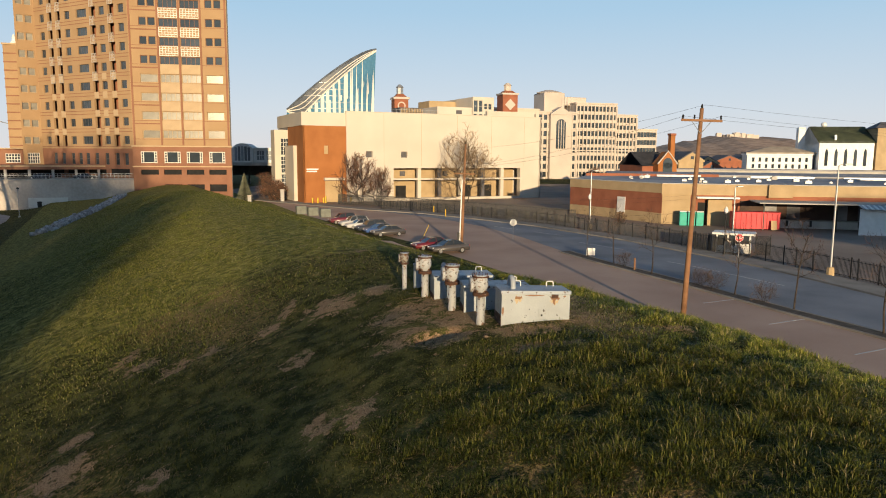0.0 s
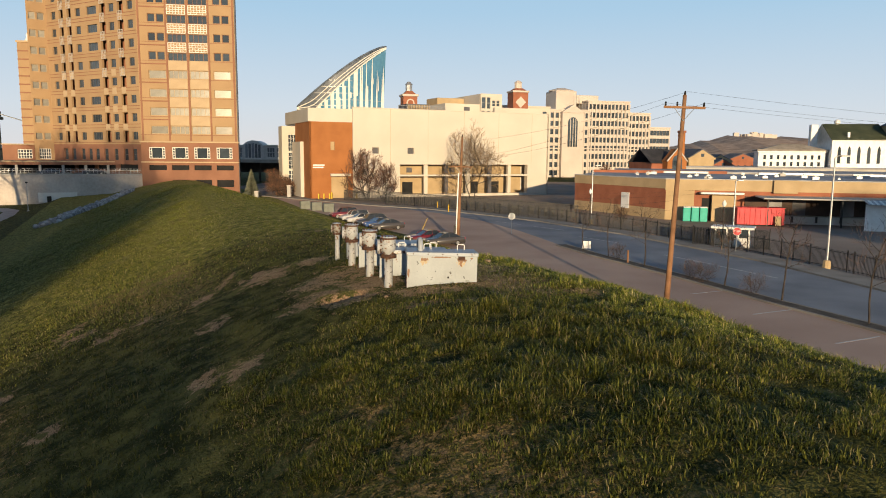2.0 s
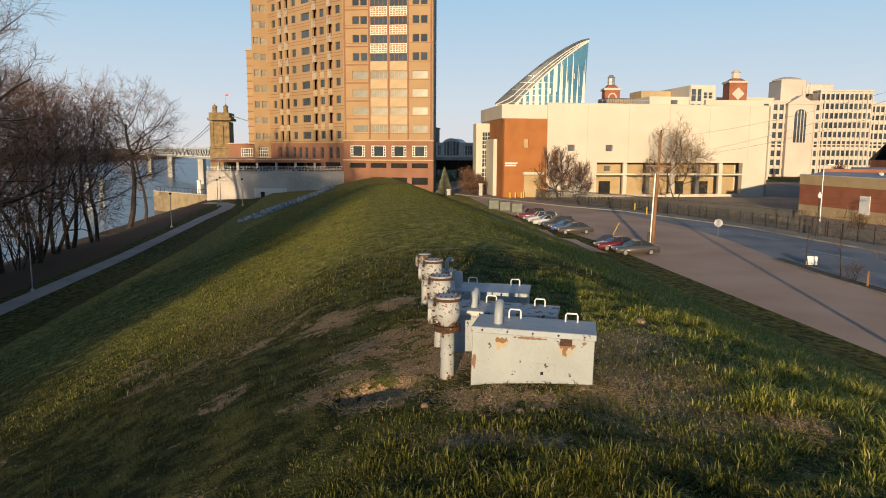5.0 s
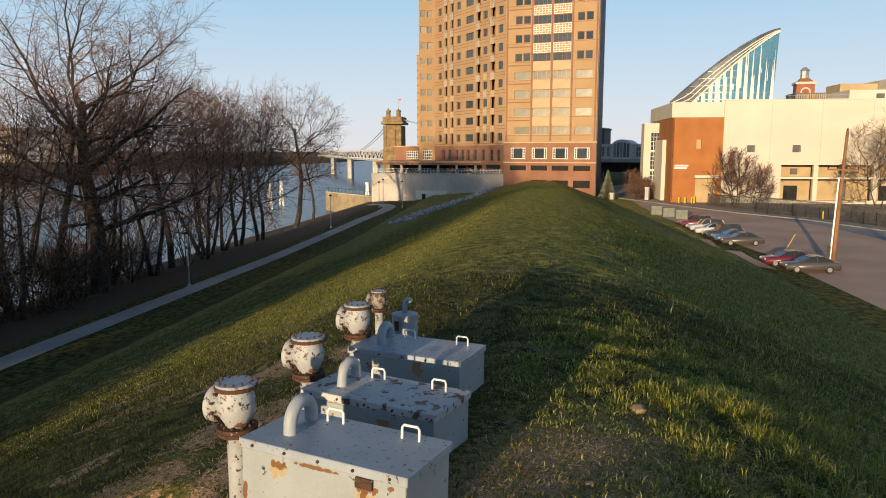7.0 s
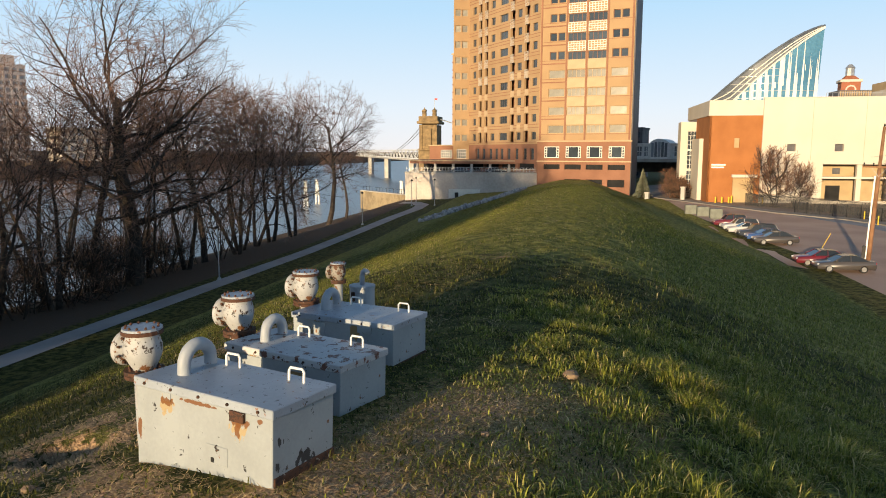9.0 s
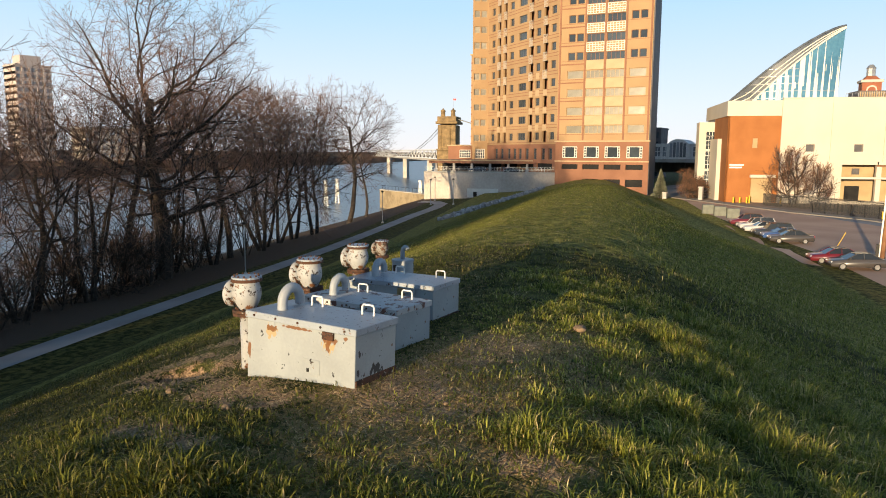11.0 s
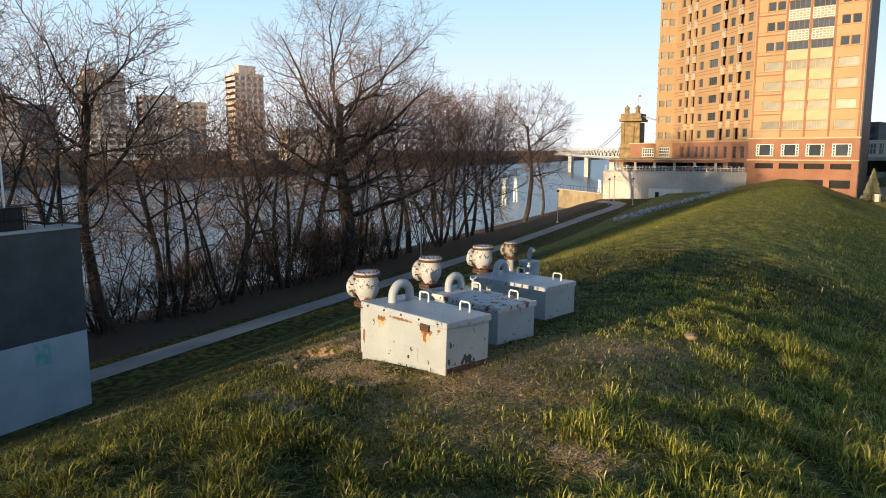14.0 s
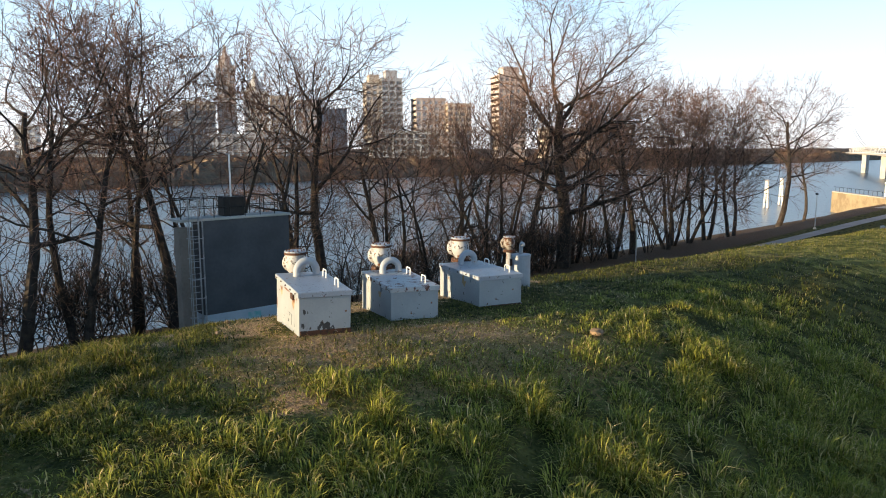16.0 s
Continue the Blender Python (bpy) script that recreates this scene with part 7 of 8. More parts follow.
# ---- land side: poles, wires, lights ----
def utility_pole(x, y, lean, h, arm_turn, label, tall):
    e = thing("utility_pole", pose(x, y, LOT_Z, 0, lean, 0), label, "pole", "utility poles")
    part("shaft", lathe(bmesh.new(), [(0.19, -0.3), (0.17, h * 0.3), (0.12, h)], 14), M_POLE, e, "", True)
    arm = part("crossarm", boxm(-1.25, 1.25, -0.07, 0.07, h - 0.85 if tall else h - 3.5, h - 0.7 if tall else h - 3.35, bevel=0.01, m=pose(0, -0.16, 0, 0, 0, arm_turn)), M_POLE, e)
    za = h - 0.7 if tall else h - 3.35
    for dx in (-1.15, -0.45, 1.15):
        p = pose(0, -0.16, 0, 0, 0, arm_turn) @ Vector((dx, 0, 0))
        part("insulator", lathe(bmesh.new(), [(0.04, za), (0.07, za + 0.08), (0.05, za + 0.14), (0.07, za + 0.2), (0.03, za + 0.27)], 8, Matrix.Translation((p.x, p.y, 0))), M_IRON, arm)
    part("insulator", lathe(bmesh.new(), [(0.05, h), (0.08, h + 0.1), (0.04, h + 0.25)], 8), M_IRON, e)
    for s in (-1, 1):
        part("brace", tubem([(0, -0.15, za - 0.9), (pose(0, -0.16, 0, 0, 0, arm_turn) @ Vector((0.6 * s, 0, za - 0.12)))], 0.02, 5), M_STEEL, arm)
    return e


utility_pole(11.98, 31.6, 2.1, 14.0, -8, "tall leaning brown wooden utility pole with a crossarm", True)
p2 = utility_pole(-3.1, 68.2, 1.8, 12.2, 6, "leaning wooden utility pole with a white guard strip", False)
part("guard_strip", boxm(-0.30, -0.18, -0.2, 0.0, 0, 8.0), M_WHITE, p2, "white plastic cable guard")
part("meter_box", boxm(-0.55, -0.25, -0.2, 0.1, 0.3, 1.9, bevel=0.02), M_IRON, p2)


def wire(a, b, sag, r=0.008):
    a, b = Vector(a), Vector(b)
    pts = [a.lerp(b, t) - Vector((0, 0, sag * 4 * t * (1 - t))) for t in (k / 16 for k in range(17))]
    tagged(new("overhead_wire", mesh_of("overhead_wire", tubem(pts, r, 4), M_IRON)), "thin sagging black overhead wire", "wire", "overhead wires")


for dx, dz in ((-1.2, 5.9), (1.2, 5.9), (0.1, 6.6)):
    wire((12.6 + dx, 31.6, dz), (70 + dx, 55, dz - 1.5), 0.7)
    wire((12.6 + dx, 31.6, dz), (-2.8 + dx * 0.6, 68.2, 2.0 + (dz - 5.9) * 3), 0.6)
for dz in (-1.6, -2.2):
    wire((12.4, 31.6, dz + 1.4), (-3.0, 68.2, dz), 1.0)
    wire((-3.0, 68.2, dz), (60, 120, dz + 1), 1.6)


def street_light(x, y, h, arm, label="tall grey street light on a concrete base"):
    e = thing("street_light", pose(x, y, LOT_Z), label, "street light", "street lights")
    part("base", lathe(bmesh.new(), [(0.36, 0), (0.36, 0.5), (0.3, 0.8), (0.2, 0.85)], 8), M_TANBR, e)
    part("post", lathe(bmesh.new(), [(0.11, 0.8), (0.07, h)], 10), M_STEEL, e)
    part("arm", tubem([(0, 0, h), (arm * 0.5, 0, h + 0.15), (arm, 0, h + 0.15)], 0.04, 6), M_STEEL, e)
    part("lamp_head", boxm(arm - 0.1, arm + 0.6, -0.16, 0.16, h + 0.06, h + 0.2, bevel=0.03), M_STEEL, e)


street_light(31.5, 51.8, 10.2, 0.6)
street_light(15.8, 91.5, 8.6, 0.5)
street_light(30.5, 74.0, 7.2, 0.3, "white slim light pole beside the gate house")


def post_lamp(x, y, h=4.6):
    e = thing("post_lamp", pose(x, y, LOT_Z + 0.15), "black cast post lamp with a globe", "lamp", "post lamps")
    part("post", lathe(bmesh.new(), [(0.14, 0), (0.14, 0.4), (0.07, 0.6), (0.05, h)], 10), M_IRON, e)
    part("globe", lathe(bmesh.new(), [(0.08, h), (0.2, h + 0.15), (0.22, h + 0.4), (0.12, h + 0.6), (0.04, h + 0.75)], 12), M_WHITE, e, "frosted white globe")


post_lamp(26.2, 64.6)
post_lamp(15.0, 87.6)


def make_fence():
    """Black picket fence along the pavement's back, in bays."""
    line = offset_line(KERB, -3.9)[4:14]
    f = thing("fence", pose(0, 0, LOT_Z), "black iron picket fence along the pavement", "fence")
    picket = mesh_of("picket", boxm(-0.012, 0.012, -0.012, 0.012, 0.06, 1.85), M_IRON)
    post = mesh_of("post", boxm(-0.04, 0.04, -0.04, 0.04, 0, 2.0), M_IRON)
    far = bmesh.new()
    singles = 0
    for (x0, y0), (x1, y1) in zip(line, line[1:]):
        d = math.hypot(x1 - x0, y1 - y0)
        a = math.degrees(math.atan2(y1 - y0, x1 - x0))
        near = y0 < 79
        for z in (0.2, 1.65):
            part("rail", boxm(0, d, -0.02, 0.02, z, z + 0.05, m=pose(x0, y0, 0, 0, 0, a)), M_IRON, f)
        for k in range(int(d / 2.4) + 1):
            part("post", post, None, f).matrix_local = pose(x0 + (x1 - x0) * k * 2.4 / d, y0 + (y1 - y0) * k * 2.4 / d, 0, 0, 0, a)
        n = int(d / 0.15)
        for k in range(n):
            px, py = x0 + (x1 - x0) * k / n, y0 + (y1 - y0) * k / n
            if near and singles < 295:
                part("picket", picket, None, f).matrix_local = pose(px, py, 0, 0, 0, a)
                singles += 1
            else:
                box(far, px - 0.02, px + 0.02, py - 0.02, py + 0.02, 0.06, 1.85)
    part("fence_infill", far, M_IRON, f)["kind"] = "stuff"
    g = thing("fence", pose(0, 0, LOT_Z), "dense black iron fence round the planted corner", "fence")
    bm = bmesh.new()
    pts = [(-31.0, 139), (-27, 136), (-22, 134.5), (-14, 129), (-4, 120), (8, 108), (15, 100)]
    for (x0, y0), (x1, y1) in zip(pts, pts[1:]):
        d = math.hypot(x1 - x0, y1 - y0)
        n = int(d / 0.14)
        for k in range(n):
            px, py = x0 + (x1 - x0) * k / n, y0 + (y1 - y0) * k / n
            box(bm, px - 0.028, px + 0.028, py - 0.028, py + 0.028, 0, 2.3)
        a = math.degrees(math.atan2(y1 - y0, x1 - x0))
        for z in (0.25, 2.05):
            part("rail", boxm(0, d, -0.025, 0.025, z, z + 0.06, m=pose(x0, y0, 0, 0, 0, a)), M_IRON, g)
    part("fence_infill", bm, M_IRON, g)["kind"] = "stuff"


make_fence()


# ---- cars ----
def car(x, y, heading, paint, label, kind="sedan"):
    """A parked car: x runs from its nose (at +) to its tail."""
    e = thing("car", pose(x, y, LOT_Z + 0.015, 0, 0, heading), label, "car", "parked cars")
    L, W = (2.28, 0.88) if kind == "sedan" else (2.2, 0.92)
    top = 1.44 if kind == "sedan" else 1.68
    body = [(L, 0.30), (L + 0.03, 0.5), (L - 0.06, 0.70), (L - 0.25, 0.80), (1.05, 0.93), (0.1, 0.97), (-1.5, 0.99), (-L + 0.1, 0.97), (-L, 0.75), (-L - 0.02, 0.45), (-L + 0.06, 0.28)]
    if kind != "sedan":
        body = [(a, b * 1.08) for a, b in body]
    bm = bmesh.new()
    rows = []
    for yy, k in ((-W, 0.95), (-W + 0.07, 1.0), (0, 1.01), (W - 0.07, 1.0), (W, 0.95)):
        rows.append([bm.verts.new((a * (1.0 if abs(yy) < W - 0.01 else 0.985), yy, 0.28 + (b - 0.28) * k)) for a, b in body])
    for a, b in zip(rows, rows[1:]):
        for k in range(len(body)):
            bm.faces.new((a[k], a[(k + 1) % len(body)], b[(k + 1) % len(body)], b[k]))
    bm.faces.new(rows[0][::-1])
    bm.faces.new(rows[-1])
    bmesh.ops.recalc_face_normals(bm, faces=bm.faces)
    part("body", bm, paint, e, "", True)
    cab = [(1.10, 0.92), (0.30, top - 0.06), (-0.3, top), (-0.95, top - 0.04), (-1.75 if kind == "sedan" else -2.0, 0.98)]
    if kind != "sedan":
        cab = [(1.0, 1.0), (0.45, top - 0.08), (-0.4, top), (-1.75, top - 0.06), (-2.08, 1.02)]
    bm = bmesh.new()
    rows = []
    for yy in (-1, 1):
        rows.append([bm.verts.new((a, yy * (W - 0.05 - 0.17 * (b - 0.9) / 0.5), b)) for a, b in cab])
    n = len(cab)
    for k in range(n - 1):
        bm.faces.new((rows[0][k], rows[1][k], rows[1][k + 1], rows[0][k + 1]))
    bm.faces.new(rows[0])
    bm.faces.new(rows[1][::-1])
    part("glasshouse", bm, M_CARGLASS, e, "tinted car glass")
    roof = bmesh.new()
    w0 = W - 0.05 - 0.17 * (top - 0.9) / 0.5 + 0.02
    pts = [(0.36, top - 0.05), (-0.3, top + 0.015), (-0.98 if kind == "sedan" else -1.78, top - 0.03)]
    rr = [[roof.verts.new((a, s * w0, b)) for a, b in pts] for s in (-1, 1)]
    for k in range(2):
        roof.faces.new((rr[0][k], rr[1][k], rr[1][k + 1], rr[0][k + 1]))
    bmesh.ops.solidify(roof, geom=roof.faces[:], thickness=0.03)
    part("roof", roof, paint, e)
    for s in (-1, 1):
        for a0, a1 in ((cab[0], cab[1]), (cab[-1], cab[-2]), ((-0.28, 0.98), (-0.28, top - 0.02))):
            f = lambda q: (q[0], s * (W - 0.035 - 0.17 * (q[1] - 0.9) / 0.5), q[1])
            part("pillar", tubem([f(a0), f(a1)], 0.035, 5), paint, e)
        for a in (1.38, -1.32):
            wh = part("wheel", lathe(bmesh.new(), [(0.30, -0.1), (0.325, -0.06), (0.325, 0.06), (0.30, 0.1)], 18, pose(a, s * (W - 0.1), 0.325, 90)), M_TYRE, e, "black tyre")
            part("rim", lathe(bmesh.new(), [(0.2, -0.115), (0.21, -0.1), (0.21, 0.1), (0.2, 0.115)], 12, pose(a, s * (W - 0.1), 0.325, 90)), M_RIM, wh, "silver wheel rim")
        part("headlight", boxm(L - 0.2, L - 0.02, s * (W - 0.22) - 0.15, s * (W - 0.22) + 0.15, 0.60, 0.74, bevel=0.03), M_WHITE, e, "clear headlight")
        part("tail_light", boxm(-L - 0.02, -L + 0.12, s * (W - 0.2) - 0.15, s * (W - 0.2) + 0.15, 0.72, 0.9, bevel=0.03), M_RED, e, "red tail light")
        part("mirror", boxm(0.8, 0.95, s * W - 0.02 if s > 0 else s * W - 0.16, s * W + 0.16 if s > 0 else s * W + 0.02, 0.95, 1.08, bevel=0.03), paint, e)
    part("bumper_bar", boxm(L - 0.05, L + 0.045, -W + 0.12, W - 0.12, 0.33, 0.5, bevel=0.03), M_IRON, e)
    return e


def car_paint(name, c):
    m = mat(name, tuple(v * 0.92 for v in c), c, 1.0, 0.3, 0.0, 5.0, spec=0.5)
    m.node_tree.nodes["Principled BSDF"].inputs["Coat Weight"].default_value = 0.7
    return m


M_CARGLASS = glass_mat("car_glass", (0.03, 0.035, 0.04), 0.05)
M_TYRE = mat("tyre_rubber", (0.015, 0.015, 0.016), (0.03, 0.03, 0.03), 5.0, 0.9, 0.1)
M_RIM = mat("rim_metal", (0.45, 0.44, 0.42), (0.6, 0.59, 0.57), 3.0, 0.35, 0.0, metal=0.8)
P_GREY, P_RED = car_paint("grey_car_paint", (0.065, 0.058, 0.055)), car_paint("red_car_paint", (0.13, 0.012, 0.017))
P_DARK, P_SILVER = car_paint("dark_car_paint", (0.035, 0.04, 0.05)), car_paint("silver_car_paint", (0.52, 0.52, 0.52))
P_BLUE, P_MAROON = car_paint("blue_car_paint", (0.05, 0.10, 0.26)), car_paint("maroon_car_paint", (0.14, 0.02, 0.03))
for x, y, paint, label, kind in ((-4.5, 64.4, P_GREY, "dark grey saloon car parked in the lot", "sedan"), (-6.6, 67.0, P_RED, "red hatchback car parked beside a grey one", "sedan"), (-13.2, 80.0, P_GREY, "grey saloon car at the end of a parked row", "sedan"), (-14.6, 82.6, P_BLUE, "blue saloon car in a parked row", "sedan"), (-16.2, 85.2, P_DARK, "dark car in a parked row", "suv"), (-18.3, 88.8, P_SILVER, "silver saloon car in a parked row", "sedan"), (-19.7, 91.4, P_SILVER, "silver estate car in a parked row", "suv"), (-22.3, 96.3, P_MAROON, "maroon car at the far end of the parked row", "suv")):
    car(x, y, 208, paint, label, kind)
for x, y, h in ((-86, 133.0, 22), (-95, 131.0, 200)):
    c = car(x, y + 4.0, h, P_DARK, "dark car parked on the deck", "sedan")
    c.location.z = -2.6
car(9, 176, 27, P_DARK, "black pickup truck by the parking building", "suv")

# ---- street furniture and yard ----
def street_tree(x, y, turn, scale):
    tree("street", x, y, LOT_Z + 0.1, turn, scale, "young bare street tree in the planting bed", "street trees")


for k, (x, y, s) in enumerate(((10.6, 61.6, 1.0), (12.6, 57.2, 1.05), (14.9, 50.9, 1.1), (19.0, 41.4, 1.1), (21.2, 36.2, 1.2), (23.6, 29.4, 1.2))):
    street_tree(x, y, 60 * k, s)
for k, (x, y) in enumerate(((13.2, 55.4), (17.4, 45.0), (18.1, 43.5), (20.2, 38.8))):
    tree("brush", x, y, LOT_Z + 0.05, 40 * k, 0.28, "low bare brown shrub in the planting bed", "bed shrubs", "bush", "bush")
for x, y, sc, kind, lab in ((-3.1, 152.0, 1.4, "lawn", "wide bare tree beside the cream building"), (-26.5, 142.0, 1.3, "shrub", "reddish bare tree at the planted corner"), (-22.5, 140.5, 0.95, "shrub", "reddish bare tree at the planted corner"), (-50.0, 154.0, 0.85, "hedge", "bare brown shrub by the street"), (-48.0, 150.0, 0.75, "hedge", "bare brown shrub by the street"), (-52.0, 160.0, 0.95, "hedge", "bare brown shrub by the street"), (20.5, 92.0, 0.32, "shrub", "small brown shrub behind the fence"), (45, 260, 0.8, "shrub", "bare tree before the office block"), (60, 262, 0.7, "shrub", "bare tree before the office block")):
    tree(kind, x, y, LOT_Z, 40 * sc * 10, sc, lab, "town trees")


def spruce(x, y, h):
    e = thing("spruce", pose(x, y, LOT_Z), "small dark green spruce by the street", "tree")
    part("trunk", tubem([(0, 0, 0), (0, 0, h * 0.9)], [0.14, 0.03], 8), M_BARK, e)
    rng = random.Random(3)
    br = Branches()
    for k in range(900):
        f = rng.random() ** 0.8
        z = 0.5 + (h - 0.5) * f
        r = (h * 0.31) * (1 - f) * rng.uniform(0.55, 1.2) + 0.08
        a = rng.uniform(0, 6.283)
        p = Vector((0, 0, z))
        q = Vector((r * math.cos(a), r * math.sin(a), z - r * 0.28))
        br.add([p, p.lerp(q, 0.6) + Vector((0, 0, 0.05)), q], 0.03, 0.09, 3)
    me = raw_mesh("needles", br.v, br.f, mat("spruce_needles", (0.075, 0.085, 0.055), (0.19, 0.19, 0.125), 1.0, 0.9, 0.2))
    part("needles", me, None, e)


M_CABINET = mat("cabinet_paint", (0.13, 0.14, 0.115), (0.18, 0.19, 0.16), 1.5, 0.6, 0.05)
spruce(-53.6, 145.0, 6.4)
for x, y, h in ((-45.0, 145.5, 2.6), (-54.5, 148, 1.9), (-52.0, 143.6, 1.3)):
    p = thing("gate_pillar", pose(x, y, LOT_Z), "pale stone gate pillar", "pillar", "gate pillars")
    part("shaft", boxm(-0.4, 0.4, -0.4, 0.4, 0, h, bevel=0.03), M_CONC, p)
    part("cap", boxm(-0.5, 0.5, -0.5, 0.5, h, h + 0.25, bevel=0.04), M_STONE, p)
for x, y in ((-33.0, 113.2), (-30.2, 110.4), (-27.4, 107.6)):
    u = thing("utility_cabinet", pose(x, y, LOT_Z, 0, 0, 25), "green-grey electrical cabinet at the levee's foot", "cabinet", "electrical cabinets")
    part("case", boxm(-0.9, 0.9, -0.6, 0.6, 0, 1.5, bevel=0.04), M_CABINET, u)
    part("door", boxm(-0.8, 0.8, -0.63, -0.6, 0.2, 1.35, bevel=0.01), M_CABINET, u)


def flat_sign(x, y, h, mt, shape, label, turn=-5):
    e = thing("road_sign", pose(x, y, LOT_Z, 0, 0, turn), label, "sign")
    part("post", tubem([(0, 0.04, 0), (0, 0.04, h)], 0.035, 6), M_STEEL, e)
    if shape == "octagon":
        part("plate", lathe(bmesh.new(), [(0.42, 0), (0.42, 0.02)], 8, pose(0, 0, h - 0.2, 90, 0, 0) @ pose(0, 0, 0, 0, 0, 22.5)), mt, e)
    elif shape == "round":
        part("plate", lathe(bmesh.new(), [(0.45, 0), (0.45, 0.02)], 20, pose(0, 0, h - 0.3, 90)), mt, e)
    else:
        part("plate", boxm(-0.45, 0.45, -0.02, 0, h - 0.8, h, bevel=0.005), mt, e)
    return e


flat_sign(3.5, 77.0, 2.6, M_STEEL, "round", "back of a round grey road sign on a post")
flat_sign(11.2, 63.0, 0.9, M_WHITE, "square", "small white sign low in the planting bed")
s = flat_sign(26.9, 62.2, 2.5, M_RED, "octagon", "red octagonal stop sign on a steel post")
cv = bpy.data.curves.new("sign_text", "FONT")
cv.body, cv.size, cv.align_x, cv.align_y, cv.extrude = "STOP", 0.27, "CENTER", "CENTER", 0.004
tx = new("sign_text", cv)
tx.parent, tx.matrix_local = s, pose(0, -0.032, 2.3, 90)
cv.materials.append(M_WHITE)
part("sign_border", lathe(bmesh.new(), [(0.45, 0), (0.45, 0.012)], 8, pose(0, 0.008, 2.3, 90) @ pose(0, 0, 0, 0, 0, 22.5)), M_WHITE, s)
for x, y in ((13.7, 53.0), (-6.5, 111.0), (-9, 118.5)):
    m = thing("marker_post", pose(x, y, LOT_Z), "short yellow marker post", "post", "marker posts")
    part("post", tubem([(0, 0, 0), (0, 0, 1.3)], 0.09, 8), M_YELLOW if x < 10 else M_POLE, m)
y0 = thing("guy_guard", pose(-8.3, 77.5, LOT_Z, 0, 25, 20), "yellow guy-wire guard beside the pole", "guard")
part("tube", tubem([(0, 0, 0), (0, 0, 2.0)], 0.035, 6), M_YELLOW, y0)


def gate_house():
    g = thing("gate_house", pose(26.4, 68.0, LOT_Z, 0, 0, -24) @ Matrix.Diagonal((0.82, 0.82, 0.82, 1)), "small white gate house with a flat roof and glass sides", "kiosk")
    part("base", boxm(0, 4.6, 0, 2.6, 0, 1.0), M_WHITE, g)
    for x, y in ((0.05, 0.05), (4.35, 0.05), (0.05, 2.35), (4.35, 2.35), (1.5, 0.05), (3.0, 0.05)):
        part("post", boxm(x, x + 0.2, y, y + 0.2, 1.0, 2.5), M_WHITE, g)
    part("glazing", boxm(0.1, 4.5, 0.12, 2.5, 1.0, 2.45), M_GLASS, g)
    part("roof", boxm(-0.5, 5.1, -0.5, 3.1, 2.5, 2.8, bevel=0.03), M_WHITE, g)
    part("notice", boxm(1.2, 2.0, -0.03, 0.0, 0.5, 1.6), M_CONC, g)
    part("banner", boxm(2.6, 4.4, -0.06, -0.02, 0.1, 1.3), M_WHITE, g)
    bm = bmesh.new()
    for k in range(30):
        box(bm, -2.8 + 0.09 * k, -2.76 + 0.09 * k, -0.4, -0.37, 0, 2.6)
        box(bm, 5.2 + 0.06 * k, 5.235 + 0.06 * k, -0.4, -0.37, 0, 2.6)
    part("gate_grille", bm, M_IRON, g)["kind"] = "stuff"
    for x in (-2.85, -0.1, 5.15, 7.0):
        part("gate_post", boxm(x, x + 0.12, -0.45, -0.33, 0, 2.8), M_IRON, g)


gate_house()
d = thing("skip", pose(37.6, 93.2, LOT_Z, 0, 0, -6), "large open red steel waste skip", "skip")
bm = bmesh.new()
for pts in (((0, 0), (6.6, 0), (6.6, 2.4), (0, 2.4)),):
    prism(bm, pts, 0.2, 2.6)
part("tub", bm, M_RED, d)
part("rim", boxm(-0.08, 6.68, -0.08, 2.48, 2.6, 2.72, bevel=0.02), M_RED, d)
for k in range(9):
    part("rib", boxm(0.3 + 0.74 * k, 0.42 + 0.74 * k, -0.1, 0, 0.2, 2.6), M_RED, d)
part("board", boxm(5.2, 6.0, -0.8, -0.7, 0, 1.4, m=pose(0, 0, 0, -12)), M_TANBR, d)
for k, (dx, dy) in enumerate(((0, 0), (1.25, -0.2), (2.5, -0.4))):
    t = thing("portable_toilet", pose(31.3 + dx, 99.2 + dy, LOT_Z, 0, 0, -10), "teal plastic portable toilet cabin", "toilet", "portable toilets")
    part("cabin", boxm(0, 1.1, 0, 1.1, 0, 2.15, bevel=0.03), M_TEAL, t)
    part("door", boxm(0.14, 0.96, -0.03, 0, 0.12, 1.95, bevel=0.01), M_TEAL, t)
    part("roof", boxm(-0.03, 1.13, -0.03, 1.13, 2.15, 2.32, bevel=0.08), M_WHITE, t)
# striped awning and a trailer at the dock
a = thing("striped_awning", pose(53.4, 89.4, LOT_Z, 0, 0, -10), "white and grey striped dock awning", "awning")
for k in range(10):
    part("stripe", boxm(0.36 * k, 0.36 * k + 0.355, -2.2, 0, 4.3, 4.36, m=pose(0, 0, 0, 12 + 0.2 * k)), M_WHITE if k % 2 else M_STEEL, a)
part("frame", boxm(0, 3.6, -2.0, -1.9, 0, 3.75), M_WHITE, a)
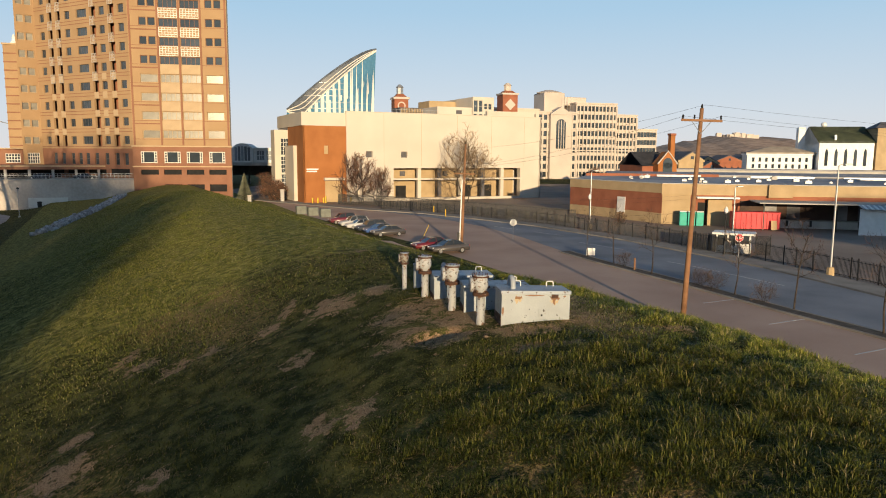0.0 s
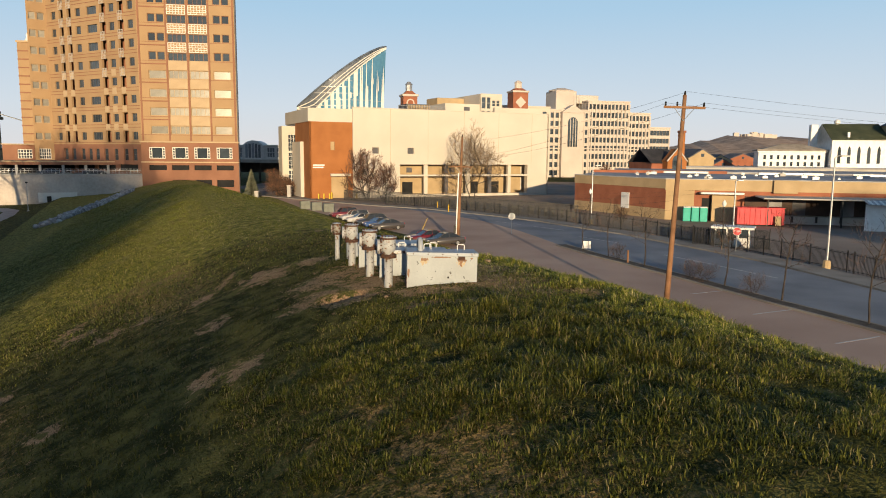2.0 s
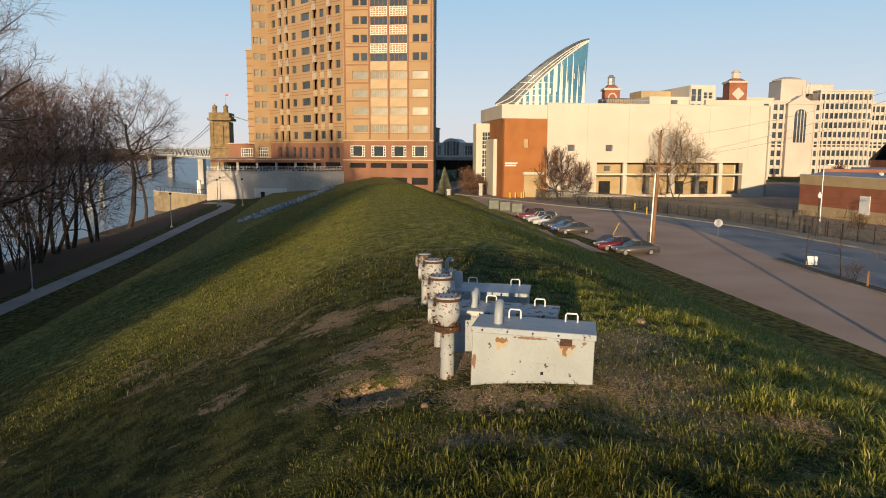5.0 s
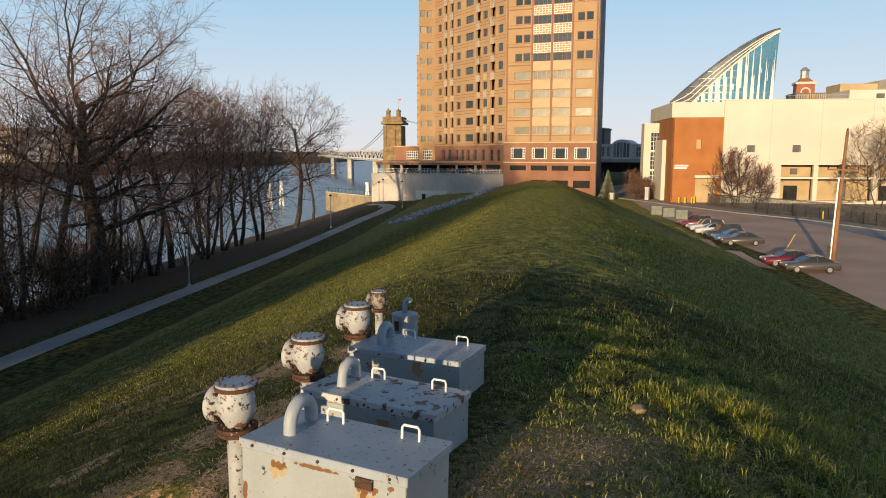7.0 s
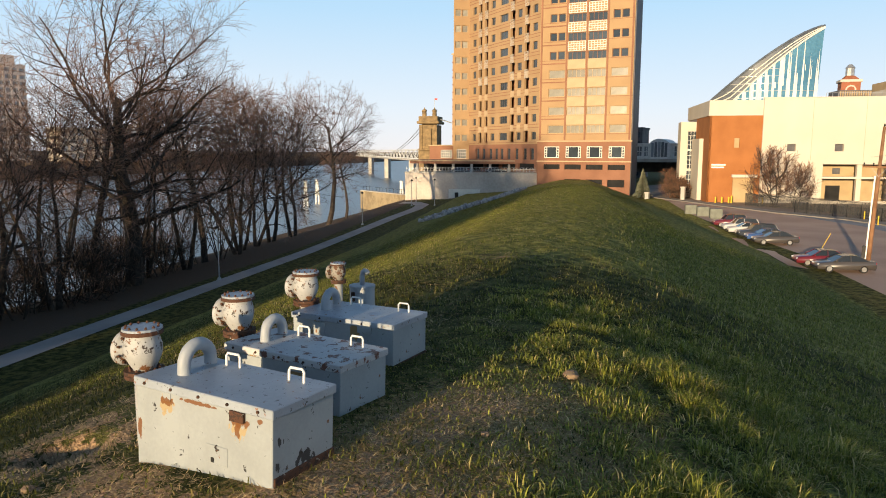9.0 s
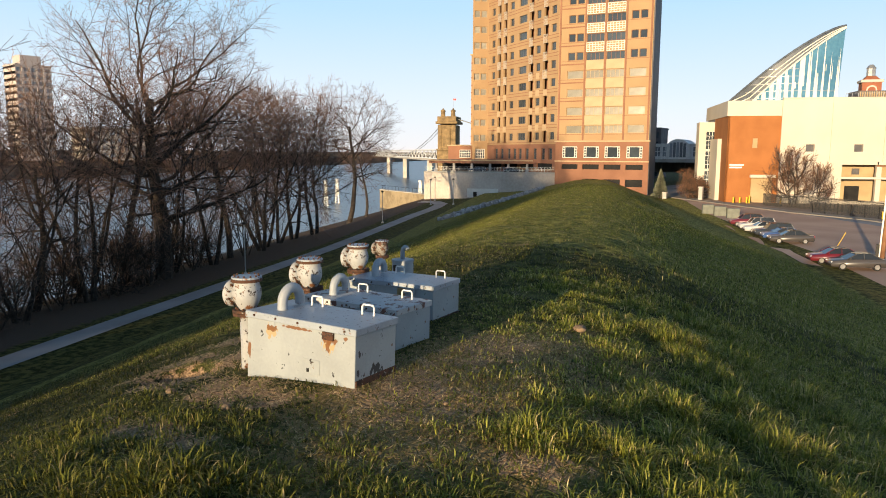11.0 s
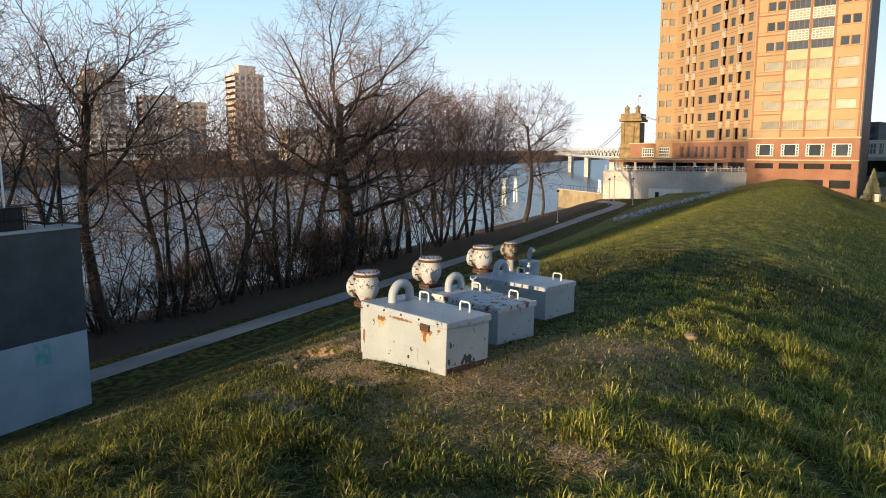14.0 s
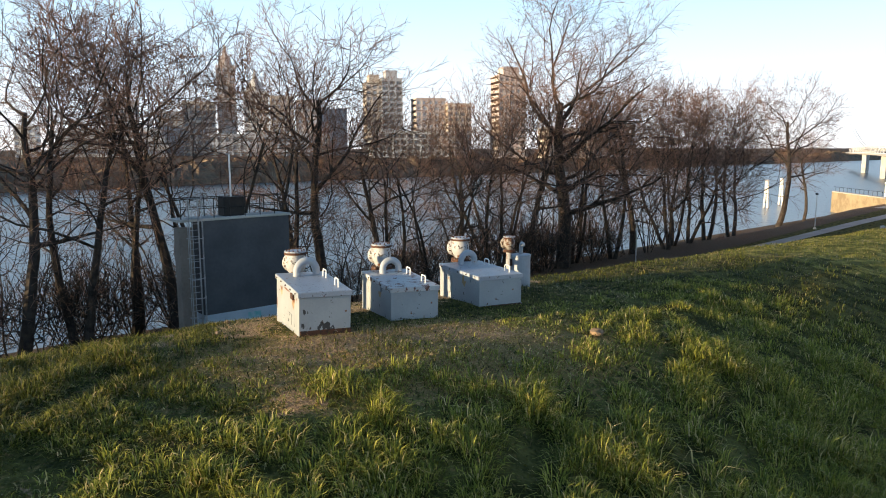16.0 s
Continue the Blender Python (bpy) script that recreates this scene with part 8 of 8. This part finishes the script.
# stall lines and lane lines
for k, (x, y, ang) in enumerate(((17.2, 39.3, 29), (19.3, 32.7, 29), (21.2, 25.7, 29), (22.9, 18.6, 29))):
    solid("stall_line", boxm(-1.9, 1.9, -0.06, 0.06, LOT_Z + 0.014, LOT_Z + 0.018, m=pose(x, y, 0, 0, 0, ang)), M_PAINTW, "worn white parking line", "marking", kind="structure")
for x, y, l, ang in ((20.3, 56.5, 7, -63), (23.5, 49.5, 7, -66), (9, 85, 6, -50), (3.5, 92, 6, -52), (14, 72, 8, -58)):
    solid("lane_line", boxm(-l / 2, l / 2, -0.07, 0.07, LOT_Z + 0.010, LOT_Z + 0.0135, m=pose(x, y, 0, 0, 0, ang)), M_PAINTW, "worn white lane line", "marking", kind="structure")
# glazed hall on a bridge over the end of the street
def make_hall():
    """A pale hall that bridges the street: bays of glass, and an arched bay in the middle."""
    h = thing("glazed_hall", pose(-92.0, 228.0, 0, 0, 0, 8), "pale hall with an arched glass bay over the street", "building")
    part("body", boxm(-8, 26, 1.2, 12, 0.2, 4.8), M_WHITE, h)
    part("bridge_deck", boxm(-9, 27, -0.4, 13, -0.9, 0.2, bevel=0.05), M_CONC, h)
    part("parapet", boxm(-8.2, 26.2, 0.6, 12.2, 4.8, 5.3, bevel=0.05), M_WHITE, h)
    for k in range(11):
        x = -7.6 + 3.3 * k
        if 7.0 < x + 1.4 < 14.5:
            continue
        window(h, pose(x, 0.95, 0.9), 2.7, 3.5, M_GLASSC2, M_WHITE, (3, 2), 0.16)
        part("pier", boxm(x - 0.45, x - 0.1, 0.7, 1.2, 0.2, 4.8), M_WHITE, h)
    bm = bmesh.new()
    ring = [(3.7 * math.cos(a), 3.9 + 2.9 * math.sin(a)) for a in (math.pi * k / 14 for k in range(15))] + [(-3.7, 0.2), (3.7, 0.2)]
    f = [bm.verts.new((10.8 + x, 0.1, zz)) for x, zz in ring]
    q = [bm.verts.new((10.8 + x, 12.0, zz)) for x, zz in ring]
    bm.faces.new(f[::-1])
    for k in range(len(ring)):
        bm.faces.new((f[k], f[(k + 1) % len(ring)], q[(k + 1) % len(ring)], q[k]))
    part("arched_bay", bm, M_WHITE, h)
    for k in range(5):
        x = 8.2 + 1.1 * k
        part("glass_strip", boxm(x, x + 0.85, 0.02, 0.09, 0.8, 4.2 + 1.6 * math.cos((x + 0.42 - 10.8) / 3.0)), M_GLASSC2, h)
    for x in (-8.6, 25.4):
        part("abutment", boxm(x, x + 1.2, 0, 12, LOT_Z, -0.9), M_CONC, h)
    for k in range(3):
        part("underpass_pier", boxm(3.0 + 8.0 * k, 3.6 + 8.0 * k, 9.5, 10.3, LOT_Z, -0.9), M_SLATE, h)
    # dark slab hung under the deck in place of the shade there
    part("underpass_wall", boxm(-8, 25.4, 12.2, 12.6, -4.6, -0.9), M_SLATE, h)
    # flats under construction behind
    c = block("unfinished_block", -118.0, 262.0, 10, 17, 14, 19.4, 5, 6, M_SLATE, "dark unfinished concrete block of flats", 0.5, (2.1, 2.2), glass=M_GLASS)
    part("roof_plant", boxm(8, 12, 4, 9, 19.4, 21.4), M_SLATE, c)


M_GLASSC2 = glass_mat("hall_glass", (0.30, 0.33, 0.35), 0.14)
make_hall()
cr = thing("tower_crane", pose(-120, 520, LOT_Z), "far red and white tower crane", "crane")
part("mast", boxm(-0.9, 0.9, -0.9, 0.9, 0, 40), M_RED, cr)
part("jib", boxm(-12, 26, -0.6, 0.6, 40, 41.2), M_RED, cr)
part("apex", tubem([(0, 0, 41), (0, 0, 46)], 0.5, 5), M_RED, cr)
# loose stones by the boxes
rng = random.Random(15)
M_CLAY = mat("clay_stone", (0.20, 0.13, 0.08), (0.30, 0.21, 0.13), 6.0, 0.9, 0.4, 40.0)
for x, y, r in ((0.23, 4.31, 0.10), (0.6, 1.9, 0.04), (-0.62, -1.05, 0.05), (-1.75, -0.95, 0.05), (-0.4, -0.95, 0.035), (0.9, 0.3, 0.03)):
    bm = bmesh.new()
    g = bmesh.ops.create_icosphere(bm, subdivisions=2, radius=r)
    for v in g["verts"]:
        v.co *= 1 + rng.uniform(-0.18, 0.18)
        v.co.z *= 0.65
    ob = solid("stone", bm, M_CLAY, "small tan stone lying in the turf", "stone", "loose stones")
    ob.location = (x, y, turf_z(x, y) + r * 0.3)
